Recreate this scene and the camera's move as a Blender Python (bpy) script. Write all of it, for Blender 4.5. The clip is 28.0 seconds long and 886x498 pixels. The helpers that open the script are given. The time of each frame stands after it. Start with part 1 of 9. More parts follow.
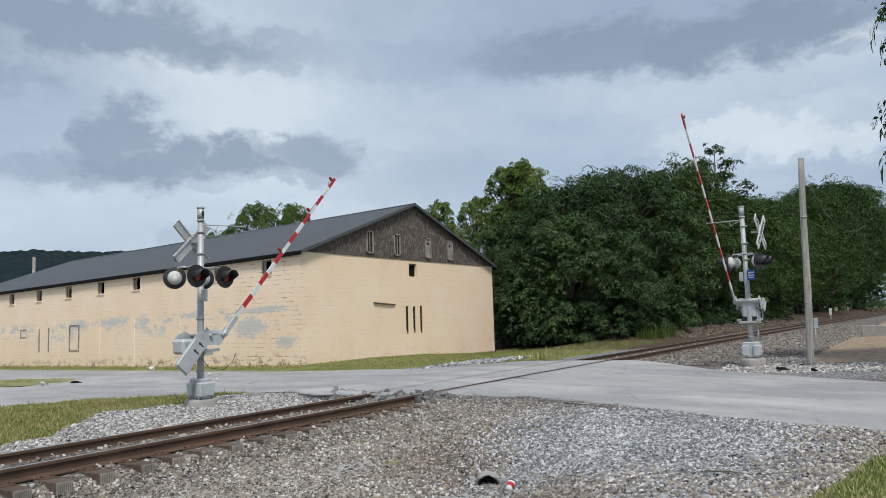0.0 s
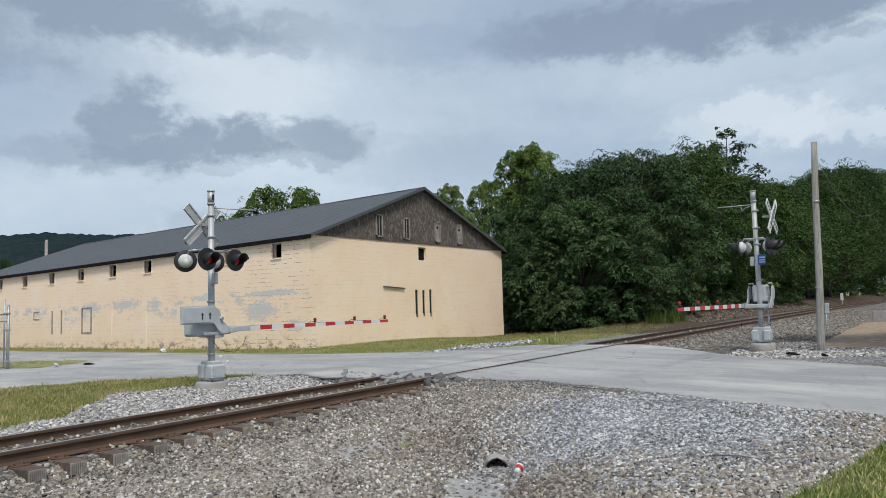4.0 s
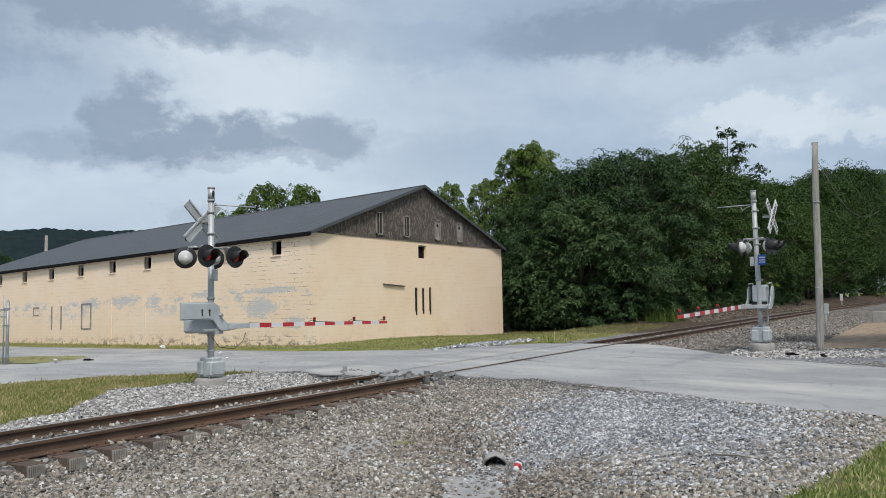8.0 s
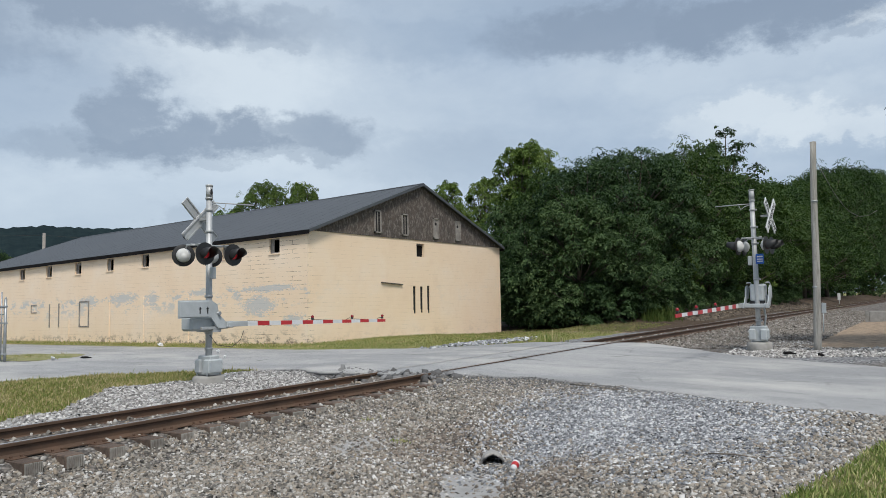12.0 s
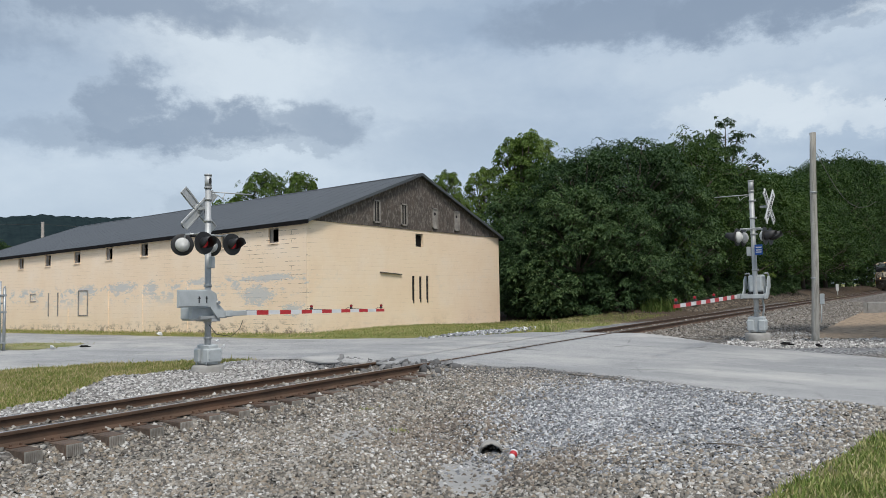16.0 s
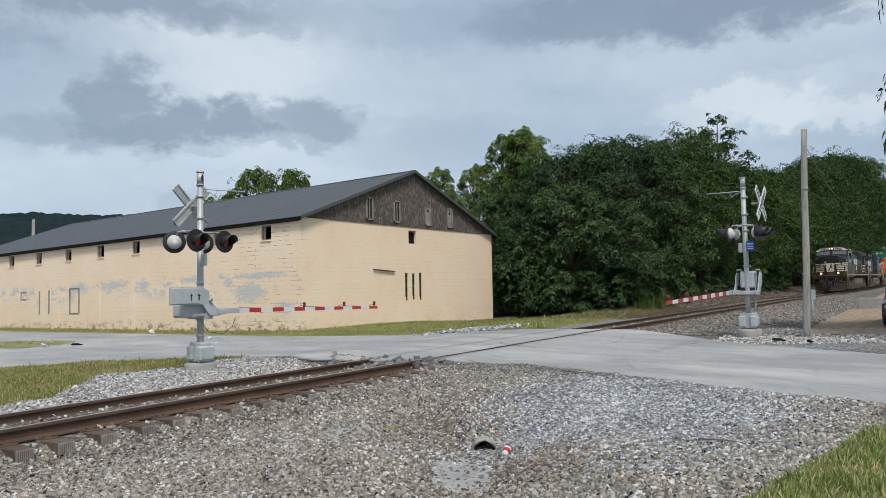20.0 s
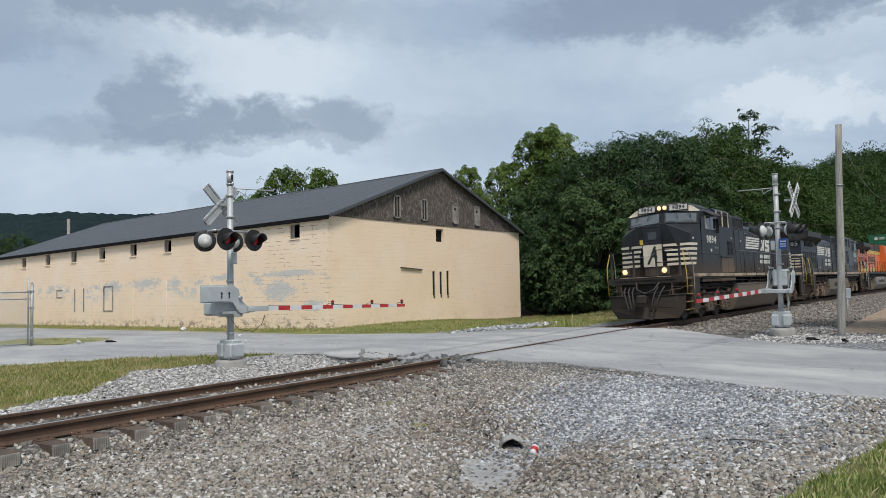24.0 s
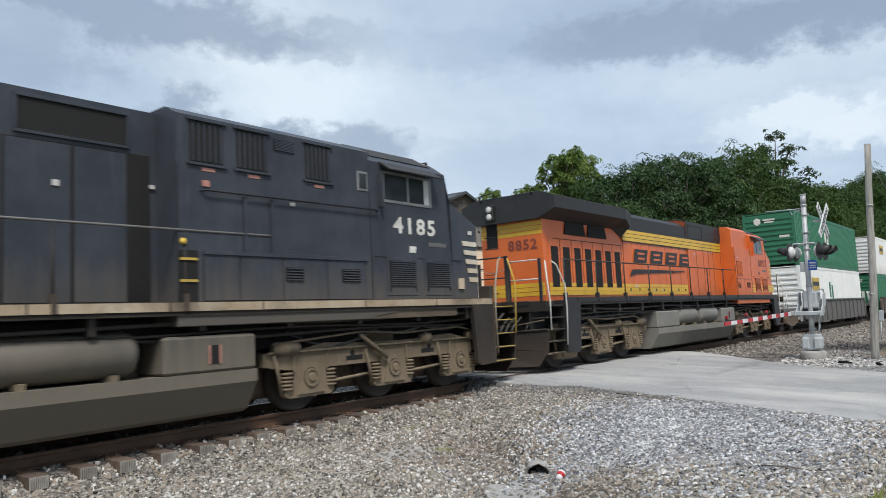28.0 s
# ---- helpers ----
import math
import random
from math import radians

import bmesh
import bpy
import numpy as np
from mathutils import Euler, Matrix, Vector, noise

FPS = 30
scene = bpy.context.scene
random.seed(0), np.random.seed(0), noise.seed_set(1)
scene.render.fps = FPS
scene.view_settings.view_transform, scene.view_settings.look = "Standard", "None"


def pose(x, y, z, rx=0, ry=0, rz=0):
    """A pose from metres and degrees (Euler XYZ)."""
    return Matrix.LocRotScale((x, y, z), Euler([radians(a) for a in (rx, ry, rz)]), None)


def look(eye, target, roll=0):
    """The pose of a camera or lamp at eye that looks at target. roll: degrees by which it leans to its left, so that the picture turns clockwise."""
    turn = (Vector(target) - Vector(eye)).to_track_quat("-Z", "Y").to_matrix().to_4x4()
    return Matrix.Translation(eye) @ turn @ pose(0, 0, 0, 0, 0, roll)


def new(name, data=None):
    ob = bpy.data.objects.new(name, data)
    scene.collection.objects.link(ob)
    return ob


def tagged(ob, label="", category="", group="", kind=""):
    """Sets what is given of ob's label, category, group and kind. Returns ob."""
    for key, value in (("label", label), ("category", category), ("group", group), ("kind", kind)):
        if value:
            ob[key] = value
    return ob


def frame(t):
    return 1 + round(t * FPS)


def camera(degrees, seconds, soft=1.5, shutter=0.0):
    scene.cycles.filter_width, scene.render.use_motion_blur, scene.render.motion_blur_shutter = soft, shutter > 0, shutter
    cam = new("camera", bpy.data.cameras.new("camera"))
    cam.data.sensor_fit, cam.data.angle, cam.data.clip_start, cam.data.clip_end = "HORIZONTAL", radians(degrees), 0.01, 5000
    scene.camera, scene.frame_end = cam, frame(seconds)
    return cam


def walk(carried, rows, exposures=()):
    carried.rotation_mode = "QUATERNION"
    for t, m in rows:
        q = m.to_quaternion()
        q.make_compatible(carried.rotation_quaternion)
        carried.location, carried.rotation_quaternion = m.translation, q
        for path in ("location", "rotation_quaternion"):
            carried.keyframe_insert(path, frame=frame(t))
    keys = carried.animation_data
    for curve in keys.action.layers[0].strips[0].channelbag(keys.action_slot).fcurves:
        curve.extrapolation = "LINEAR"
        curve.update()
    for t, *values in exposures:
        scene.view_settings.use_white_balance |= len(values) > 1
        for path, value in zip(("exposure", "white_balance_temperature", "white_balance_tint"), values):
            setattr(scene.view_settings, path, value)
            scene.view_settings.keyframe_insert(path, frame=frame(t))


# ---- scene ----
EYE = 1.65

# ---- camera ----
cam = camera(62.57, 28.0, soft=0.68, shutter=0.12)
walk(cam, [
    (0.0, pose(0, 0, EYE, 95.500, 1.759, -55.655)),
    (0.5, pose(0, 0, EYE, 95.332, 1.731, -55.599)),
    (1.0, pose(0, 0, EYE, 95.166, 1.724, -55.456)),
    (1.5, pose(0, 0, EYE, 94.984, 1.666, -55.278)),
    (2.0, pose(0, 0, EYE, 94.804, 1.608, -55.190)),
    (2.5, pose(0, 0, EYE, 94.644, 1.585, -55.124)),
    (3.0, pose(0, 0, EYE, 94.449, 1.579, -55.047)),
    (3.5, pose(0, 0, EYE, 94.328, 1.642, -54.949)),
    (5.5, pose(0, 0, EYE, 94.055, 1.134, -54.925)),
    (6.0, pose(0, 0, EYE, 94.036, 1.125, -54.963)),
    (6.5, pose(0, 0, EYE, 94.038, 1.193, -55.006)),
    (7.0, pose(0, 0, EYE, 94.042, 1.230, -55.019)),
    (7.5, pose(0, 0, EYE, 94.050, 1.245, -55.007)),
    (8.0, pose(0, 0, EYE, 94.104, 1.197, -54.957)),
    (8.5, pose(0, 0, EYE, 94.224, 1.167, -54.890)),
    (9.0, pose(0, 0, EYE, 94.362, 1.064, -54.863)),
    (9.5, pose(0, 0, EYE, 94.403, 1.036, -54.927)),
    (10.0, pose(0, 0, EYE, 94.417, 1.009, -55.032)),
    (10.5, pose(0, 0, EYE, 94.446, 0.968, -55.074)),
    (11.0, pose(0, 0, EYE, 94.450, 1.012, -55.087)),
    (11.5, pose(0, 0, EYE, 94.305, 1.063, -55.088)),
    (12.0, pose(0, 0, EYE, 93.979, 1.080, -55.103)),
    (12.5, pose(0, 0, EYE, 93.645, 1.112, -55.126)),
    (14.5, pose(0, 0, EYE, 93.296, 1.017, -55.132)),
    (15.0, pose(0, 0, EYE, 93.305, 1.000, -55.137)),
    (15.5, pose(0, 0, EYE, 93.302, 0.969, -55.179)),
    (16.0, pose(0, 0, EYE, 93.192, 0.934, -55.189)),
    (16.5, pose(0, 0, EYE, 93.112, 0.995, -55.245)),
    (17.0, pose(0, 0, EYE, 93.098, 1.031, -55.424)),
    (17.5, pose(0, 0, EYE, 93.152, 1.025, -55.696)),
    (18.0, pose(0, 0, EYE, 93.190, 0.983, -55.770)),
    (18.5, pose(0, 0, EYE, 93.142, 0.959, -55.719)),
    (19.0, pose(0, 0, EYE, 93.068, 1.010, -55.675)),
    (19.5, pose(0, 0, EYE, 93.011, 1.038, -55.705)),
    (20.0, pose(0, 0, EYE, 92.944, 1.061, -55.735)),
    (20.5, pose(0, 0, EYE, 92.877, 1.076, -55.644)),
    (21.0, pose(0, 0, EYE, 92.879, 1.045, -55.459)),
    (21.5, pose(0, 0, EYE, 92.893, 1.042, -55.262)),
    (23.5, pose(0, 0, EYE, 92.586, 1.019, -53.908)),
    (24.0, pose(0, 0, EYE, 92.838, 1.049, -53.586)),
    (24.5, pose(0, 0, EYE, 93.166, 1.127, -53.299)),
    (25.0, pose(0, 0, EYE, 93.630, 1.136, -53.022)),
    (25.5, pose(0, 0, EYE, 94.036, 1.149, -52.739)),
    (26.0, pose(0, 0, EYE, 94.185, 1.165, -52.394)),
    (26.5, pose(0, 0, EYE, 94.195, 1.138, -52.048)),
    (27.0, pose(0, 0, EYE, 94.233, 1.126, -51.836)),
    (27.5, pose(0, 0, EYE, 94.437, 1.127, -51.765)),
    (28.0, pose(0, 0, EYE, 94.679, 1.186, -51.697)),
], exposures=[(0, 0.02), (24.9, 0.02), (25.5, -0.02), (26.0, 0.26), (28, 0.26)])

# ---- light ----
world = bpy.data.worlds.new("sky")
scene.world = world
world.use_nodes = True


class Nodes:
    """Short hand for building node trees."""

    def __init__(self, tree):
        self.tree = tree
        tree.nodes.clear()

    def add(self, kind, _in=None, **props):
        n = self.tree.nodes.new(kind)
        for k, v in props.items():
            setattr(n, k, v)
        for k, v in (_in or {}).items():
            self.put(n.inputs[k], v)
        return n

    def put(self, socket, v):
        if isinstance(v, bpy.types.NodeSocket):
            self.tree.links.new(v, socket)
        elif isinstance(v, bpy.types.Node):
            self.tree.links.new(v.outputs[0], socket)
        else:
            if isinstance(v, (tuple, list)) and len(v) == 3 and len(socket.default_value) == 4:
                v = (*v, 1)
            socket.default_value = v

    def noise(self, vec, scale, detail=4, rough=0.55, dist=0.0):
        return self.add("ShaderNodeTexNoise", {"Vector": vec, "Scale": scale, "Detail": detail, "Roughness": rough, "Distortion": dist}).outputs["Fac"]

    def ramp(self, fac, *stops):
        n = self.add("ShaderNodeValToRGB", {"Fac": fac})
        e = n.color_ramp.elements
        while len(e) < len(stops):
            e.new(0.5)
        for el, (p, c) in zip(e, stops):
            el.position = p
            el.color = (*c, 1) if isinstance(c, (tuple, list)) else (c, c, c, 1)
        return n.outputs[0]

    def math(self, op, a, b=0.0, c=0.0, clamp=False):
        return self.add("ShaderNodeMath", {0: a, 1: b, 2: c}, operation=op, use_clamp=clamp).outputs[0]

    def mix(self, fac, a, b, mode="MIX"):
        n = self.add("ShaderNodeMix", data_type="RGBA", blend_type=mode)
        self.put(n.inputs[0], fac)
        self.put(n.inputs[6], a)
        self.put(n.inputs[7], b)
        return n.outputs[2]

    def scaled(self, vec, s, loc=(0, 0, 0)):
        return self.add("ShaderNodeMapping", {"Vector": vec, "Scale": s, "Location": loc}).outputs[0]


def build_sky():
    n = Nodes(world.node_tree)
    d = n.add("ShaderNodeTexCoord").outputs["Generated"]
    sky = n.add("ShaderNodeTexSky", sky_type="NISHITA", sun_disc=False, sun_elevation=radians(52), sun_rotation=radians(200), air_density=1.0, dust_density=2.0)
    clear = n.mix(1.0, sky.outputs[0], (0.10, 0.10, 0.10), "MULTIPLY")
    sep = n.add("ShaderNodeSeparateXYZ", {0: d})
    up = n.math("MAXIMUM", sep.outputs[2], 0.0)
    az = n.math("ARCTAN2", sep.outputs[1], sep.outputs[0])
    el = n.math("ARCSINE", sep.outputs[2])
    where = n.add("ShaderNodeCombineXYZ", {0: az, 1: el, 2: 0.0}).outputs[0]
    # billows: the clouds' outlines are broken up at three sizes
    wob = n.add("ShaderNodeTexNoise", {"Vector": n.scaled(where, (1, 1.5, 1)), "Scale": 9.0, "Detail": 8.0, "Roughness": 0.66}).outputs["Color"]
    wob = n.add("ShaderNodeVectorMath", {0: wob, 1: (0.5, 0.5, 0.5)}, operation="SUBTRACT").outputs[0]
    wob = n.add("ShaderNodeVectorMath", {0: wob, 1: (0.20, 0.12, 0.0)}, operation="MULTIPLY").outputs[0]
    bent = n.add("ShaderNodeVectorMath", {0: where, 1: wob}, operation="ADD").outputs[0]
    tuft = n.add("ShaderNodeTexNoise", {"Vector": n.scaled(where, (1, 1.4, 1), (0.7, 0.3, 0)), "Scale": 34.0, "Detail": 6.0, "Roughness": 0.6}).outputs["Color"]
    tuft = n.add("ShaderNodeVectorMath", {0: tuft, 1: (0.5, 0.5, 0.5)}, operation="SUBTRACT").outputs[0]
    tuft = n.add("ShaderNodeVectorMath", {0: tuft, 1: (0.055, 0.035, 0.0)}, operation="MULTIPLY").outputs[0]
    bent = n.add("ShaderNodeVectorMath", {0: bent, 1: tuft}, operation="ADD").outputs[0]

    def banks(rows, soft):
        total = None
        for a, e, wa, we, amount in rows:
            q = n.add("ShaderNodeVectorMath", {0: bent, 1: (math.radians(a), math.radians(e), 0)}, operation="SUBTRACT").outputs[0]
            q = n.add("ShaderNodeVectorMath", {0: q, 1: (1 / math.radians(wa), 1 / math.radians(we), 0)}, operation="MULTIPLY").outputs[0]
            q = n.add("ShaderNodeVectorMath", {0: q}, operation="LENGTH").outputs["Value"]
            v = n.add("ShaderNodeMapRange", {"Value": q, "From Min": 1 + soft, "From Max": 1 - soft, "To Min": 0.0, "To Max": amount}, interpolation_type="SMOOTHSTEP").outputs[0]
            total = v if total is None else n.math("MAXIMUM", total, v)
        return total

    k = n.math("ADD", up, 0.22)
    flat = n.add("ShaderNodeCombineXYZ", {0: n.math("DIVIDE", sep.outputs[0], k), 1: n.math("DIVIDE", sep.outputs[1], k), 2: 0.0}).outputs[0]
    big = n.noise(n.scaled(flat, (1, 1, 1), SKY_SHIFT), 0.85, 5, 0.5, 0.3)
    fine = n.noise(n.scaled(where, (1.0, 2.2, 1), (3.1, 0.4, 1.2)), 3.4, 8, 0.55, 0.2)
    body = n.math("MULTIPLY_ADD", big, 0.35, n.math("MULTIPLY", fine, 0.65))
    light = n.ramp(body, (0.30, (0.30, 0.38, 0.50)), (0.48, (0.38, 0.475, 0.60)), (0.58, (0.46, 0.555, 0.67)), (0.72, (0.60, 0.69, 0.78)))
    cloud = n.mix(banks(BRIGHT, 0.75), light, (0.74, 0.82, 0.875))
    cloud = n.mix(banks(VEIL, 0.6), cloud, (0.31, 0.40, 0.52))
    cloud = n.mix(banks(HEAPS, 0.3), cloud, (0.74, 0.81, 0.86))
    cloud = n.mix(banks(PUFFS, 0.46), cloud, (0.235, 0.30, 0.395))
    haze = n.ramp(up, (0.0, 1.0), (0.12, 0.0))
    cloud = n.mix(n.math("MULTIPLY", haze, 0.35), cloud, (0.50, 0.62, 0.75))
    both = n.mix(0.88, clear, cloud)
    back = n.add("ShaderNodeBackground", {"Color": both, "Strength": SKY_STRENGTH})
    n.add("ShaderNodeOutputWorld", {"Surface": back.outputs[0]})


SKY_SHIFT = (2.2, 0.6, 0.0)
SKY_STRENGTH = 1.08
BRIGHT = [(50.7, 16.9, 11.1, 6.7, 0.75), (54.5, 19.4, 14.7, 2.7, 0.55), (46.5, 13.4, 14.7, 4.9, 0.5), (9.4, 13.4, 7.6, 2.0, 0.45), (12.5, 16.4, 11.6, 1.8, 0.3), (58.3, 8.0, 11.6, 4.0, 0.28), (47.3, 27.3, 22.2, 5.3, 0.4)]
HEAPS = [(9.1, 12.6, 2.7, 1.3, 0.55), (11.6, 13.2, 2.4, 1.2, 0.5), (5.0, 11.6, 3.0, 1.3, 0.5), (14.6, 12.2, 3.0, 1.3, 0.3), (3.6, 18.4, 1.8, 0.8, 0.55)]
VEIL = [(64.5, 15.7, 8.4, 5.3, 0.5), (63.4, 11.8, 7.6, 2.0, 0.5), (37.7, 11.5, 7.6, 1.8, 0.35), (35.7, 20.2, 11.6, 2.2, 0.45), (25.1, 15.1, 18.7, 2.7, 0.12), (44.7, 21.3, 8.9, 0.9, 0.3), (16.9, 24.7, 22.2, 5.3, 0.6)]
PUFFS = [(60.7, 21.2, 14.7, 1.9, 0.8), (68.6, 18.0, 5.3, 2.7, 0.5), (58.8, 13.7, 2.4, 2.2, 0.75), (55.6, 12.1, 5.3, 1.4, 0.8), (50.3, 12.7, 4.2, 1.5, 0.85), (59.5, 11.4, 6.7, 1.2, 0.4), (44.5, 12.8, 3.3, 1.4, 0.7), (46.5, 11.4, 4.0, 0.6, 0.4), (54.1, 19.5, 1.8, 0.5, 0.3), (48.2, 20.0, 2.2, 0.6, 0.35), (52.2, 10.7, 3.1, 0.4, 0.3), (55.6, 7.0, 1.8, 1.1, 0.25), (21.4, 19.9, 8.4, 1.8, 0.75), (11.2, 19.9, 11.6, 1.9, 0.85), (5.1, 17.5, 2.7, 0.7, 0.4), (38.2, 30.5, 40.0, 4.9, 0.5)]
build_sky()
sun = new("sun", bpy.data.lights.new("sun", "SUN"))
sun.data.energy, sun.data.angle, sun.data.color = 3.2, radians(14), (1.0, 0.96, 0.9)
sun.matrix_world = look((-15, -17, 48), (6, 6, 0))

# ---- materials ----
MATS = {}


def mat(name, a, b=None, rough=0.8, metal=0.0, scale=3.0, fine=40.0, bump=0.3, dirt=None, dirt_amount=0.5, dirt_scale=1.2, jitter=0.0, stretch=(1, 1, 1), spec=0.5, island=0.0):
    """A worn surface: two colours mixed by coarse noise, fine grain, stains, bump, and a tone of its own for each object or island."""
    if name in MATS:
        return MATS[name]
    m = MATS[name] = bpy.data.materials.new(name)
    m.use_nodes = True
    n = Nodes(m.node_tree)
    co = n.scaled(n.add("ShaderNodeTexCoord").outputs["Object"], stretch)
    b = b or tuple(c * 0.75 for c in a)
    coarse = n.noise(co, scale, 5, 0.6)
    grain = n.noise(co, fine, 3, 0.6)
    col = n.mix(n.ramp(coarse, (0.35, 0.0), (0.65, 1.0)), a, b)
    col = n.mix(n.math("MULTIPLY", grain, 0.35), col, tuple(c * 0.55 for c in a))
    if dirt:
        st = n.ramp(n.noise(co, dirt_scale, 6, 0.65, 0.4), (0.48, 0.0), (0.66, 1.0))
        col = n.mix(n.math("MULTIPLY", st, dirt_amount), col, dirt)
    if jitter or island:
        r = n.add("ShaderNodeObjectInfo").outputs["Random"] if jitter else n.add("ShaderNodeNewGeometry").outputs["Random Per Island"]
        amt = jitter or island
        v = n.math("MULTIPLY_ADD", r, 2 * amt, 1 - amt)
        col = n.mix(1.0, col, n.add("ShaderNodeCombineXYZ", {0: v, 1: v, 2: v}).outputs[0], "MULTIPLY")
    rg = n.math("MULTIPLY_ADD", grain, 0.25, rough - 0.12, clamp=True)
    p = n.add("ShaderNodeBsdfPrincipled", {"Base Color": col, "Roughness": rg, "Metallic": metal, "Specular IOR Level": spec})
    if bump:
        h = n.math("MULTIPLY_ADD", coarse, 0.5, grain)
        n.put(p.inputs["Normal"], n.add("ShaderNodeBump", {"Height": h, "Strength": bump, "Distance": 0.01}).outputs[0])
    n.add("ShaderNodeOutputMaterial", {"Surface": p.outputs[0]})
    return m


def glow(name, colour, strength, base=(0.4, 0.4, 0.4)):
    m = MATS[name] = bpy.data.materials.new(name)
    m.use_nodes = True
    n = Nodes(m.node_tree)
    p = n.add("ShaderNodeBsdfPrincipled", {"Base Color": base, "Roughness": 0.15, "Emission Color": colour, "Emission Strength": strength})
    n.add("ShaderNodeOutputMaterial", {"Surface": p.outputs[0]})
    return m


def glass(name, tint=(0.02, 0.025, 0.03)):
    m = MATS[name] = bpy.data.materials.new(name)
    m.use_nodes = True
    n = Nodes(m.node_tree)
    g = n.add("ShaderNodeBsdfPrincipled", {"Base Color": tint, "Roughness": 0.06, "Specular IOR Level": 0.8})
    n.add("ShaderNodeOutputMaterial", {"Surface": g.outputs[0]})
    return m


steel = mat("galvanised_steel", (0.42, 0.44, 0.45), (0.33, 0.35, 0.36), 0.5, 0.6, 4, 60, 0.15, (0.22, 0.21, 0.19), 0.35)
alu = mat("brushed_aluminium", (0.46, 0.475, 0.48), (0.37, 0.38, 0.385), 0.5, 0.25, 5, 80, 0.1, (0.35, 0.34, 0.32), 0.3)
grey_paint = mat("grey_painted_metal", (0.50, 0.53, 0.54), (0.40, 0.43, 0.44), 0.5, 0.1, 3, 50, 0.1, (0.27, 0.25, 0.22), 0.35)
black_paint = mat("black_painted_metal", (0.016, 0.016, 0.018), (0.024, 0.023, 0.022), 0.55, 0.0, 4, 60, 0.1)
white_sheet = mat("white_reflective_sheet", (0.74, 0.75, 0.75), (0.66, 0.67, 0.67), 0.45, 0.0, 5, 60, 0.05, (0.45, 0.43, 0.4), 0.25)
red_sheet = mat("red_reflective_sheet", (0.50, 0.025, 0.03), (0.40, 0.02, 0.025), 0.45, 0.0, 5, 60, 0.05)
red_lens = glow("red_lens", (0.9, 0.05, 0.06), 0.10, (0.16, 0.008, 0.012))
concrete = mat("weathered_concrete", (0.36, 0.35, 0.33), (0.26, 0.25, 0.23), 0.9, 0, 3, 50, 0.5, (0.16, 0.15, 0.13), 0.5)
rail_rust = mat("rusted_rail_steel", (0.125, 0.077, 0.05), (0.08, 0.049, 0.033), 0.75, 0.25, 2.5, 70, 0.3, (0.13, 0.068, 0.04), 0.5)
rail_shine = mat("worn_rail_top", (0.46, 0.45, 0.44), (0.36, 0.34, 0.33), 0.3, 0.9, 2, 40, 0.05)
tie_wood = mat("creosoted_tie_wood", (0.13, 0.09, 0.066), (0.08, 0.056, 0.044), 0.9, 0, 3, 30, 0.7, (0.16, 0.125, 0.098), 0.4, 2.5, 0.25, (1, 6, 6))
tie_end = mat("ribbed_tie_end_plate", (0.35, 0.34, 0.305), (0.24, 0.225, 0.2), 0.7, 0.0, 6, 60, 0.3, (0.14, 0.1, 0.08), 0.5, 3, 0.15)
pole_wood = mat("silvered_pole_wood", (0.44, 0.425, 0.385), (0.32, 0.305, 0.275), 0.95, 0, 2, 30, 0.8, (0.13, 0.12, 0.11), 0.6, 3, 0, (6, 6, 0.5))

# ---- mesh building ----


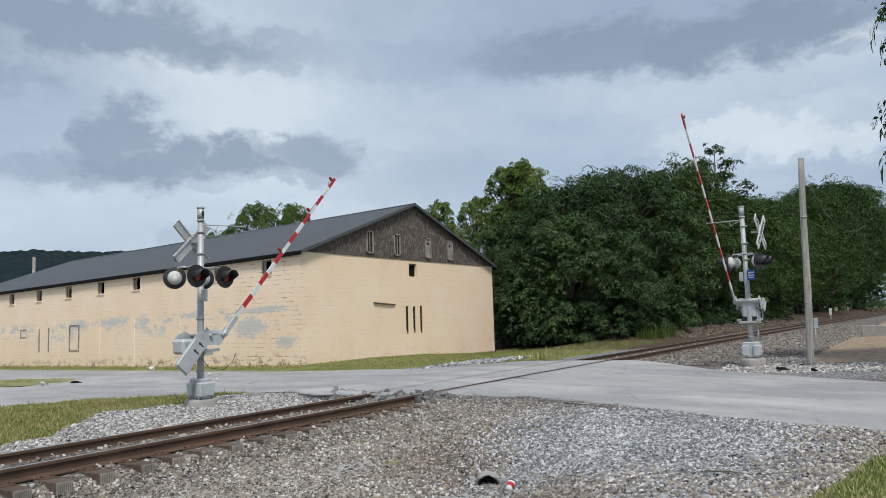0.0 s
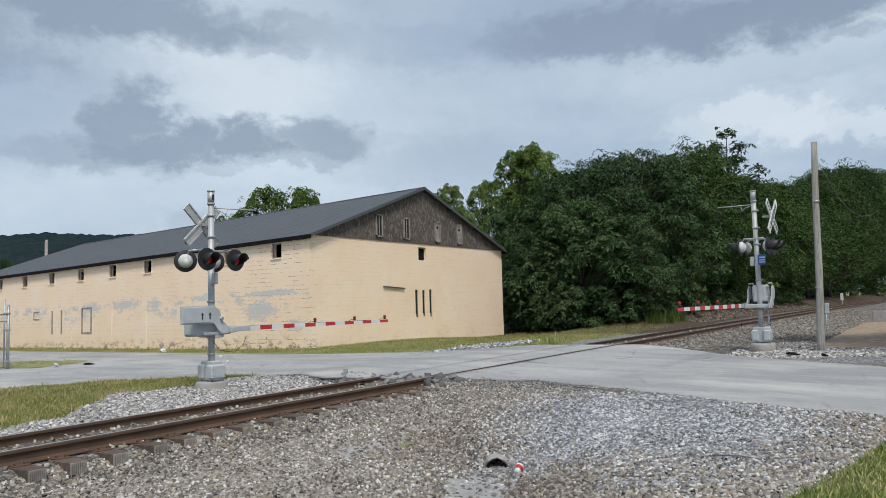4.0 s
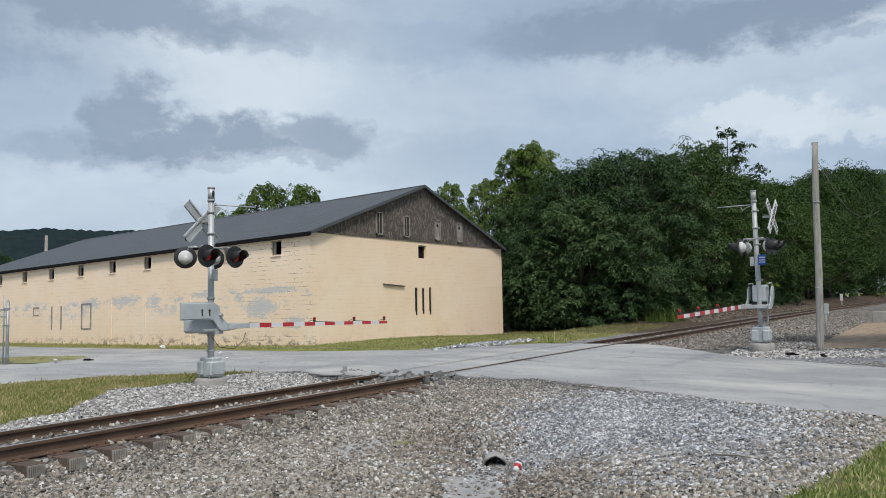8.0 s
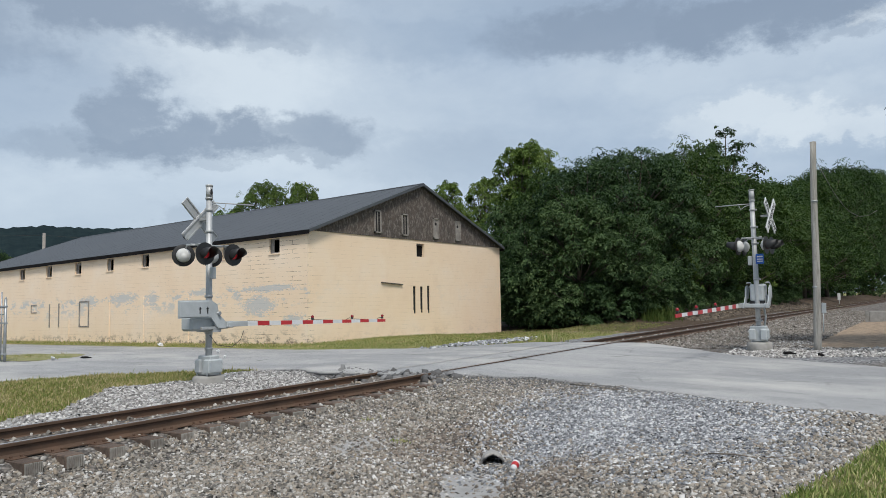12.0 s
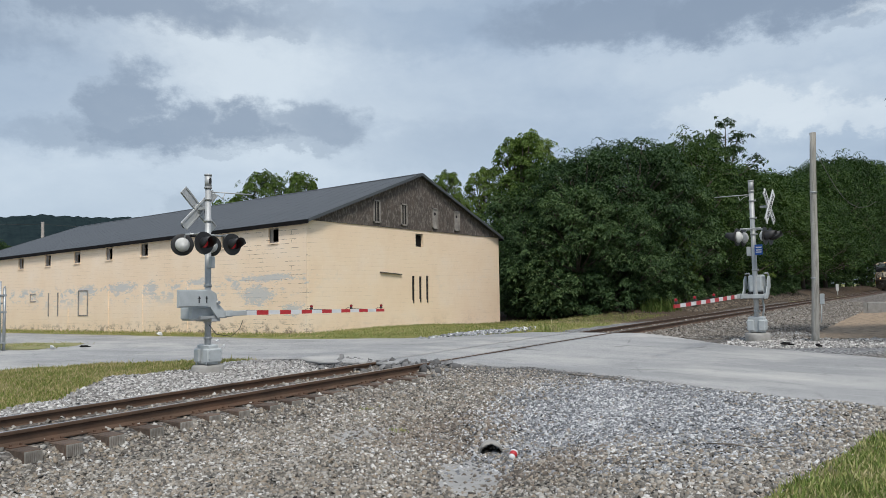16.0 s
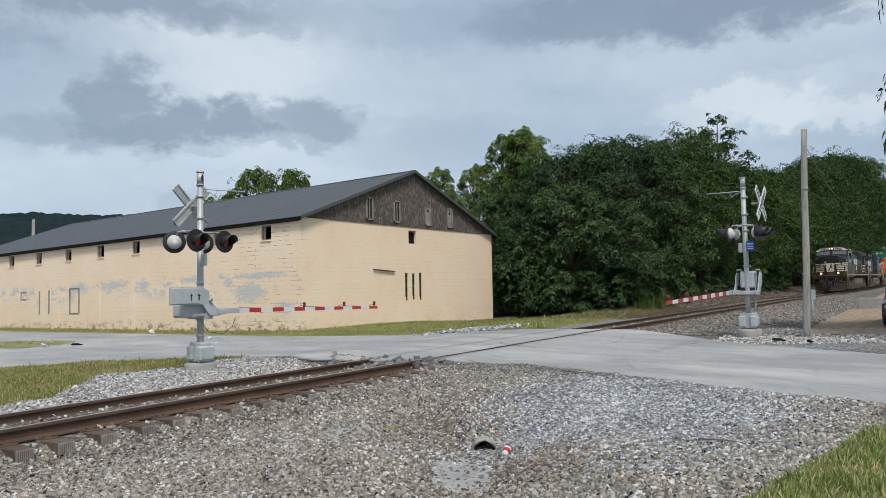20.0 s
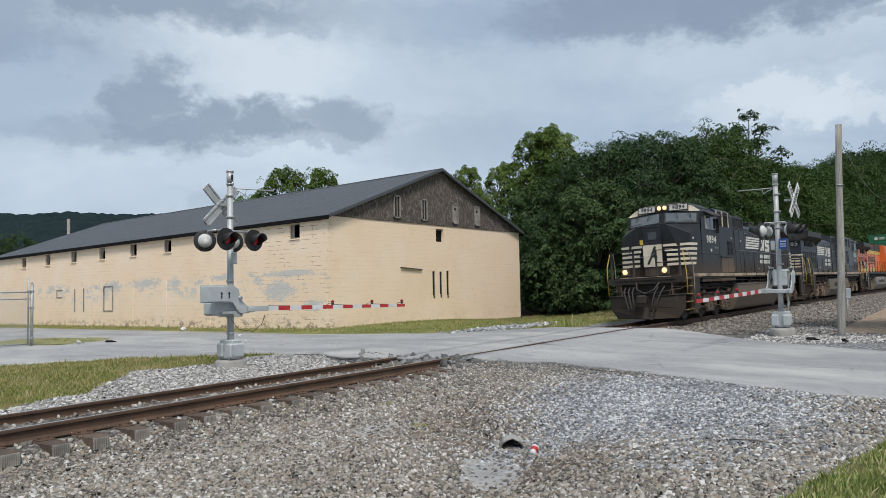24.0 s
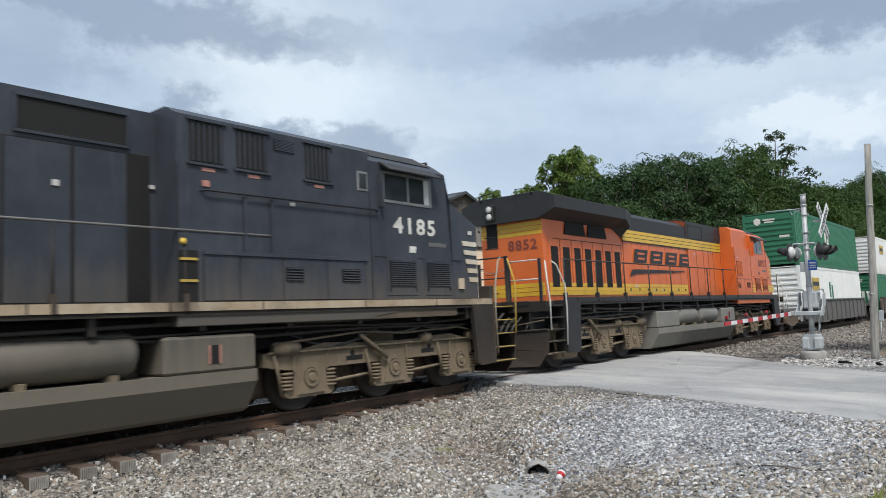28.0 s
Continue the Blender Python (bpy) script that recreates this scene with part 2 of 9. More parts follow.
class Mesh:
    """Collects faces; made into one mesh object by part()."""

    def __init__(self):
        self.v, self.f, self.mi, self.slot, self.smooth = [], [], [], 0, []

    def add(self, verts, faces, smooth=False):
        o = len(self.v)
        self.v.extend(tuple(p) for p in verts)
        for f in faces:
            self.f.append(tuple(i + o for i in f))
            self.mi.append(self.slot)
            self.smooth.append(smooth)
        return self

    def box(self, x0, x1, y0, y1, z0, z1, c=0.0, m=None):
        """A block; c: chamfer of its edges."""
        if x1 < x0: x0, x1 = x1, x0
        if y1 < y0: y0, y1 = y1, y0
        if z1 < z0: z0, z1 = z1, z0
        if c <= 0:
            vs = [(x, y, z) for x in (x0, x1) for y in (y0, y1) for z in (z0, z1)]
            fs = [(0, 1, 3, 2), (4, 6, 7, 5), (0, 4, 5, 1), (2, 3, 7, 6), (0, 2, 6, 4), (1, 5, 7, 3)]
        else:
            c = min(c, (x1 - x0) * 0.45, (y1 - y0) * 0.45, (z1 - z0) * 0.45)
            vs, idx = [], {}
            X, Y, Z = ((x0, x0 + c), (x1, x1 - c)), ((y0, y0 + c), (y1, y1 - c)), ((z0, z0 + c), (z1, z1 - c))
            for i in (0, 1):
                for j in (0, 1):
                    for k in (0, 1):
                        for a in range(3):
                            idx[i, j, k, a] = len(vs)
                            vs.append((X[i][a != 0], Y[j][a != 1], Z[k][a != 2]))
            fs = []
            for s in (0, 1):
                q = [(0, 0), (1, 0), (1, 1), (0, 1)]
                fs.append([idx[s, a, b, 0] for a, b in (q if s else q[::-1])])
                fs.append([idx[a, s, b, 1] for a, b in (q[::-1] if s else q)])
                fs.append([idx[a, b, s, 2] for a, b in (q if s else q[::-1])])
            for i in (0, 1):
                for j in (0, 1):
                    fl = (i + j) % 2 == 0
                    e = [idx[i, j, 0, 0], idx[i, j, 1, 0], idx[i, j, 1, 1], idx[i, j, 0, 1]]
                    fs.append(e if not fl else e[::-1])
                    e = [idx[i, 0, j, 0], idx[i, 1, j, 0], idx[i, 1, j, 2], idx[i, 0, j, 2]]
                    fs.append(e if fl else e[::-1])
                    e = [idx[0, i, j, 1], idx[1, i, j, 1], idx[1, i, j, 2], idx[0, i, j, 2]]
                    fs.append(e if not fl else e[::-1])
                    for k in (0, 1):
                        e = [idx[i, j, k, 0], idx[i, j, k, 1], idx[i, j, k, 2]]
                        fs.append(e if (i + j + k) % 2 else e[::-1])
        if m is not None:
            vs = [tuple(m @ Vector(p)) for p in vs]
        return self.add(vs, fs)

    def tube(self, pts, r, n=8, cap=True, smooth=True):
        """A round bar along pts; r: one radius or one for each point."""
        pts = [Vector(p) for p in pts]
        rs = r if isinstance(r, (list, tuple)) else [r] * len(pts)
        vs, fs = [], []
        up = None
        for i, p in enumerate(pts):
            d = (pts[min(i + 1, len(pts) - 1)] - pts[max(i - 1, 0)]).normalized()
            if up is None:
                up = Vector((0, 0, 1)) if abs(d.z) < 0.9 else Vector((1, 0, 0))
            a = d.cross(up).normalized()
            b = a.cross(d)
            up = b
            for k in range(n):
                t = 2 * math.pi * k / n
                vs.append(p + (a * math.cos(t) + b * math.sin(t)) * rs[i])
        for i in range(len(pts) - 1):
            for k in range(n):
                k2 = (k + 1) % n
                fs.append((i * n + k, i * n + k2, (i + 1) * n + k2, (i + 1) * n + k))
        self.add(vs, fs, smooth)
        if cap:
            o = len(pts) * n - n
            base = len(self.v) - len(vs)
            self.f += [tuple(base + k for k in range(n))[::-1], tuple(base + o + k for k in range(n))]
            self.mi += [self.slot] * 2
            self.smooth += [False] * 2
        return self

    def prism(self, pts, a, b, axis="y"):
        """A flat outline pushed from a to b along an axis. Outline pairs: xz for y, yz for x, xy for z."""
        put = {"y": lambda p, t: (p[0], t, p[1]), "x": lambda p, t: (t, p[0], p[1]), "z": lambda p, t: (p[0], p[1], t)}[axis]
        n = len(pts)
        vs = [put(p, a) for p in pts] + [put(p, b) for p in pts]
        fs = [tuple(range(n)), tuple(range(2 * n - 1, n - 1, -1))]
        fs += [(i, i + n, (i + 1) % n + n, (i + 1) % n) for i in range(n)]
        return self.add(vs, fs)

    def lathe(self, prof, centre, axis, n=20, smooth=True):
        """Outline of (along, radius) turned about an axis."""
        ax = Vector(axis).normalized()
        a = ax.cross(Vector((0, 0, 1)) if abs(ax.z) < 0.9 else Vector((1, 0, 0))).normalized()
        b = ax.cross(a)
        c = Vector(centre)
        vs = [c + ax * h + (a * math.cos(2 * math.pi * k / n) + b * math.sin(2 * math.pi * k / n)) * r for h, r in prof for k in range(n)]
        fs = [(i * n + k, i * n + (k + 1) % n, (i + 1) * n + (k + 1) % n, (i + 1) * n + k) for i in range(len(prof) - 1) for k in range(n)]
        self.add(vs, fs, smooth)
        base = len(self.v) - len(vs)
        self.f += [tuple(base + k for k in range(n))[::-1], tuple(base + (len(prof) - 1) * n + k for k in range(n))]
        self.mi += [self.slot] * 2
        self.smooth += [False] * 2
        return self

    def moved(self, m):
        self.v = [tuple(m @ Vector(p)) for p in self.v]
        return self

    def data(self, name, *mats, fix=True):
        me = bpy.data.meshes.new(name)
        me.from_pydata(self.v, [], self.f)
        for mt in mats:
            me.materials.append(mt)
        me.polygons.foreach_set("material_index", self.mi)
        me.polygons.foreach_set("use_smooth", self.smooth)
        if fix:
            bm = bmesh.new()
            bm.from_mesh(me)
            bmesh.ops.recalc_face_normals(bm, faces=bm.faces)
            bm.to_mesh(me)
            bm.free()
        me.update()
        return me


def part(name, mesh, material, parent=None, label="", m=None):
    """Links a Mesh (or mesh data) as one object under a thing or a part."""
    mats = material if isinstance(material, (list, tuple)) else [material]
    data = mesh.data(name, *mats) if isinstance(mesh, Mesh) else mesh
    ob = new(name, data)
    if parent is not None:
        ob.parent = parent
    if m is not None:
        ob.matrix_basis = m
    return tagged(ob, label)


def thing(name, label, category, m=None, group="", kind=""):
    ob = new(name)
    ob.empty_display_size = 0.2
    if m is not None:
        ob.matrix_basis = m
    return tagged(ob, label, category, group, kind)


def lettering(name, text, size, material, parent, m, label="", depth=0.004, spacing=1.0, bold=0.0):
    """Raised letters in the built-in font."""
    cu = bpy.data.curves.new(name, "FONT")
    cu.body, cu.size, cu.extrude, cu.offset = text, size, depth, bold
    cu.align_x, cu.align_y, cu.space_character, cu.resolution_u = "CENTER", "CENTER", spacing, 3
    tmp = bpy.data.objects.new(name, cu)
    scene.collection.objects.link(tmp)
    me = bpy.data.meshes.new_from_object(tmp.evaluated_get(bpy.context.evaluated_depsgraph_get()))
    bpy.data.objects.remove(tmp)
    bpy.data.curves.remove(cu)
    me.materials.clear()
    me.materials.append(material)
    me.name = name
    return part(name, me, material, parent, label, m)


def smooth01(a, b, x):
    t = np.clip((x - a) / (b - a), 0, 1)
    return t * t * (3 - 2 * t)


# ---- plan ----
def rail_top(x):
    q = (np.clip(x, -60, 160) - 5) / 100
    return 0.575 * q - 0.18 * q * q


def track_y(x):
    """The track's middle: a very gentle bend."""
    q = np.clip(x, 0, 125) / 100
    return 10.363 + 0.0435 * q - 1.513 * q ** 2 - 1.245 * q ** 3 + 1.225 * q ** 4 - np.maximum(x - 125, 0) * 0.002


def step(x, *knots):
    """Straight lines through (x, value) knots."""
    return np.interp(x, [k[0] for k in knots], [k[1] for k in knots])


def road_edges(y):
    """The road's two edges, across the track."""
    lo = step(y, (-40, 5.5), (-6, 8.2), (0.86, 12.1), (2.1, 12.4), (4.0, 13.0), (6.6, 13.7), (8.0, 13.7), (9.2, 13.4), (12.4, 12.7), (14, 13.5), (15.5, 13.2), (17.3, 11.8), (18.8, 10.2), (19.6, 8.4), (20.4, -6), (22, -60), (60, -60))
    hi = step(y, (-40, 19), (-6, 19.6), (1.4, 20.3), (3.6, 21.0), (5.1, 21.6), (7.1, 23.2), (8.6, 24.3), (12.2, 23.7), (14.1, 22.7), (16.0, 21.9), (19.0, 21.1), (22.0, 20.9), (28.0, 21.1), (40, 21.2), (60, 21.2), (75, 21.2))
    return lo, hi


def on_road(x, y, soft=0.5):
    lo, hi = road_edges(y)
    return smooth01(-soft, soft, x - lo) * smooth01(-soft, soft, hi - x) * smooth01(75, 70, y)


def road_z(x, y):
    d = np.abs(y - track_y(x))
    far = step(y, (-40, -0.75), (0, -0.16), (5, -0.04), (8.6, -0.02), (12.3, -0.02), (15, -0.09), (20, -0.18), (30, -0.3), (52, -0.54), (75, -0.8))
    near_rail = rail_top(x) * smooth01(6.0, 1.5, d)
    return far + near_rail


def ground_z(x, y):
    x, y = np.asarray(x, float), np.asarray(y, float)
    dy = y - track_y(x)
    # open ground
    near = step(y, (-60, -0.6), (-2, 0.02), (1.2, -0.1), (4, -0.3), (7, -0.38), (8.4, -0.42), (10, -0.4))
    near = near + 0.14 * smooth01(3.0, 0.0, np.hypot(x, y))
    near = np.where(x > 13, near + smooth01(16, 24, x) * (step(y, (-60, -0.3), (0, 0.1), (4, 0.26), (9, 0.3))), near)
    far = step(y, (10, -0.35), (12.5, -0.2), (14, -0.14), (18, -0.16), (20, -0.2), (23, -0.18), (24, -0.22), (30, -0.32), (52, -0.54), (75, -0.85), (140, -1.0))
    far = far - 0.34 * smooth01(26, 40, x) * smooth01(16, 22, y) + 0.12 * np.exp(-((x - 30) / 5) ** 2 - ((y - 21.5) / 2) ** 2)
    far = far + smooth01(37, 52, x) * smooth01(2.6, 8.0, dy) * 0.85 * smooth01(26, 14, y + (44 - np.minimum(x, 44)))
    far = far + smooth01(30, 60, x) * 0.35
    z = np.where(dy < 0, near, far)
    # ditch that runs from the pipe towards the camera's side
    a, b = np.array([9.0, 5.45]), np.array([4.2, 3.3])
    q = np.clip(((x - a[0]) * (b[0] - a[0]) + (y - a[1]) * (b[1] - a[1])) / ((b - a) @ (b - a)), 0, 1)
    dd = np.hypot(x - a[0] - q * (b[0] - a[0]), y - a[1] - q * (b[1] - a[1]))
    z = z - 0.26 * np.exp(-(dd / 1.15) ** 2)
    # earth over the pipe
    z = z + 0.3 * np.exp(-((x - 9.25) / 0.5) ** 2 - ((y - 5.65) / 0.45) ** 2)
    # bank of stones between the ditch and the road
    z = z + np.where(dy < -1.5, 0.26 * smooth01(8.9, 12.9, x) * smooth01(-1.5, 2.5, y) * smooth01(14, 13, x), 0)
    # ballast under the track
    near_side = (dy < 0) & (x < 14)
    bal = rail_top(x) - 0.205
    wd = np.where(near_side, 0.95, 1.5)
    out = np.abs(dy) - wd
    first = np.where(near_side, step(x, (4, 0.36), (9, 0.12)), 0.42)
    z = np.maximum(z, bal - np.clip(out, 0, 0.4) * first - np.maximum(out - 0.4, 0) * 0.42)
    # bare earth heap beside the road
    z = z + 0.08 * smooth01(28, 34, x) * smooth01(3.6, 1.6, y) * smooth01(-9, -5, y) * smooth01(52, 46, x)
    r = np.maximum(on_road(x, y, 0.6), on_road(x + 0.5 * (dy < 0), y, 0.6))
    z = z * (1 - r) + (road_z(x, y) - 0.05) * r
    return z

# ---- ground ----
def ground_material():
    m = bpy.data.materials.new("gravel_and_soil")
    m.use_nodes = True
    n = Nodes(m.node_tree)
    geo = n.add("ShaderNodeNewGeometry").outputs["Position"]
    att = n.add("ShaderNodeAttribute", attribute_name="kind")
    sep = n.add("ShaderNodeSeparateColor", {0: att.outputs["Color"]})
    vor = n.add("ShaderNodeTexVoronoi", {"Vector": geo, "Scale": 19.0, "Randomness": 1.0})
    vor2 = n.add("ShaderNodeTexVoronoi", {"Vector": geo, "Scale": 34.0})
    pick = n.math("FRACT", n.math("MULTIPLY", n.add("ShaderNodeSeparateColor", {0: vor.outputs["Color"]}).outputs[0], 7.3))
    # tones kept low: the ground carries the shade between the loose stones
    stone = n.ramp(pick, (0.0, (0.09, 0.082, 0.076)), (0.3, (0.17, 0.155, 0.14)), (0.55, (0.25, 0.225, 0.205)), (0.8, (0.2, 0.165, 0.135)), (1.0, (0.36, 0.35, 0.335)))
    white = n.ramp(pick, (0.0, (0.17, 0.175, 0.185)), (0.5, (0.3, 0.305, 0.315)), (1.0, (0.45, 0.455, 0.46)))
    wide = n.noise(geo, 0.7, 4, 0.6)
    pale = n.math("MULTIPLY", sep.outputs[2], n.ramp(wide, (0.3, 0.5), (0.6, 1.0)))
    stone = n.mix(pale, stone, white)
    # cell edges darkened in colour, for shade in the gaps
    gap_shade = n.ramp(vor.outputs["Distance"], (0.0, 1.0), (0.5, 0.75), (0.8, 0.35))
    stone = n.mix(1.0, stone, gap_shade, "MULTIPLY")
    blade = n.noise(n.scaled(geo, (1, 1, 0.4)), 26, 5, 0.7)
    lawn = n.ramp(n.math("MULTIPLY_ADD", wide, 0.5, n.math("MULTIPLY", blade, 0.55)), (0.35, (0.1, 0.13, 0.035)), (0.5, (0.18, 0.2, 0.06)), (0.62, (0.28, 0.245, 0.11)), (0.75, (0.36, 0.29, 0.16)))
    soil = n.ramp(n.noise(geo, 3.5, 7, 0.65), (0.35, (0.21, 0.155, 0.108)), (0.65, (0.38, 0.29, 0.205)))
    edge = n.math("MULTIPLY_ADD", n.math("SUBTRACT", n.noise(geo, 5.0, 5, 0.7), 0.5), 1.1, sep.outputs[0])
    col = n.mix(n.ramp(edge, (0.42, 0.0), (0.58, 1.0)), stone, lawn)
    edge2 = n.math("MULTIPLY_ADD", n.math("SUBTRACT", n.noise(geo, 4.0, 5, 0.7), 0.5), 0.9, sep.outputs[1])
    col = n.mix(n.ramp(edge2, (0.42, 0.0), (0.58, 1.0)), col, soil)
    # brown earth under the wood, darkened in colour for the canopy's shade
    lit = n.add("ShaderNodeAttribute", attribute_name="litter").outputs["Fac"]
    shaded_earth = n.ramp(n.noise(geo, 9.0, 6, 0.7), (0.35, (0.04, 0.03, 0.021)), (0.6, (0.095, 0.066, 0.045)), (0.75, (0.06, 0.068, 0.026)))
    col = n.mix(n.ramp(n.math("MULTIPLY_ADD", n.math("SUBTRACT", n.noise(geo, 3.0, 5, 0.7), 0.5), 0.9, lit), (0.4, 0.0), (0.6, 1.0)), col, shaded_earth)
    p = n.add("ShaderNodeBsdfPrincipled", {"Base Color": col, "Roughness": 0.93, "Specular IOR Level": 0.25})
    h = n.math("MULTIPLY_ADD", vor.outputs["Distance"], -1.0, n.math("MULTIPLY", vor2.outputs["Distance"], -0.4))
    n.put(p.inputs["Normal"], n.add("ShaderNodeBump", {"Height": h, "Strength": 0.8, "Distance": 0.03}).outputs[0])
    n.add("ShaderNodeOutputMaterial", {"Surface": p.outputs[0]})
    return m


def grass_amount(x, y):
    dy = y - track_y(x)
    near_side = step(x, (4.5, 12.4), (6.6, 12.9), (7.2, 13.3), (8.1, 14.2), (8.9, 15.1), (9.9, 14.9), (10.8, 14.7), (12.3, 15.3), (13.2, 15.2), (14.2, 16.0))
    strip = smooth01(-0.25, 0.25, y - near_side) * smooth01(23.0, 22.4, y) * smooth01(14.0, 13.4, x)
    by_house = smooth01(2.9, 3.6, dy) * smooth01(18.6, 19.8, x)
    corner = smooth01(1.34, 0.9, y + 0.17 * (x - 7)) * smooth01(9.9, 9.3, x)
    far = smooth01(60, 80, np.hypot(x, y - 10)) * (1 - smooth01(2.0, -1.0, dy) * smooth01(20, 30, x) * smooth01(-22, -12, y))
    return np.clip(strip + by_house + corner + far, 0, 1)


def soil_amount(x, y):
    dy = y - track_y(x)
    bank = smooth01(30, 38, x) * smooth01(2.6, 3.4, dy) * smooth01(60, 50, y) * smooth01(9, 5, dy - 0.1 * x)
    wedge = smooth01(23.5, 25, x) * smooth01(4.3, 3.4, y - 0.02 * (x - 24)) * smooth01(-3, -1, y)
    return np.clip(bank + wedge, 0, 1)


def shaded_earth_amount(x, y):
    """Brown earth under the wood, with the canopy's shade put into its colour."""
    dy = y - track_y(x)
    return smooth01(30, 40, x) * smooth01(1.7, 2.6, dy + 0.25 * np.maximum(41 - x, 0) * -0.35) * smooth01(60 + np.clip(x - 45, 0, 25) * 3, 45 + np.clip(x - 45, 0, 25) * 3, y) * smooth01(400, 300, x)


def white_amount(x, y):
    left = smooth01(12.0, 12.6, y) * smooth01(15.6, 14.6, y) * smooth01(5.4, 6.5, x)
    heap = np.exp(-((x - 10.7) / 1.9) ** 2 - ((y - 4.2) / 1.5) ** 2) * 1.3 + 0.5 * np.exp(-((x - 9.8) / 1.5) ** 2 - ((y - 2.3) / 0.8) ** 2) + 0.5 * np.exp(-((x - 6.9) / 0.6) ** 2 - ((y - 2.6) / 0.5) ** 2)
    kerb = smooth01(20, 21, x) * smooth01(26, 24.5, x) * smooth01(5.6, 4.4, y) * smooth01(-4, 0, y)
    return np.clip(left * 0.9 + heap + kerb, 0, 1)


def axis(lo, hi, fine_lo, fine_hi, fine, grow=1.18):
    a = list(np.arange(fine_lo, fine_hi + fine / 2, fine))
    s, p = fine, fine_hi
    while p < hi:
        s *= grow
        p += s
        a.append(min(p, hi))
    s, p = fine, fine_lo
    while p > lo:
        s *= grow
        p -= s
        a.insert(0, max(p, lo))
    return np.array(a)


def build_ground():
    xs, ys = axis(-2500, 3200, -4, 48, 0.2), axis(-2500, 3200, -3, 30, 0.2)
    X, Y = np.meshgrid(xs, ys, indexing="ij")
    Z = ground_z(X, Y)
    rough = np.array([noise.noise((x * 1.3, y * 1.3, 0.0)) for x, y in zip(X.ravel(), Y.ravel())]).reshape(X.shape)
    Z = Z + rough * 0.035 * (1 - on_road(X, Y, 0.2)) * (np.abs(Y - track_y(X)) > 1.6)
    nx, ny = len(xs), len(ys)
    idx = np.arange(nx * ny).reshape(nx, ny)
    faces = np.stack([idx[:-1, :-1], idx[1:, :-1], idx[1:, 1:], idx[:-1, 1:]], -1).reshape(-1, 4)
    me = bpy.data.meshes.new("ground")
    me.from_pydata(np.stack([X, Y, Z], -1).reshape(-1, 3).tolist(), [], faces.tolist())
    at = me.color_attributes.new("kind", "FLOAT_COLOR", "POINT")
    col = np.ones((nx * ny, 4), np.float32)
    col[:, 0], col[:, 1], col[:, 2] = grass_amount(X, Y).ravel(), soil_amount(X, Y).ravel(), white_amount(X, Y).ravel()
    at.data.foreach_set("color", col.ravel())
    # this attribute holds where the wood's shade is painted on the earth
    lt = me.attributes.new("litter", "FLOAT", "POINT")
    lt.data.foreach_set("value", shaded_earth_amount(X, Y).ravel().astype(np.float32))
    me.polygons.foreach_set("use_smooth", [True] * len(me.polygons))
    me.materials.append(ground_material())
    tagged(new("ground", me), "gravel, patchy grass and bare soil beside a railway", "ground", kind="structure")


def asphalt_material():
    m = bpy.data.materials.new("worn_asphalt")
    m.use_nodes = True
    n = Nodes(m.node_tree)
    geo = n.add("ShaderNodeNewGeometry").outputs["Position"]
    grain = n.noise(geo, 75, 3, 0.7)
    wide = n.noise(n.scaled(geo, (1.0, 0.35, 1)), 0.55, 6, 0.6, 0.5)
    col = n.ramp(wide, (0.3, (0.28, 0.282, 0.282)), (0.5, (0.36, 0.36, 0.356)), (0.7, (0.46, 0.452, 0.437)))
    col = n.mix(n.ramp(grain, (0.35, 0.55), (0.65, 0.0)), col, (0.10, 0.10, 0.105))
    crack = n.add("ShaderNodeTexVoronoi", {"Vector": n.mix(0.12, geo, n.add("ShaderNodeTexNoise", {"Vector": geo, "Scale": 1.4}).outputs["Color"], "ADD"), "Scale": 0.42}, feature="DISTANCE_TO_EDGE")
    line = n.math("MULTIPLY", n.ramp(crack.outputs["Distance"], (0.0, 1.0), (0.018, 0.0)), n.ramp(n.noise(geo, 0.8, 3), (0.5, 0.0), (0.7, 1.0)))
    col = n.mix(n.math("MULTIPLY", line, 0.4), col, (0.06, 0.06, 0.06))
    patch = n.ramp(n.noise(geo, 1.1, 7, 0.7), (0.56, 0.0), (0.64, 1.0))
    col = n.mix(n.math("MULTIPLY", patch, 0.28), col, (0.17, 0.17, 0.17))
    # long tears that run with the traffic, and pale dust
    tear = n.add("ShaderNodeTexVoronoi", {"Vector": n.scaled(n.mix(0.3, geo, n.add("ShaderNodeTexNoise", {"Vector": geo, "Scale": 2.2, "Detail": 5.0}).outputs["Color"], "ADD"), (1.5, 0.28, 1)), "Scale": 0.5}, feature="DISTANCE_TO_EDGE").outputs["Distance"]
    tear = n.math("MULTIPLY", n.ramp(tear, (0.0, 1.0), (0.011, 0.0)), n.ramp(n.noise(geo, 0.6, 4), (0.46, 0.0), (0.6, 1.0)))
    col = n.mix(n.math("MULTIPLY", tear, 0.75), col, (0.07, 0.068, 0.065))
    dust = n.ramp(n.noise(n.scaled(geo, (1, 0.6, 1)), 0.35, 6, 0.65), (0.5, 0.0), (0.68, 1.0))
    col = n.mix(n.math("MULTIPLY", dust, 0.45), col, (0.56, 0.535, 0.49))
    p = n.add("ShaderNodeBsdfPrincipled", {"Base Color": col, "Roughness": 0.85, "Specular IOR Level": 0.35})
    h = n.math("MULTIPLY_ADD", line, -2.0, grain)
    n.put(p.inputs["Normal"], n.add("ShaderNodeBump", {"Height": h, "Strength": 0.35, "Distance": 0.008}).outputs[0])
    n.add("ShaderNodeOutputMaterial", {"Surface": p.outputs[0]})
    return m


asphalt = asphalt_material()


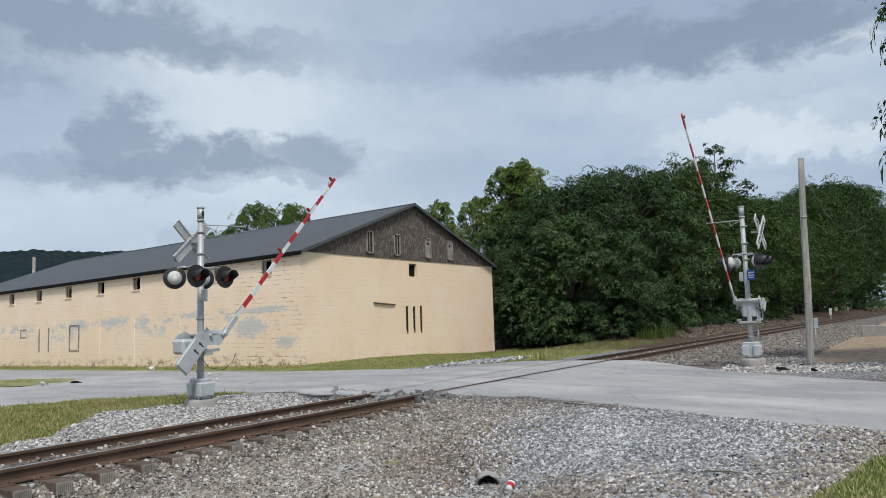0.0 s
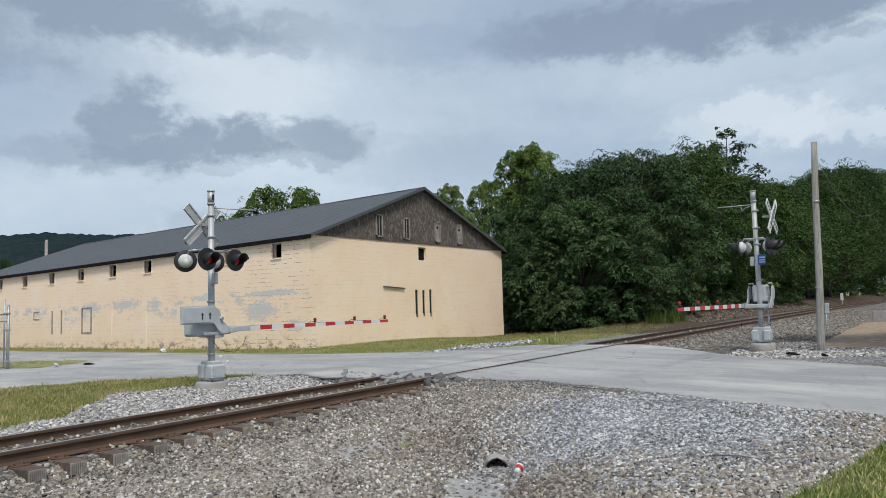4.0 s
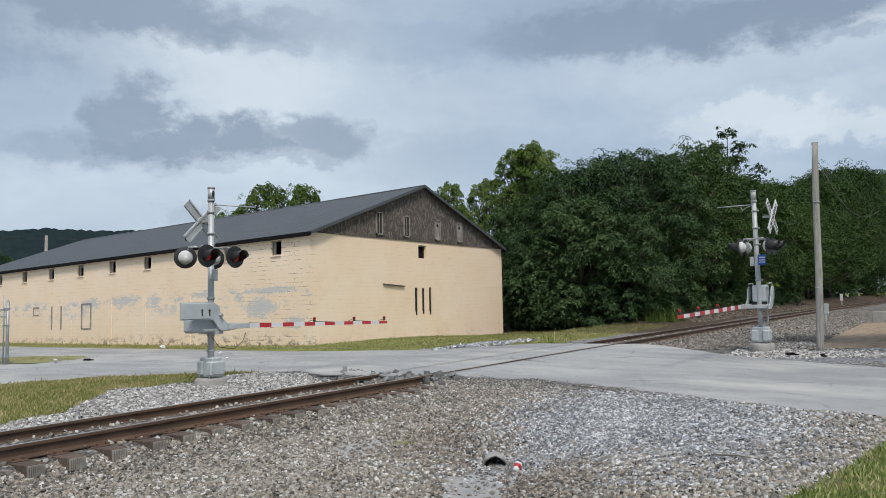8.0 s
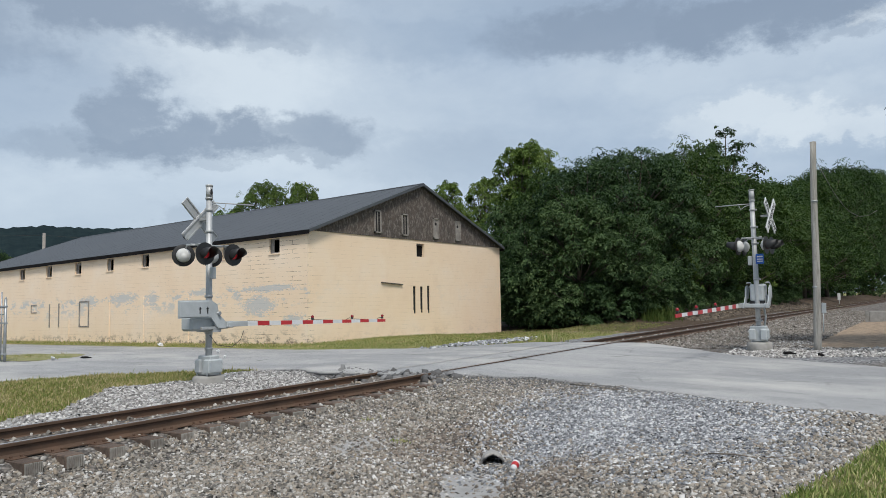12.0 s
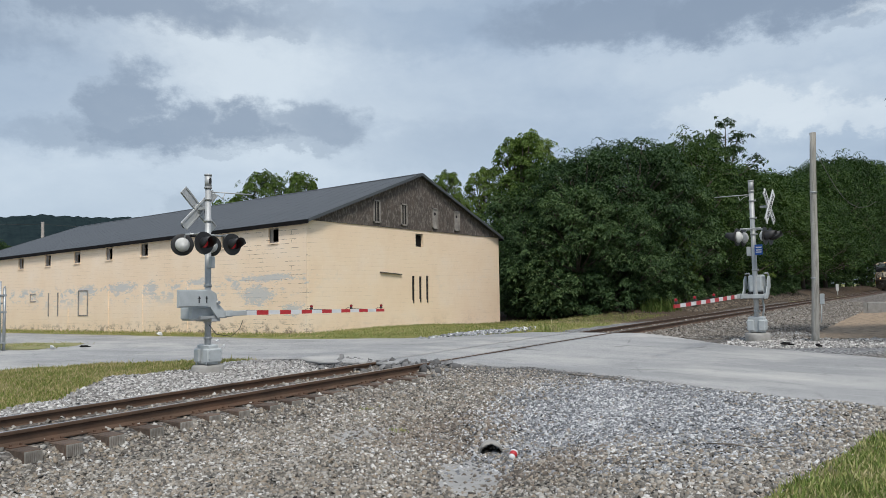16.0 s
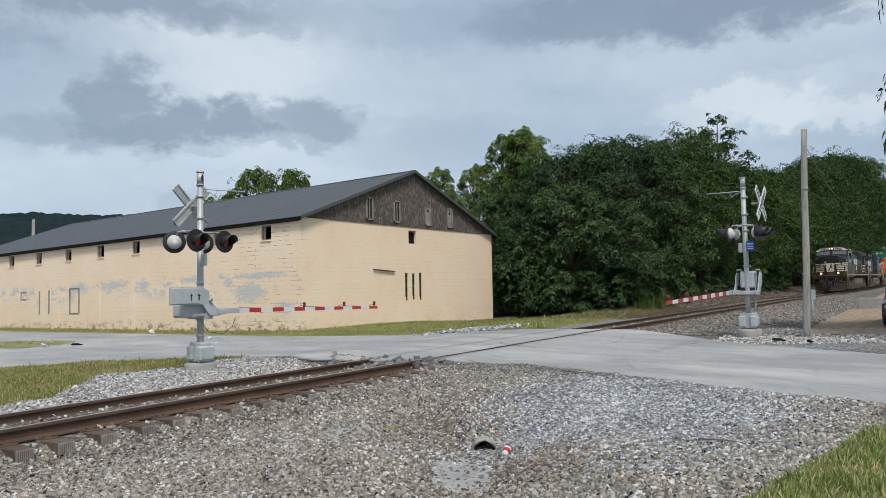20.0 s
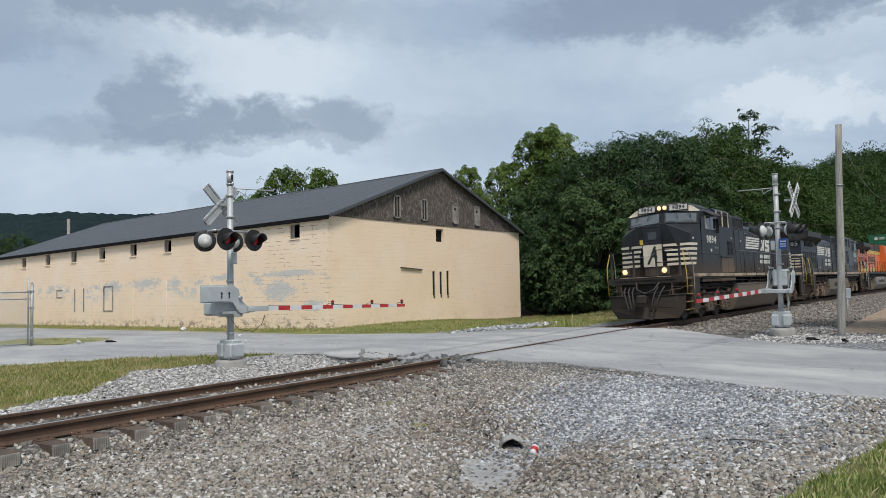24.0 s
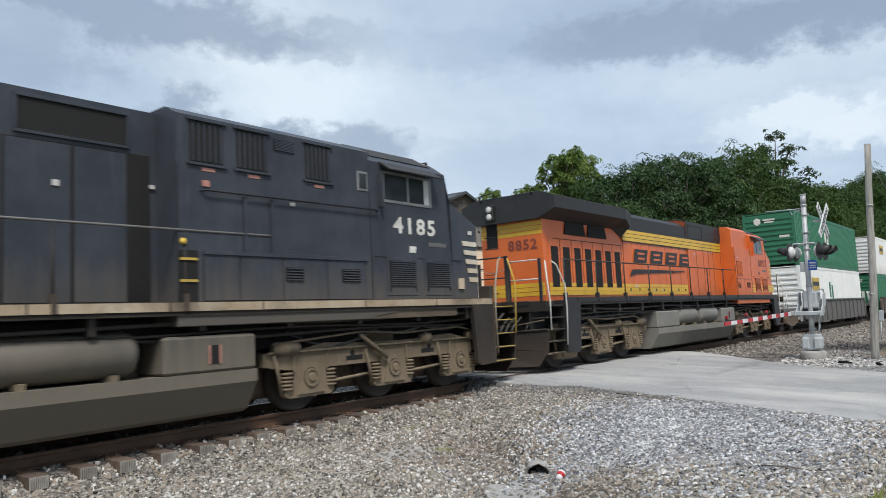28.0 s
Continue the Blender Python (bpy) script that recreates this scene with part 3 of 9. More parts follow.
def build_road():
    """Asphalt sheet with a ragged edge and grooves for the rails."""
    ys = np.concatenate([np.arange(-40, -3, 1.5), np.arange(-3, 22, 0.25), np.arange(22, 70, 1.0)])
    v, f = [], []
    cols = 48
    groove = [(-0.7535 - 0.045, -0.7535 + 0.10), (0.7535 - 0.10, 0.7535 + 0.045)]
    yt = float(track_y(18))
    cuts = sorted([yt + a for g in groove for a in g])
    ys = np.array(sorted([y for y in ys if all(abs(y - c) > 0.1 for c in cuts)] + cuts))
    for y in ys:
        lo, hi = road_edges(y)
        lo = max(float(lo), -45.0) + 0.14 * noise.noise((0.0, y * 1.7, 3.0)) + 0.07 * noise.noise((0.0, y * 6.0, 5.0))
        hi = float(hi) + 0.16 * noise.noise((9.0, y * 1.5, 3.0)) + 0.07 * noise.noise((9.0, y * 6.0, 5.0))
        for k in range(cols):
            x = lo + (hi - lo) * k / (cols - 1)
            z = float(road_z(x, y)) - (0.035 if k in (0, cols - 1) else 0.0) + 0.008 * noise.noise((x * 0.8, y * 0.8, 0))
            v.append((x, y, z))
    for j in range(len(ys) - 1):
        mid = (ys[j] + ys[j + 1]) / 2 - yt
        if any(a < mid < b for a, b in groove):
            continue
        for k in range(cols - 1):
            f.append((j * cols + k, j * cols + k + 1, (j + 1) * cols + k + 1, (j + 1) * cols + k))
    me = bpy.data.meshes.new("road")
    me.from_pydata(v, [], f)
    me.polygons.foreach_set("use_smooth", [True] * len(me.polygons))
    me.materials.append(asphalt)
    ob = tagged(new("road", me), "cracked pale grey asphalt road over the level crossing", "road", kind="structure")
    so = ob.modifiers.new("thick", "SOLIDIFY")
    so.thickness, so.offset = 0.06, -1


build_ground()
build_road()


# ---- track ----
def rail_profile():
    """Half of a heavy rail: (across, up) from the foot to the head."""
    h = [(0.076, -0.185), (0.076, -0.173), (0.02, -0.155), (0.009, -0.14), (0.009, -0.055), (0.037, -0.042), (0.037, -0.01), (0.03, 0.0)]
    return h + [(-a, b) for a, b in reversed(h)]


CANT = 0.048


def build_track():
    tr = thing("railway_track", "rusty steel rails on dark wooden ties in stone ballast", "track", kind="structure")
    prof = rail_profile()
    n = len(prof)
    xs = np.concatenate([np.arange(-30, 60, 1.0), np.arange(60, 200, 4.0)])
    for side in (-1, 1):
        me = Mesh()
        v = []
        for x in xs:
            y, z = float(track_y(x)) + side * 0.7535, float(rail_top(x)) - (CANT if side > 0 else 0)
            v += [(x, y + a, z + b) for a, b in prof]
        me.add(v, [])
        o = 0
        for i in range(len(xs) - 1):
            for k in range(n):
                me.f.append((i * n + k, (i + 1) * n + k, (i + 1) * n + (k + 1) % n, i * n + (k + 1) % n))
                me.mi.append(1 if k == 7 else 0)
                me.smooth.append(False)
        part("rail", me, [rail_rust, rail_shine], tr, "rusted rail with a bright worn top")
    tie = Mesh().box(-0.115, 0.115, -1.29, 1.29, -0.36, -0.187, 0.012)
    tie_me = tie.data("tie", tie_wood)
    plate = Mesh().box(-0.105, 0.105, -0.006, 0.0, -0.15, -0.005)
    for i in range(9):
        plate.box(-0.1 + i * 0.0235, -0.088 + i * 0.0235, -0.018, -0.005, -0.147, -0.008)
    plate_me = plate.data("end_plate", tie_end)
    seat = Mesh().box(-0.1, 0.1, -0.19, 0.19, -0.187, -0.174, 0.004)
    for a in (-0.1, 0.1):
        for b in (-0.06, 0.06):
            seat.box(b - 0.012, b + 0.012, a - 0.012, a + 0.018, -0.18, -0.15)
    seat_me = seat.data("tie_plate", rail_rust)
    xs = [x for x in np.arange(-13.78, 13.0, 0.535)] + [x for x in np.arange(24.6, 95, 0.535)]
    rnd = random.Random(4)
    for x in xs:
        y, z = float(track_y(x)), float(rail_top(x)) - CANT / 2
        m = pose(x + rnd.uniform(-0.03, 0.03), y + rnd.uniform(-0.07, 0.05), z, math.degrees(-CANT / 1.5), 0, rnd.uniform(-1.5, 1.5))
        t = part("tie", tie_me, tie_wood, tr, m=m)
        if x < 50:
            for s in (-1, 1):
                part("tie_plate", seat_me, rail_rust, t, m=pose(0, s * 0.7535 - 0.0, 0))
        if x < 13:
            part("end_plate", plate_me, tie_end, t, m=pose(0, -1.29, -0.195))
    # joined ties far down the line
    far = Mesh()
    for x in np.arange(95, 165, 0.535):
        y, z = float(track_y(x)), float(rail_top(x))
        far.box(x - 0.11, x + 0.11, y - 1.29, y + 1.29, z - 0.36, z - 0.19)
    tagged(part("far_ties", far, tie_wood, tr), kind="stuff")
    return tr


build_track()

# ---- warehouse ----
# places on the long wall where the paint has flaked: along, up, half sizes
FLAKES = ((25.9, 2.38, 1.9, 0.2), (26.6, 1.6, 1.1, 0.5), (24.3, 0.9, 0.7, 0.3), (37.8, 2.35, 1.6, 0.3), (41.2, 2.3, 0.9, 0.3), (31.0, 2.4, 1.0, 0.18), (35.0, 2.2, 0.5, 0.4))


def painted_block():
    m = bpy.data.materials.new("cream_painted_block")
    m.use_nodes = True
    n = Nodes(m.node_tree)
    ob = n.add("ShaderNodeTexCoord").outputs["Object"]
    sp = n.add("ShaderNodeSeparateXYZ", {0: ob})
    along = n.math("ADD", sp.outputs[0], sp.outputs[1])
    uv = n.add("ShaderNodeCombineXYZ", {0: along, 1: sp.outputs[2], 2: 0.0}).outputs[0]
    br = n.add("ShaderNodeTexBrick", {"Vector": uv, "Scale": 1.0, "Mortar Size": 0.009, "Mortar Smooth": 0.2, "Bias": 0.0, "Brick Width": 1.9, "Row Height": 0.203, "Color1": (0.5, 0.5, 0.5), "Color2": (0.55, 0.55, 0.55), "Mortar": (0, 0, 0)})
    wide = n.noise(ob, 0.35, 5, 0.6)
    mid = n.noise(n.scaled(ob, (1, 1, 0.8)), 1.3, 6, 0.65)
    col = n.ramp(wide, (0.3, (0.82, 0.63, 0.45)), (0.5, (0.84, 0.665, 0.49)), (0.7, (0.85, 0.70, 0.55)))
    col = n.mix(n.ramp(mid, (0.52, 0.0), (0.78, 0.22)), col, (0.66, 0.46, 0.30))
    # open joints, more of them on the long side
    side = n.ramp(n.math("SUBTRACT", 23.6, sp.outputs[0]), (0.0, 0.14), (0.5, 1.0))
    worn = n.math("MULTIPLY", n.ramp(n.noise(ob, 0.9, 5, 0.6), (0.45, 0.06), (0.68, 0.8)), side)
    joint = n.math("MULTIPLY", br.outputs["Fac"], worn)
    col = n.mix(n.math("MULTIPLY", joint, 0.42), col, (0.40, 0.27, 0.17))
    corner = n.ramp(n.math("MULTIPLY", n.math("SUBTRACT", sp.outputs[1], 23.4), 0.1), (0.35, 1.0), (0.62, 0.12))
    dash = n.math("MULTIPLY", n.math("MULTIPLY", br.outputs["Fac"], side), n.ramp(n.noise(n.scaled(ob, (1, 1, 2.0)), 1.7, 5, 0.7), (0.5, 0.0), (0.58, 1.0)))
    col = n.mix(n.math("MULTIPLY", n.math("MULTIPLY", dash, corner), 0.95), col, (0.09, 0.06, 0.045))
    lost = n.math("MULTIPLY", n.ramp(n.noise(n.scaled(ob, (1, 1, 1.8)), 4.5, 6, 0.7), (0.635, 0.0), (0.66, 1.0)), side)
    col = n.mix(n.math("MULTIPLY", lost, n.math("MULTIPLY_ADD", br.outputs["Fac"], 0.5, 0.3)), col, (0.16, 0.11, 0.085))
    # flaked paint that shows blue-grey underneath, in a band at mid height on the long side
    hgt = n.math("ADD", sp.outputs[2], n.math("MULTIPLY", n.math("SUBTRACT", sp.outputs[1], 23.4), 0.021))
    band = n.ramp(n.math("MULTIPLY", hgt, 0.25), (0.30, 0.0), (0.44, 0.72), (0.60, 1.0), (0.68, 0.0))
    flake = n.ramp(n.math("MULTIPLY_ADD", n.noise(n.scaled(ob, (1, 1, 2.2)), 1.3, 7, 0.72), 1.0, n.math("MULTIPLY", n.noise(ob, 0.28, 2), 0.55)), (0.84, 0.0), (0.9, 1.0))
    spot = None
    for yy, zz, ry, rz in FLAKES:
        q = n.add("ShaderNodeVectorMath", {0: n.add("ShaderNodeCombineXYZ", {0: sp.outputs[1], 1: hgt, 2: 0.0}).outputs[0], 1: (yy, zz, 0)}, operation="SUBTRACT").outputs[0]
        q = n.add("ShaderNodeVectorMath", {0: n.add("ShaderNodeVectorMath", {0: q, 1: (1 / ry, 1 / rz, 0)}, operation="MULTIPLY").outputs[0]}, operation="LENGTH").outputs["Value"]
        q = n.math("MULTIPLY_ADD", n.math("SUBTRACT", n.noise(n.scaled(ob, (1, 1, 2.6)), 3.4, 8, 0.8), 0.5), 4.6, n.math("SUBTRACT", 1.0, q))
        q = n.ramp(q, (0.12, 0.0), (0.24, 1.0))
        spot = q if spot is None else n.math("MAXIMUM", spot, q)
    flake = n.math("MULTIPLY", n.math("MAXIMUM", n.math("MULTIPLY", flake, band), n.math("MULTIPLY", spot, 0.9)), side)
    col = n.mix(n.math("MULTIPLY", flake, 0.85), col, (0.46, 0.49, 0.51))
    # soot and damp at the foot
    foot = n.math("MULTIPLY", n.ramp(hgt, (0.0, 1.0), (0.5, 0.0)), n.ramp(n.noise(n.scaled(ob, (1, 1, 1.6)), 1.9, 6, 0.7), (0.5, 0.0), (0.6, 1.0)))
    col = n.mix(n.math("MULTIPLY", n.math("MULTIPLY", foot, side), 0.8), col, (0.13, 0.10, 0.08))
    p = n.add("ShaderNodeBsdfPrincipled", {"Base Color": col, "Roughness": 0.82, "Specular IOR Level": 0.3})
    h = n.math("MULTIPLY_ADD", br.outputs["Fac"], -1.0, n.math("MULTIPLY", n.noise(ob, 30, 3), 0.15))
    n.put(p.inputs["Normal"], n.add("ShaderNodeBump", {"Height": h, "Strength": 0.3, "Distance": 0.012}).outputs[0])
    n.add("ShaderNodeOutputMaterial", {"Surface": p.outputs[0]})
    return m


block = painted_block()
gable_wood = mat("weathered_dark_gable_board", (0.105, 0.082, 0.068), (0.065, 0.054, 0.048), 0.95, 0, 1.4, 25, 0.8, (0.25, 0.22, 0.195), 0.7, 4.0, 0, (2.4, 2.4, 1.1))
roof_tin = mat("dark_grey_metal_roof", (0.075, 0.081, 0.089), (0.069, 0.075, 0.082), 0.6, 0.1, 0.5, 20, 0.06, (0.09, 0.095, 0.1), 0.3, 0.3)
trim_dark = mat("dark_weathered_trim", (0.008, 0.008, 0.009), (0.016, 0.014, 0.014), 0.95, 0, 1.5, 30, 0.3, spec=0.1)
trim_pale = mat("grey_weathered_wood", (0.34, 0.31, 0.28), (0.22, 0.2, 0.185), 0.9, 0, 3, 40, 0.5, (0.1, 0.09, 0.08), 0.5)
# Near-black colour that stands for the shade inside openings.
inside_shade = mat("interior_shade_black", (0.012, 0.011, 0.010), (0.02, 0.018, 0.016), 0.95)

HX0, HX1, HY0, HY1 = 23.12, 39.9, 23.4, 57.4
HTOP, HRIDGE, HBASE, FALL = 4.86, 7.86, -0.75, 0.021


def fall(me):
    """The building follows the falling street."""
    me.v = [(x, y, z - FALL * (y - HY0)) for x, y, z in me.v]
    return me


def wall_with_holes(axis_name, at, inner, a0, a1, z0, z1, holes):
    """A thick wall with rectangular openings: cells between all the openings' edges."""
    me = Mesh()
    us = sorted({a0, a1, *[h[0] for h in holes], *[h[1] for h in holes]})
    zs = sorted({z0, z1, *[h[2] for h in holes], *[h[3] for h in holes]})
    solid = lambda u, z: not any(h[0] < u < h[1] and h[2] < z < h[3] for h in holes)
    P = (lambda u, d, z: (u, d, z)) if axis_name == "x" else (lambda u, d, z: (d, u, z))
    for i in range(len(us) - 1):
        for j in range(len(zs) - 1):
            if solid((us[i] + us[i + 1]) / 2, (zs[j] + zs[j + 1]) / 2):
                for d in (at, inner):
                    me.add([P(us[i], d, zs[j]), P(us[i + 1], d, zs[j]), P(us[i + 1], d, zs[j + 1]), P(us[i], d, zs[j + 1])], [(0, 1, 2, 3)])
    for h in [*holes, (a0, a1, z0, z1)]:
        c = [(h[0], h[2]), (h[1], h[2]), (h[1], h[3]), (h[0], h[3])]
        for k in range(4):
            p, q = c[k], c[(k + 1) % 4]
            me.add([P(p[0], at, p[1]), P(q[0], at, q[1]), P(q[0], inner, q[1]), P(p[0], inner, p[1])], [(0, 1, 2, 3)])
    return me


def build_warehouse():
    hs = thing("warehouse", "long cream-painted block warehouse with a dark metal gable roof", "building")
    wl = 3.385
    wy = [25.56 + wl * k for k in range(9)]
    # openings on the long side: (along, along, bottom, top), before the fall
    long_holes = [(y - 0.34, y + 0.34, 3.97, 4.66) for y in wy]
    front_holes = [(31.16, 31.86, 3.98, 4.68), (30.8, 31.04, 0.83, 2.4), (31.43, 31.66, 0.86, 2.38), (32.06, 32.29, 0.83, 2.42)]
    parts = [("wall", fall(wall_with_holes("y", HX0, HX0 + 0.3, HY0, HY1, HBASE, HTOP, long_holes))),
             ("wall", fall(wall_with_holes("x", HY0, HY0 + 0.3, HX0 + 0.3, HX1 - 0.3, HBASE, HTOP, front_holes))),
             ("wall", fall(wall_with_holes("y", HX1, HX1 - 0.3, HY0, HY1, HBASE, HTOP, []))),
             ("wall", fall(wall_with_holes("x", HY1, HY1 - 0.3, HX0 + 0.3, HX1 - 0.3, HBASE, HTOP, [])))]
    for nm, me in parts:
        part(nm, me, block, hs, "cream-painted concrete block wall with worn joints")
    mid = (HX0 + HX1) / 2
    ov, oe = 0.26, 0.16
    ge = (HRIDGE - HTOP) / (mid - HX0)
    for y0, y1 in ((HY0 - 0.04, HY0 + 0.12), (HY1 - 0.12, HY1 + 0.04)):
        g = Mesh().prism([(HX0 - 0.02, HTOP + 0.002), (HX1 + 0.02, HTOP + 0.002), (mid, HRIDGE - 0.02)], y0, y1)
        part("gable_panel", fall(g), gable_wood, hs, "dark weathered board gable")
    # roof slopes with standing seams
    for s in (-1, 1):
        xe = HX0 - oe if s < 0 else HX1 + oe
        ze = HRIDGE - ge * (mid - (HX0 - oe))
        r = Mesh().prism([(xe, ze + 0.0), (mid, HRIDGE), (mid, HRIDGE + 0.07), (xe, ze + 0.07)], HY0 - ov, HY1 + ov)
        rf = part("roof", fall(r), roof_tin, hs, "dark grey ribbed metal roof slope")
        y = HY0 - ov + 0.3
        while y < HY1 + ov - 0.1:
            part("seam", fall(Mesh().prism([(xe, ze + 0.07), (mid, HRIDGE + 0.07), (mid, HRIDGE + 0.076), (xe, ze + 0.076)], y, y + 0.01)), roof_tin, rf)
            y += 0.91
        fa = Mesh().box(xe - 0.03 * s * -1 if s > 0 else xe - 0.035, xe + 0.0 if s < 0 else xe + 0.035, HY0 - ov, HY1 + ov, ze - 0.13, ze + 0.05)
        part("fascia", fall(fa), trim_dark, hs)
        so = Mesh().box(min(xe, xe - s * oe), max(xe, xe - s * oe), HY0, HY1, ze - 0.06, ze - 0.03)
        part("soffit", fall(so), trim_dark, hs)
        for yy in (HY0 - ov - 0.03, HY1 + ov):
            rk = Mesh().prism([(xe, ze - 0.06), (mid, HRIDGE - 0.06), (mid, HRIDGE + 0.09), (xe, ze + 0.09)], yy, yy + 0.03)
            part("rake_board", fall(rk), roof_tin, hs, "grey metal rake trim")
    part("ridge_cap", fall(Mesh().prism([(mid - 0.2, HRIDGE + 0.02), (mid, HRIDGE + 0.1), (mid + 0.2, HRIDGE + 0.02), (mid, HRIDGE + 0.06)], HY0 - ov, HY1 + ov)), roof_tin, hs)
    # unseen near-black sheets added inside to keep the openings dark
    part("upper_floor", fall(Mesh().box(HX0 + 0.3, HX1 - 0.3, HY0 + 0.3, HY1 - 0.3, HTOP - 0.12, HTOP - 0.02)), inside_shade, hs)
    part("inner_lining", fall(Mesh().box(HX0 + 1.6, HX0 + 1.7, HY0 + 0.4, HY1 - 0.4, HBASE, HTOP - 0.2).box(HX0 + 1.8, HX1 - 1.0, HY0 + 1.2, HY0 + 1.3, HBASE, HTOP - 0.2)), inside_shade, hs)
    rnd = random.Random(2)
    for k, y in enumerate(wy):
        w = new("window")
        w.parent = hs
        z0, z1 = 3.97, 4.66
        fr = Mesh()
        for a, b, c, d in ((-0.34, 0.34, z1 - 0.06, z1), (-0.34, 0.34, z0, z0 + 0.06), (-0.34, -0.28, z0, z1), (0.28, 0.34, z0, z1)):
            fr.box(HX0 + 0.07, HX0 + 0.13, y + a + 0.005, y + b - 0.005, c + 0.004, d - 0.004)
        part("window_frame", fall(fr), trim_pale, w, "flaking wooden frame")
        bd = Mesh().box(HX0 + 0.1, HX0 + 0.125, y + 0.12, y + 0.27, z0 + 0.06, z1 - 0.06)
        if k % 3 == 2:
            bd.box(HX0 + 0.09, HX0 + 0.115, y - 0.27, y + 0.27, z1 - 0.17, z1 - 0.07)
        part("loose_board", fall(bd), trim_pale, w)
        part("window_sill", fall(Mesh().box(HX0 - 0.05, HX0 + 0.1, y - 0.36, y + 0.36, z0 - 0.05, z0 + 0.003)), block, w)
    # frame of the square front window and the three slots
    for i, (a, b, c, d) in enumerate(front_holes):
        w = new("window")
        w.parent = hs
        # near-black sheet in place of the opening's unlit depth
        part("back_panel", Mesh().box(a, b, HY0 + (0.05 if i else 0.16), HY0 + 0.24, c, d), inside_shade if i else trim_dark, w)
        if i == 0:
            part("window_frame", Mesh().box(a, b, HY0 + 0.1, HY0 + 0.16, d - 0.07, d).box(a, a + 0.06, HY0 + 0.1, HY0 + 0.16, c, d - 0.07), trim_pale, w)
        else:
            part("loose_block", Mesh().box(a, b, HY0 + 0.02, HY0 + 0.05, c, c + 0.12).box(a, a + 0.08, HY0 + 0.02, HY0 + 0.05, c + 0.12, c + 0.3), block, w)
    # narrow sash windows in the gable
    for x, lit in ((27.88, 0), (30.1, 0), (32.91, 1), (35.08, 1)):
        w = new("window")
        w.parent = hs
        fr = Mesh()
        a, b, c, d = x - 0.26, x + 0.26, 5.03, 6.18
        for q in ((a, b, d - 0.07, d), (a, b, c, c + 0.07), (a, a + 0.07, c, d), (b - 0.07, b, c, d)):
            fr.box(q[0], q[1], HY0 - 0.1, HY0 - 0.03, q[2], q[3])
        part("window_frame", fr, trim_pale, w, "bare grey wooden frame")
        part("pane", Mesh().box(a + 0.07, b - 0.07, HY0 - 0.055, HY0 - 0.045, c + 0.07, d - 0.07), trim_pale if lit else inside_shade, w)
        # the hole is a near-black disc laid on the pane
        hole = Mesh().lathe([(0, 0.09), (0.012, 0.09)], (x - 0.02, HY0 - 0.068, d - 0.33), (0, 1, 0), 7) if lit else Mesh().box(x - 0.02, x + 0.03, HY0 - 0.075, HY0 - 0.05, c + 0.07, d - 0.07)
        part("broken_hole" if lit else "mullion", hole, inside_shade if lit else trim_pale, w)
    # ledge on the front wall, bricked-up windows and pilasters on the long side
    part("ledge", Mesh().prism([(28.15, 2.6), (29.85, 2.5), (29.85, 2.45), (28.15, 2.55)], HY0 - 0.09, HY0 + 0.01), gable_wood, hs)
    for y, z0, z1, w in ((42.25, 0.85, 2.35, 0.98), (45.7, 0.87, 2.3, 1.1)):
        for a in (y, y - w):
            part("bricked_up_jamb", fall(Mesh().box(HX0 - 0.035, HX0 + 0.01, a - 0.05, a + 0.05, z0, z1)), trim_pale, hs)
        if y < 44:
            for zz in (z0, z1 - 0.05):
                part("bricked_up_sill", fall(Mesh().box(HX0 - 0.03, HX0 + 0.01, y - w, y, zz, zz + 0.05)), trim_pale, hs)
    part("bricked_up_window", fall(Mesh().box(HX0 - 0.03, HX0 + 0.01, 47.3, 48.0, 2.26, 2.32).box(HX0 - 0.03, HX0 + 0.01, 47.94, 48.0, 1.8, 2.3).box(HX0 - 0.03, HX0 + 0.01, 47.3, 48.0, 1.8, 1.85)), trim_pale, hs)
    for y in (32.1, 36.0, 39.3, 43.6):
        part("pilaster", fall(Mesh().box(HX0 - 0.035, HX0 + 0.01, y - 0.2, y + 0.2, HBASE, 2.35 if y < 43 else 1.4)), block, hs)
    return hs


build_warehouse()

# ---- crossing signals ----
blue_sign = mat("blue_sign", (0.02, 0.12, 0.5), (0.02, 0.1, 0.42), 0.4, 0, 4, 50, 0.05)
dull_white = mat("dull_white_paint", (0.62, 0.62, 0.6), (0.5, 0.5, 0.48), 0.6, 0, 4, 50, 0.1, (0.3, 0.29, 0.27), 0.4)


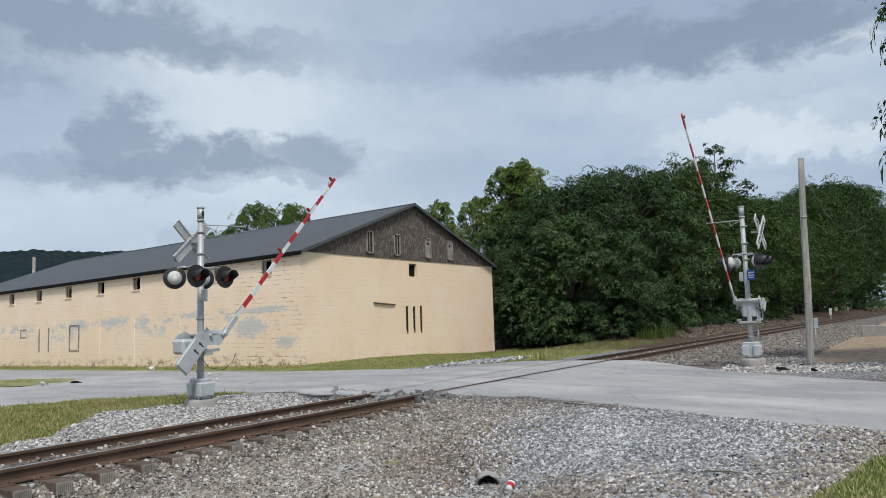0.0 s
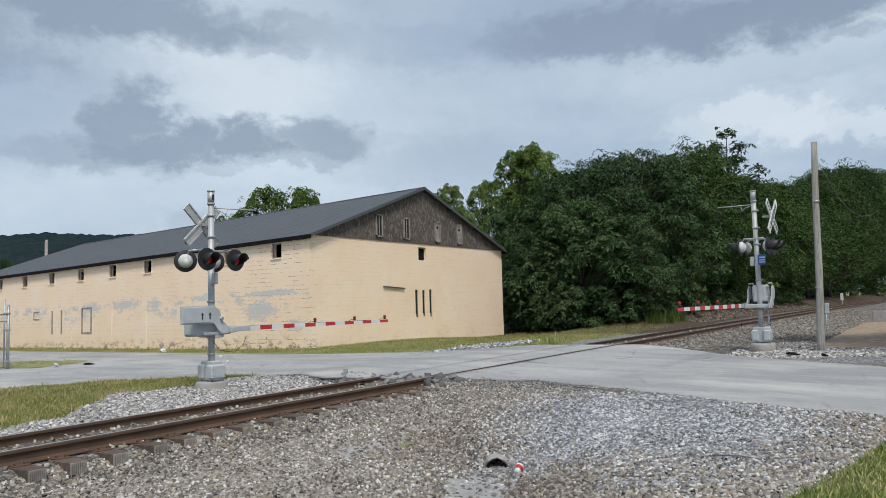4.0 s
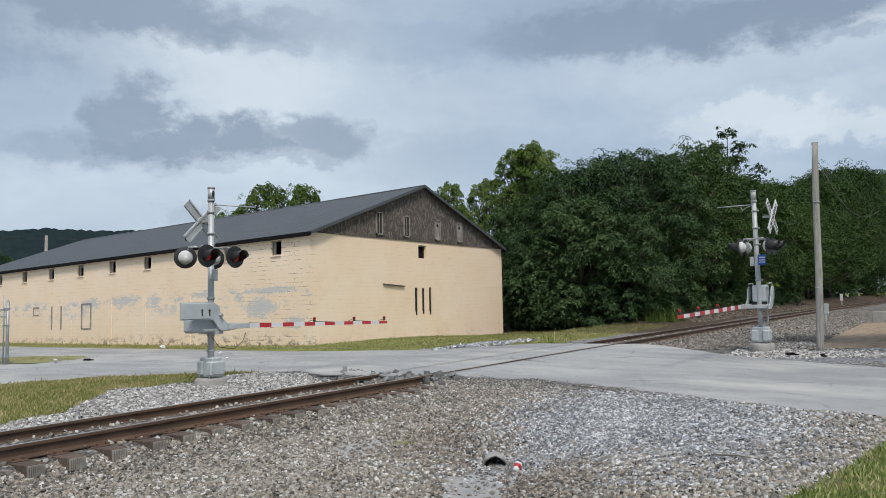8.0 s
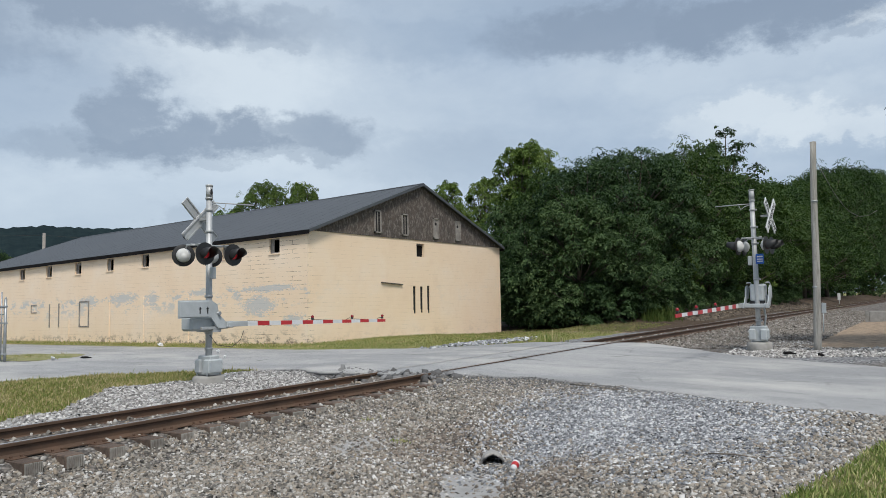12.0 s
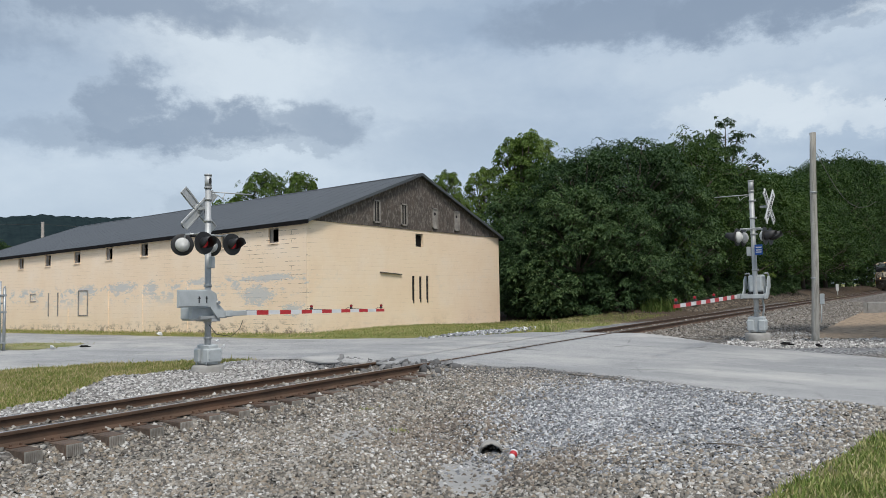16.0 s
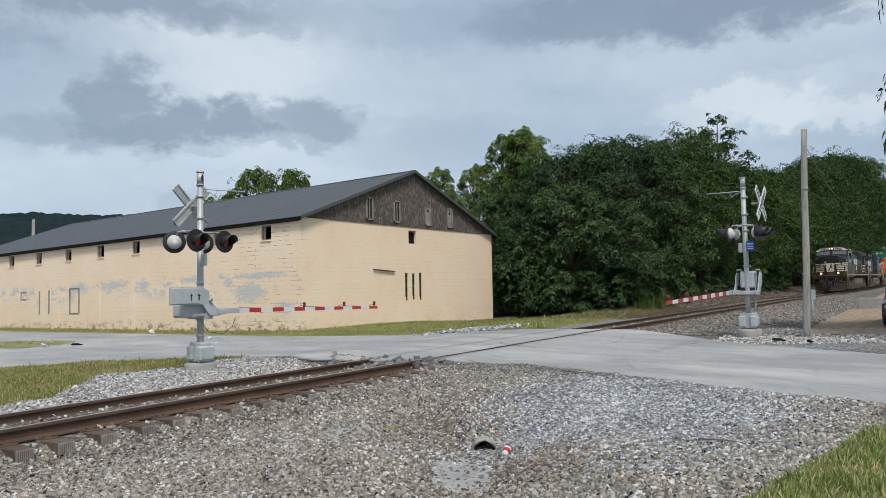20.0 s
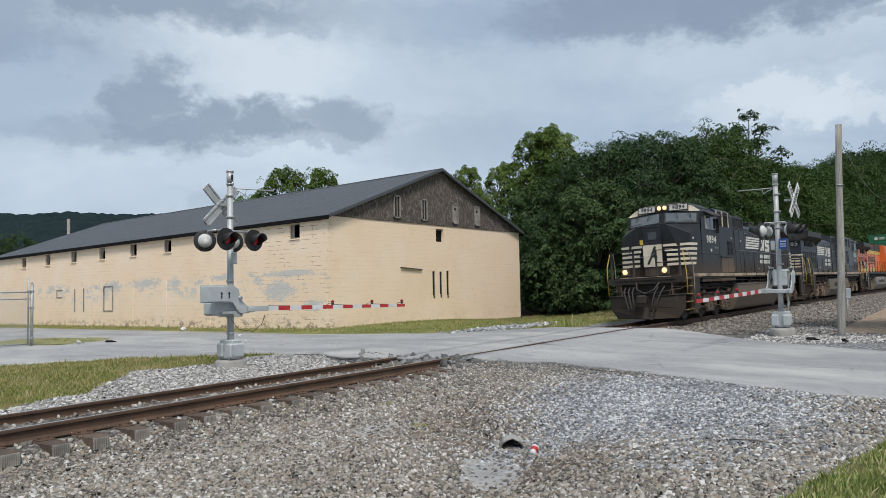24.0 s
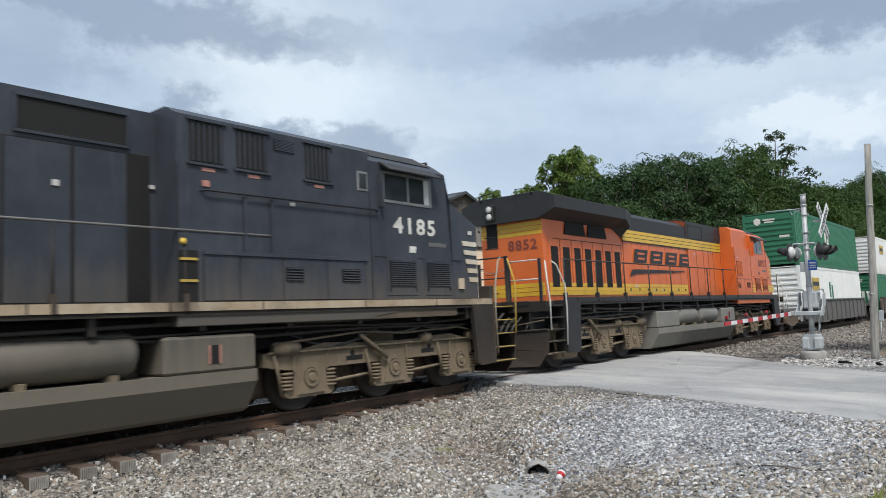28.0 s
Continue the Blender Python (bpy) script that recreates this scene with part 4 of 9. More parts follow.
def light_unit(parent, x, y, z, facing, yaw=0.0):
    """A round flashing lamp: black disc, hood, red lens and pale housing; facing -1 looks along local -y."""
    u = part("flashing_light", Mesh().lathe([(0.0, 0.255), (0.012, 0.255), (0.022, 0.235), (0.022, 0.12)], (0, 0, 0), (0, 1, 0), 28), black_paint, parent, "black round signal disc",
             pose(x, y, z, 0, 0, (0 if facing < 0 else 180) + yaw))
    part("lamp_housing", Mesh().lathe([(0.02, 0.165), (0.07, 0.16), (0.12, 0.125), (0.15, 0.07), (0.16, 0.0)], (0, 0, 0), (0, 1, 0), 20), dull_white, u, "pale rounded lamp housing")
    part("lens", Mesh().lathe([(-0.03, 0.0), (-0.027, 0.05), (-0.016, 0.09), (0.0, 0.105)], (0, 0, 0), (0, 1, 0), 20), red_lens, u, "dark red lens")
    h = Mesh()
    n, v, f = 16, [], []
    for j, (d, r) in enumerate(((0.0, 0.135), (-0.12, 0.14), (-0.3, 0.15))):
        for k in range(n + 1):
            a = math.radians(-55 + 290 * k / n) if j == 0 else math.radians((-40 if j == 1 else 5) + (260 if j == 1 else 170) * k / n)
            v += [(r * math.cos(a), d, r * math.sin(a)), ((r - 0.006) * math.cos(a), d, (r - 0.006) * math.sin(a))]
    w = 2 * (n + 1)
    for j in range(2):
        for k in range(n):
            a, b = j * w + 2 * k, (j + 1) * w + 2 * k
            f += [(a, a + 2, b + 2, b), (a + 1, b + 1, b + 3, a + 3)]
    for k in range(n):
        a = 2 * w + 2 * k
        f.append((a, a + 1, a + 3, a + 2))
    h.add(v, f, True)
    part("hood", h, black_paint, u)


def crossing_signal(label, m, arm_len, extras):
    s = thing("crossing_signal", label, "crossing signal", m, "railway crossing signals")
    part("foundation", Mesh().lathe([(-0.35, 0.36), (0.1, 0.36), (0.14, 0.32), (0.14, 0.0)], (0, 0, 0), (0, 0, 1), 20), concrete, s, "round stained concrete footing")
    jb = Mesh().box(-0.13, 0.13, -0.23, 0.23, 0.16, 0.60, 0.02)
    for a in (-1, 1):
        jb.box(-0.2, 0.2, a * 0.06, a * 0.26, 0.2, 0.52, 0.03)
        for b in (-0.16, 0.16):
            jb.tube([(b, a * 0.26, 0.3), (b, a * 0.285, 0.3)], 0.018, 6).tube([(b, a * 0.26, 0.44), (b, a * 0.285, 0.44)], 0.018, 6)
    part("junction_box", jb, grey_paint, s, "bolted cast junction base")
    for a in (-0.18, 0.18):
        for b in (-0.18, 0.18):
            part("anchor_bolt", Mesh().tube([(a, b, 0.1), (a, b, 0.24)], 0.016, 6), steel, s)
    part("mast", Mesh().tube([(0, 0, 0.15), (0, 0, 1.2), (0, 0, 4.27)], [0.075, 0.075, 0.068], 18), alu, s, "round grey aluminium mast")
    top = Mesh().tube([(0, 0, 4.2), (0, 0, 4.24)], 0.088, 16).tube([(0, 0, 4.24), (0, 0, 4.5)], 0.078, 16).tube([(0, 0, 4.5), (0, 0, 4.54)], 0.086, 16)
    part("mast_cap", top, alu, s, "grey cast cap with an oval opening")
    # black oval plates on the solid cap stand for the opening's shade
    hole = [(0.032 * math.cos(t), 4.37 + 0.075 * math.sin(t)) for t in np.linspace(0, 2 * math.pi, 14, endpoint=False)]
    for yy in (-0.083, 0.077):
        part("cap_opening", Mesh().prism(hole, yy, yy + 0.006), black_paint, s)
    for z in (0.75, 1.12, 1.95, 3.45, 3.95, 2.98):
        part("clamp", Mesh().tube([(0, 0, z - 0.03), (0, 0, z + 0.03)], 0.084, 16).box(-0.03, 0.03, -0.12, -0.07, z - 0.025, z + 0.025), alu, s)
    br = Mesh().tube([(-0.04, 0.0, 4.13), (-1.06, 0.0, 4.12)], 0.014, 8).tube([(-0.06, 0, 4.1), (-0.22, 0.02, 4.06), (-0.33, 0.03, 3.98), (-0.38, 0.035, 4.1)], 0.012, 8).moved(pose(0, 0, 0, 0, 0, extras["rod"]))
    part("bracket_arm", br, alu, s, "thin horizontal rod")
    ca = Mesh().tube([(-0.5, 0, 3.12), (0.5, 0, 3.12)], 0.025, 10)
    for x in (-0.39, 0.39):
        for y in (-0.42, 0.38):
            ca.tube([(x, 0, 3.12), (x, y * 0.7, 3.13), (x, y * 0.8, 3.05)], 0.02, 8)
    part("crossarm", ca, alu, s)
    for x in (-0.39, 0.39):
        light_unit(s, x, -0.42, 2.9, -1, extras["aim"])
        light_unit(s, x, 0.38, 2.9, 1, extras["yaw"])
    # crossbuck on the side that meets the traffic
    cb = part("crossbuck", Mesh().box(-0.05, 0.05, -0.3, -0.06, 3.72, 3.78), alu, s, "crossed white warning boards", pose(0, extras["off"], 0, 0, 0, extras["turn"]))
    for k, ang in enumerate((45, -45)):
        y = -0.32 - 0.018 * k
        mm = pose(0, y, 3.74, 0, ang, 0)
        b = part("blade", Mesh().box(-0.61, 0.61, -0.008, 0.008, -0.115, 0.115, 0.003), [white_sheet], cb, "white board with black letters", mm)
        part("stiffener", Mesh().box(-0.6, 0.6, 0.008, 0.03, -0.1, -0.07).box(-0.6, 0.6, 0.008, 0.03, 0.07, 0.1), alu, b, "grey metal back ribs")
        part("backing", Mesh().box(-0.608, 0.608, 0.008, 0.012, -0.113, 0.113), alu, b, "bare aluminium back")
        words = [("CROSSING", 0.0)] if k else [("RAIL", -0.36), ("ROAD", 0.36)]
        for w, off in words:
            lettering("lettering", w, 0.185, black_paint, b, pose(off, -0.0115, 0, 90, 0, 0), "black capital letters", 0.002, 1.12, 0.006)
    part("small_case", Mesh().box(-0.05, 0.06, 0.09, 0.2, 2.35, 2.62, 0.012), grey_paint, s)
    if extras["sign"]:
        sg = part("notice", Mesh().box(-0.11, 0.11, -0.1, -0.09, 2.33, 2.62, 0.004), blue_sign, s, "small blue notice plate", pose(0, 0, 0, 0, 0, -70) @ Matrix.Translation((0.12, 0.0, 0.05)))
        part("notice_text", Mesh().box(-0.08, 0.08, -0.104, -0.1, 2.52, 2.56).box(-0.08, 0.08, -0.104, -0.1, 2.45, 2.48).box(-0.08, 0.08, -0.104, -0.1, 2.39, 2.42), white_sheet, sg)
    # gate mechanism
    g = part("gate_mechanism", Mesh().box(-0.05, extras["case"][0], -0.2, 0.2, extras["case"][1], extras["case"][2], 0.05), grey_paint, s, "grey metal gate machine case")
    part("case_door", Mesh().box(0.02, 0.55, -0.222, -0.2, 1.22, 1.46, 0.01), grey_paint, g)
    part("latch", Mesh().box(0.4, 0.43, -0.24, -0.22, 1.3, 1.4, 0.005), steel, g)
    part("support_bracket", Mesh().box(-0.3, 0.42, -0.3, -0.24, 1.2, 1.26, 0.006).box(-0.3, 0.42, 0.24, 0.3, 1.2, 1.26, 0.006).box(-0.12, 0.12, -0.3, 0.3, 1.13, 1.2, 0.01), alu, s, "grey mounting rails")
    if extras["sign"]:
        part("conduit", Mesh().tube([(0.12, -0.12, 1.25), (0.14, -0.16, 1.05), (0.17, -0.18, 0.85), (0.13, -0.14, 0.56)], 0.03, 8), grey_paint, s)
    if extras["sign"]:
        # black box added where the recess under the case lies in shade
        part("drive_gear", Mesh().box(-0.02, 0.42, -0.215, 0.215, 1.19, 1.32, 0.01).tube([(0.1, -0.24, 1.24), (0.1, 0.24, 1.24)], 0.05, 10), black_paint, g, "black box in place of the shaded recess under the case")
        for y in (-0.27, 0.27):
            part("guard_loop", Mesh().tube([(0.5, y, 1.22), (0.56, y, 1.4), (0.56, y, 1.78), (0.44, y, 1.84), (-0.02, y, 1.84)], 0.022, 7), alu, g, "bent grey guard tube")
    # the arm and all that turns with it, about its shaft
    piv = (0.0, 0.0, extras["pivot"])
    arm = part("gate_arm", Mesh().tube([(0, -0.36, 0), (0, 0.4, 0)], 0.04, 12), steel, s, "red and white striped crossing gate arm", pose(*piv))
    up = extras["up"]
    for y, reach in ((-0.34, extras["plates"][0]), (0.32, extras["plates"][1])):
        side = [(reach, 0.3), (0.2, 0.3), (0.03, 0.2), (-0.02, -0.02), (-0.2, -0.19), (-0.42, -0.19), (-0.42, -0.34), (0.0, -0.34), (0.2, -0.09), (reach, -0.09)]
        part("side_plate", Mesh().prism([(a, b + up) for a, b in side], y, y + 0.025), grey_paint, arm, "pale grey counterweight plate")
        part("counterweight", Mesh().box(0.28, reach - 0.02, y - 0.025, y + 0.05, up - 0.07, up + 0.28, 0.01), grey_paint, arm)
        bolts = Mesh()
        for x in (0.305, 0.505):
            bolts.box(x, x + 0.025, y - 0.032, y + 0.058, up, up + 0.15).box(x - 0.025, x + 0.05, y - 0.032, y + 0.058, up + 0.1, up + 0.115)
        if reach > 0.6:
            part("plate_bolt", bolts, black_paint, arm)
    part("cross_tube", Mesh().box(-0.36, -0.24, -0.36, 0.42, up - 0.33, up - 0.22, 0.012), grey_paint, arm)
    part("arm_root", Mesh().box(-0.8, -0.2, 0.355, 0.4, up - 0.32, up - 0.2, 0.008), grey_paint, arm, "bare grey arm root")
    n = 13
    x0, x1 = 0.8, arm_len
    cuts = [x0, x0 + 0.3] + [x0 + 0.3 + (x1 - x0 - 0.3) * (k / n) ** 1.0 for k in range(1, n + 1)]
    for k in range(len(cuts) - 1):
        a, b = cuts[k], cuts[k + 1]
        ta, tb = 0.055 - 0.016 * (a - x0) / (x1 - x0), 0.055 - 0.016 * (b - x0) / (x1 - x0)
        dz = lambda q: up - 0.26 - extras["sag"] * (q - x0) / (x1 - x0)
        seg = Mesh().prism([(-a, dz(a) - ta), (-b, dz(b) - tb), (-b, dz(b) + tb), (-a, dz(a) + ta)], 0.362, 0.39)
        part("stripe", seg, red_sheet if k % 2 else white_sheet, arm, "red stripe" if k % 2 else "white stripe")
    wire = []
    for i, q in enumerate((0.42, 0.72, 0.975)):
        x = x0 + (x1 - x0) * q
        z = dz(x) + 0.05
        lm = part("gate_lamp", Mesh().box(-x - 0.03, -x + 0.03, 0.345, 0.405, z, z + 0.06, 0.01), black_paint, arm, "small red gate lamp")
        part("lens", Mesh().lathe([(-0.035, 0.0), (-0.03, 0.03), (0, 0.042), (0.03, 0.03), (0.035, 0)], (-x, 0.375, z + 0.085), (0, 1, 0), 12), red_lens, lm)
        wire += [(-x + 0.3, 0.375, z - 0.02), (-x + 0.12, 0.375, z + 0.045), (-x, 0.375, z + 0.01)]
    part("cable", Mesh().tube([(-x0, 0.375, dz(x0) + 0.06)] + wire, 0.007, 5), black_paint, arm)
    part("loose_cable", Mesh().tube([(-0.66, 0.42, -0.42), (-0.55, 0.44, -0.62), (-0.3, 0.44, -0.78), (0.0, 0.3, -0.72), (0.05, 0.1, -0.5)], 0.008, 5), black_paint, s, m=pose(*piv))
    return s, arm, piv


signal_far, arm_far, piv_far = crossing_signal("grey crossing signal seen from behind with lowered striped gate", pose(10.73, 14.06, -0.12, 0, 0.0, 180), 5.9, {"sign": False, "plates": (0.45, 1.05), "case": (0.62, 1.17, 1.5), "pivot": 1.56, "up": 0.0, "sag": 0.1, "yaw": 0, "turn": 0, "off": 0.0, "rod": -22, "aim": -30})
signal_near, arm_near, piv_near = crossing_signal("grey crossing signal with white crossbuck and lowered striped gate", pose(23.5, 4.83, 0.06, 0, -1.6, 0) @ Matrix.Diagonal((1, 1, 1.045, 1)), 6.75, {"sign": True, "plates": (0.34, 0.34), "case": (0.5, 1.3, 1.8), "pivot": 1.2, "up": 0.26, "sag": 0.0, "yaw": -8, "turn": -6, "off": -0.18, "rod": -84, "aim": -8})
ARM_FAR = [(0, 48.6), (0.5, 40.3), (1, 32.2), (1.5, 25.1), (2, 18.4), (2.5, 11.6), (3, 6.0), (3.5, 3.6), (4.2, 0.3), (4.6, 0), (28, 0)]
ARM_NEAR = [(0, 47.4), (0.5, 40.5), (1, 33.8), (1.5, 27.1), (2, 20.9), (2.5, 15.3), (3, 10.2), (3.5, 5.8), (4.3, 0.6), (4.8, 0.4), (28, 0.4)]

# ---- trees ----
def leaf_material(name, a, b, c):
    m = bpy.data.materials.new(name)
    m.use_nodes = True
    n = Nodes(m.node_tree)
    r = n.add("ShaderNodeNewGeometry").outputs["Random Per Island"]
    o = n.add("ShaderNodeObjectInfo").outputs["Random"]
    w = n.noise(n.add("ShaderNodeTexCoord").outputs["Object"], 0.45, 3)
    f = n.math("ADD", n.math("MULTIPLY", r, 0.5), n.math("MULTIPLY_ADD", w, 0.6, n.math("MULTIPLY_ADD", o, 0.3, -0.2)))
    col = n.ramp(f, (0.15, a), (0.5, b), (0.85, c))
    d = n.add("ShaderNodeBsdfPrincipled", {"Base Color": col, "Roughness": 0.62, "Specular IOR Level": 0.2})
    t = n.add("ShaderNodeBsdfTranslucent", {"Color": n.mix(1.0, col, (1.2, 1.35, 0.6), "MULTIPLY")})
    x = n.add("ShaderNodeMixShader", {0: 0.16, 1: d.outputs[0], 2: t.outputs[0]})
    n.add("ShaderNodeOutputMaterial", {"Surface": x.outputs[0]})
    return m


leaf_dark = leaf_material("dark_green_leaves", (0.011, 0.027, 0.011), (0.042, 0.082, 0.029), (0.125, 0.185, 0.075))
# Leaf colour lowered to carry the shade at the wood's right end.
leaf_mid_shaded = leaf_material("green_leaves", (0.008, 0.022, 0.006), (0.03, 0.064, 0.015), (0.082, 0.13, 0.035))
leaf_light = leaf_material("yellow_green_leaves", (0.04, 0.074, 0.015), (0.105, 0.165, 0.033), (0.2, 0.26, 0.07))
bark = mat("grey_brown_bark", (0.10, 0.08, 0.062), (0.06, 0.048, 0.038), 0.95, 0, 4, 30, 0.9, None, 0.5, 1, 0, (3, 3, 0.5))


def crown_lobes(rng, h, radius, base, n):
    """Large boughs that fill the crown unevenly: rows of x, y, z, radius."""
    out = []
    for i in range(n):
        q = 0.04 + 0.96 * (i + 0.7 * rng.random()) / n
        rad = radius * rng.uniform(0.17, 0.33) * (1.15 - 0.4 * q)
        rr = radius * max(0.0, 1 - (abs(q - 0.4) / 0.66) ** 2.2) ** 0.6 * (0.5 + 0.38 * rng.random())
        a = i * 2.39996 + rng.normal() * 0.5
        z = base + rad * 0.5 + (h - base - rad * 1.35) * q
        out.append((rr * math.cos(a), rr * math.sin(a), z, rad))
    return np.array(out)


def crown_sprays(rng, lobes, per, size):
    """Leaf sprays on the outside of the boughs: centre and outward direction."""
    k = len(lobes)
    pick = np.repeat(np.arange(k), per)
    d = rng.normal(size=(len(pick), 3))
    d[:, 2] = np.abs(d[:, 2]) * np.where(rng.random(len(pick)) < 0.86, 0.8, -0.5)
    d /= np.linalg.norm(d, axis=1)[:, None]
    c = lobes[pick, :3] + d * lobes[pick, 3:4] * (1 + 0.13 * rng.normal(size=(len(pick), 1)))
    far = rng.random(len(pick)) < 0.05
    c[far] += d[far] * size * 1.3
    keep = np.ones(len(pick), bool)
    for i in range(k):
        inside = np.linalg.norm(c - lobes[i, :3], axis=1) < lobes[i, 3] * 0.72
        keep &= ~(inside & (pick != i))
    return c[keep], d[keep]


def leaf_cloud(rng, c, d, each, spray, size):
    """Long narrow leaves that fan out from the middle of each spray and droop."""
    n = len(c) * each
    k = np.repeat(np.arange(len(c)), each)
    axis_up = d * 0.5 + rng.normal(size=d.shape) * 0.22 + np.array([0, 0, 0.95])
    axis_up /= np.linalg.norm(axis_up, axis=1)[:, None]
    up = axis_up[k]
    r = rng.normal(size=(n, 3))
    r -= up * np.sum(r * up, 1)[:, None]
    r /= np.linalg.norm(r, axis=1)[:, None]
    rad = (spray * rng.uniform(0.55, 1.35, len(c)))[k]
    rho = np.sqrt(rng.random(n))
    p = c[k] + r * (rho * rad)[:, None] + up * (rad * (0.2 * (1 - rho ** 2) + 0.07 * rng.normal(size=n)))[:, None]
    p[:, 2] -= 0.42 * rad * rho ** 2
    nrm = up * 0.9 + r * 0.5 * rho[:, None] + rng.normal(size=(n, 3)) * 0.26
    nrm /= np.linalg.norm(nrm, axis=1)[:, None]
    a = r + rng.normal(size=(n, 3)) * 0.32
    a -= nrm * np.sum(a * nrm, 1)[:, None]
    a /= np.linalg.norm(a, axis=1)[:, None]
    b = np.cross(nrm, a)
    s = size * (0.55 + 0.9 * rng.random(n))[:, None]
    v = np.stack([p - a * s, p + b * s * 0.36, p + a * s - nrm * s * 0.35, p - b * s * 0.36], 1).reshape(-1, 3)
    return v, np.arange(n * 4).reshape(-1, 4)


def tree_mesh(seed, h, radius, base, lobes, per, each, spray, size, leaf):
    """One kind of tree: the trunk's and the crown's mesh data."""
    rng = np.random.default_rng(seed)
    lob = crown_lobes(rng, h, radius, base, lobes)
    c, d = crown_sprays(rng, lob, per, spray)
    t = Mesh()
    pts = [Vector((0.25 * rng.normal() * (k > 0), 0.25 * rng.normal() * (k > 0), h * 0.8 * k / 5)) for k in range(6)]
    r0 = 0.02 * h
    pts[0].z = -0.6
    t.tube(pts, [r0 * (1 - 0.8 * k / 5) for k in range(6)], 9)
    for l in lob:
        k = min(4, max(1, int(5 * (l[2] - 1.2 * l[3]) / (h * 0.8))))
        q = Vector(l[:3])
        st = pts[k]
        t.tube([st, st.lerp(q, 0.5) + Vector((0, 0, -0.1 * (q - st).length)), q], [r0 * 0.36, r0 * 0.24, r0 * 0.1], 6)
    for i in range(0, len(c), 11):
        q = Vector(c[i])
        st = Vector(min(lob, key=lambda l: (Vector(l[:3]) - q).length)[:3])
        t.tube([st, st.lerp(q, 0.5) + Vector((0, 0, 0.06 * (q - st).length)), q], [r0 * 0.1, r0 * 0.07, r0 * 0.03], 4, False)
    v, f = leaf_cloud(rng, c, d, each, spray, size)
    me = bpy.data.meshes.new("crown")
    me.from_pydata(v.tolist(), [], f.tolist())
    me.materials.append(leaf)
    return t.data("trunk", bark), me


KINDS = {}


def add_kind(key, *a):
    KINDS[key] = tree_mesh(*a)


add_kind("broad_a", 11, 12.0, 4.8, 1.3, 48, 22, 30, 0.62, 0.124, leaf_dark)
add_kind("broad_b", 12, 12.0, 4.6, 0.7, 46, 22, 30, 0.64, 0.128, leaf_dark)
add_kind("broad_c", 13, 12.0, 5.0, 1.6, 48, 22, 30, 0.6, 0.12, leaf_mid_shaded)
add_kind("broad_d", 19, 12.0, 4.7, 1.2, 46, 22, 30, 0.62, 0.124, leaf_mid_shaded)
add_kind("pale", 18, 12.0, 4.4, 1.4, 60, 30, 26, 0.42, 0.12, leaf_light)
add_kind("tall", 14, 14.0, 2.9, 1.4, 64, 26, 26, 0.34, 0.11, leaf_light)
add_kind("shrub", 15, 4.0, 2.6, -0.4, 14, 34, 19, 0.32, 0.115, leaf_dark)
add_kind("brush", 16, 2.4, 1.8, -0.3, 12, 34, 26, 0.22, 0.07, leaf_mid_shaded)
add_kind("wispy", 17, 14.0, 3.0, 6.0, 17, 17, 16, 0.36, 0.14, leaf_mid_shaded)
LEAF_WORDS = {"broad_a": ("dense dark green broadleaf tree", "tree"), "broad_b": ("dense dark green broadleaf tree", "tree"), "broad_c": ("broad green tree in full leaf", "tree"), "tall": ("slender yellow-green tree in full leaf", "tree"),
              "shrub": ("dark green overgrown shrub at the wood's edge", "shrub"), "brush": ("low bright green weeds and brush", "shrub"), "broad_d": ("broad tree in full leaf with shade in its leaf colour", "tree"), "pale": ("yellow-green tree in full leaf behind the warehouse", "tree"), "wispy": ("thin tall tree with open feathery crown", "tree")}


def tree(key, x, y, h, spread=1.0, turn=0.0, label=""):
    trunk, crown = KINDS[key]
    base = {"tall": 14.0, "shrub": 4.0, "brush": 2.4, "wispy": 14.0}.get(key, 12.0)
    s = h / base
    words, cat = LEAF_WORDS[key]
    ob = thing("shrub" if cat == "shrub" else "tree", label or words, cat, group="trees and shrubs beside the line")
    ob.matrix_basis = pose(x, y, float(ground_z(x, y)) - 0.05, 0, 0, turn) @ Matrix.Diagonal((s * spread, s * spread, s, 1))
    part("trunk", trunk, bark, ob)
    part("crown", crown, leaf_dark, ob)
    return ob


rnd = random.Random(8)
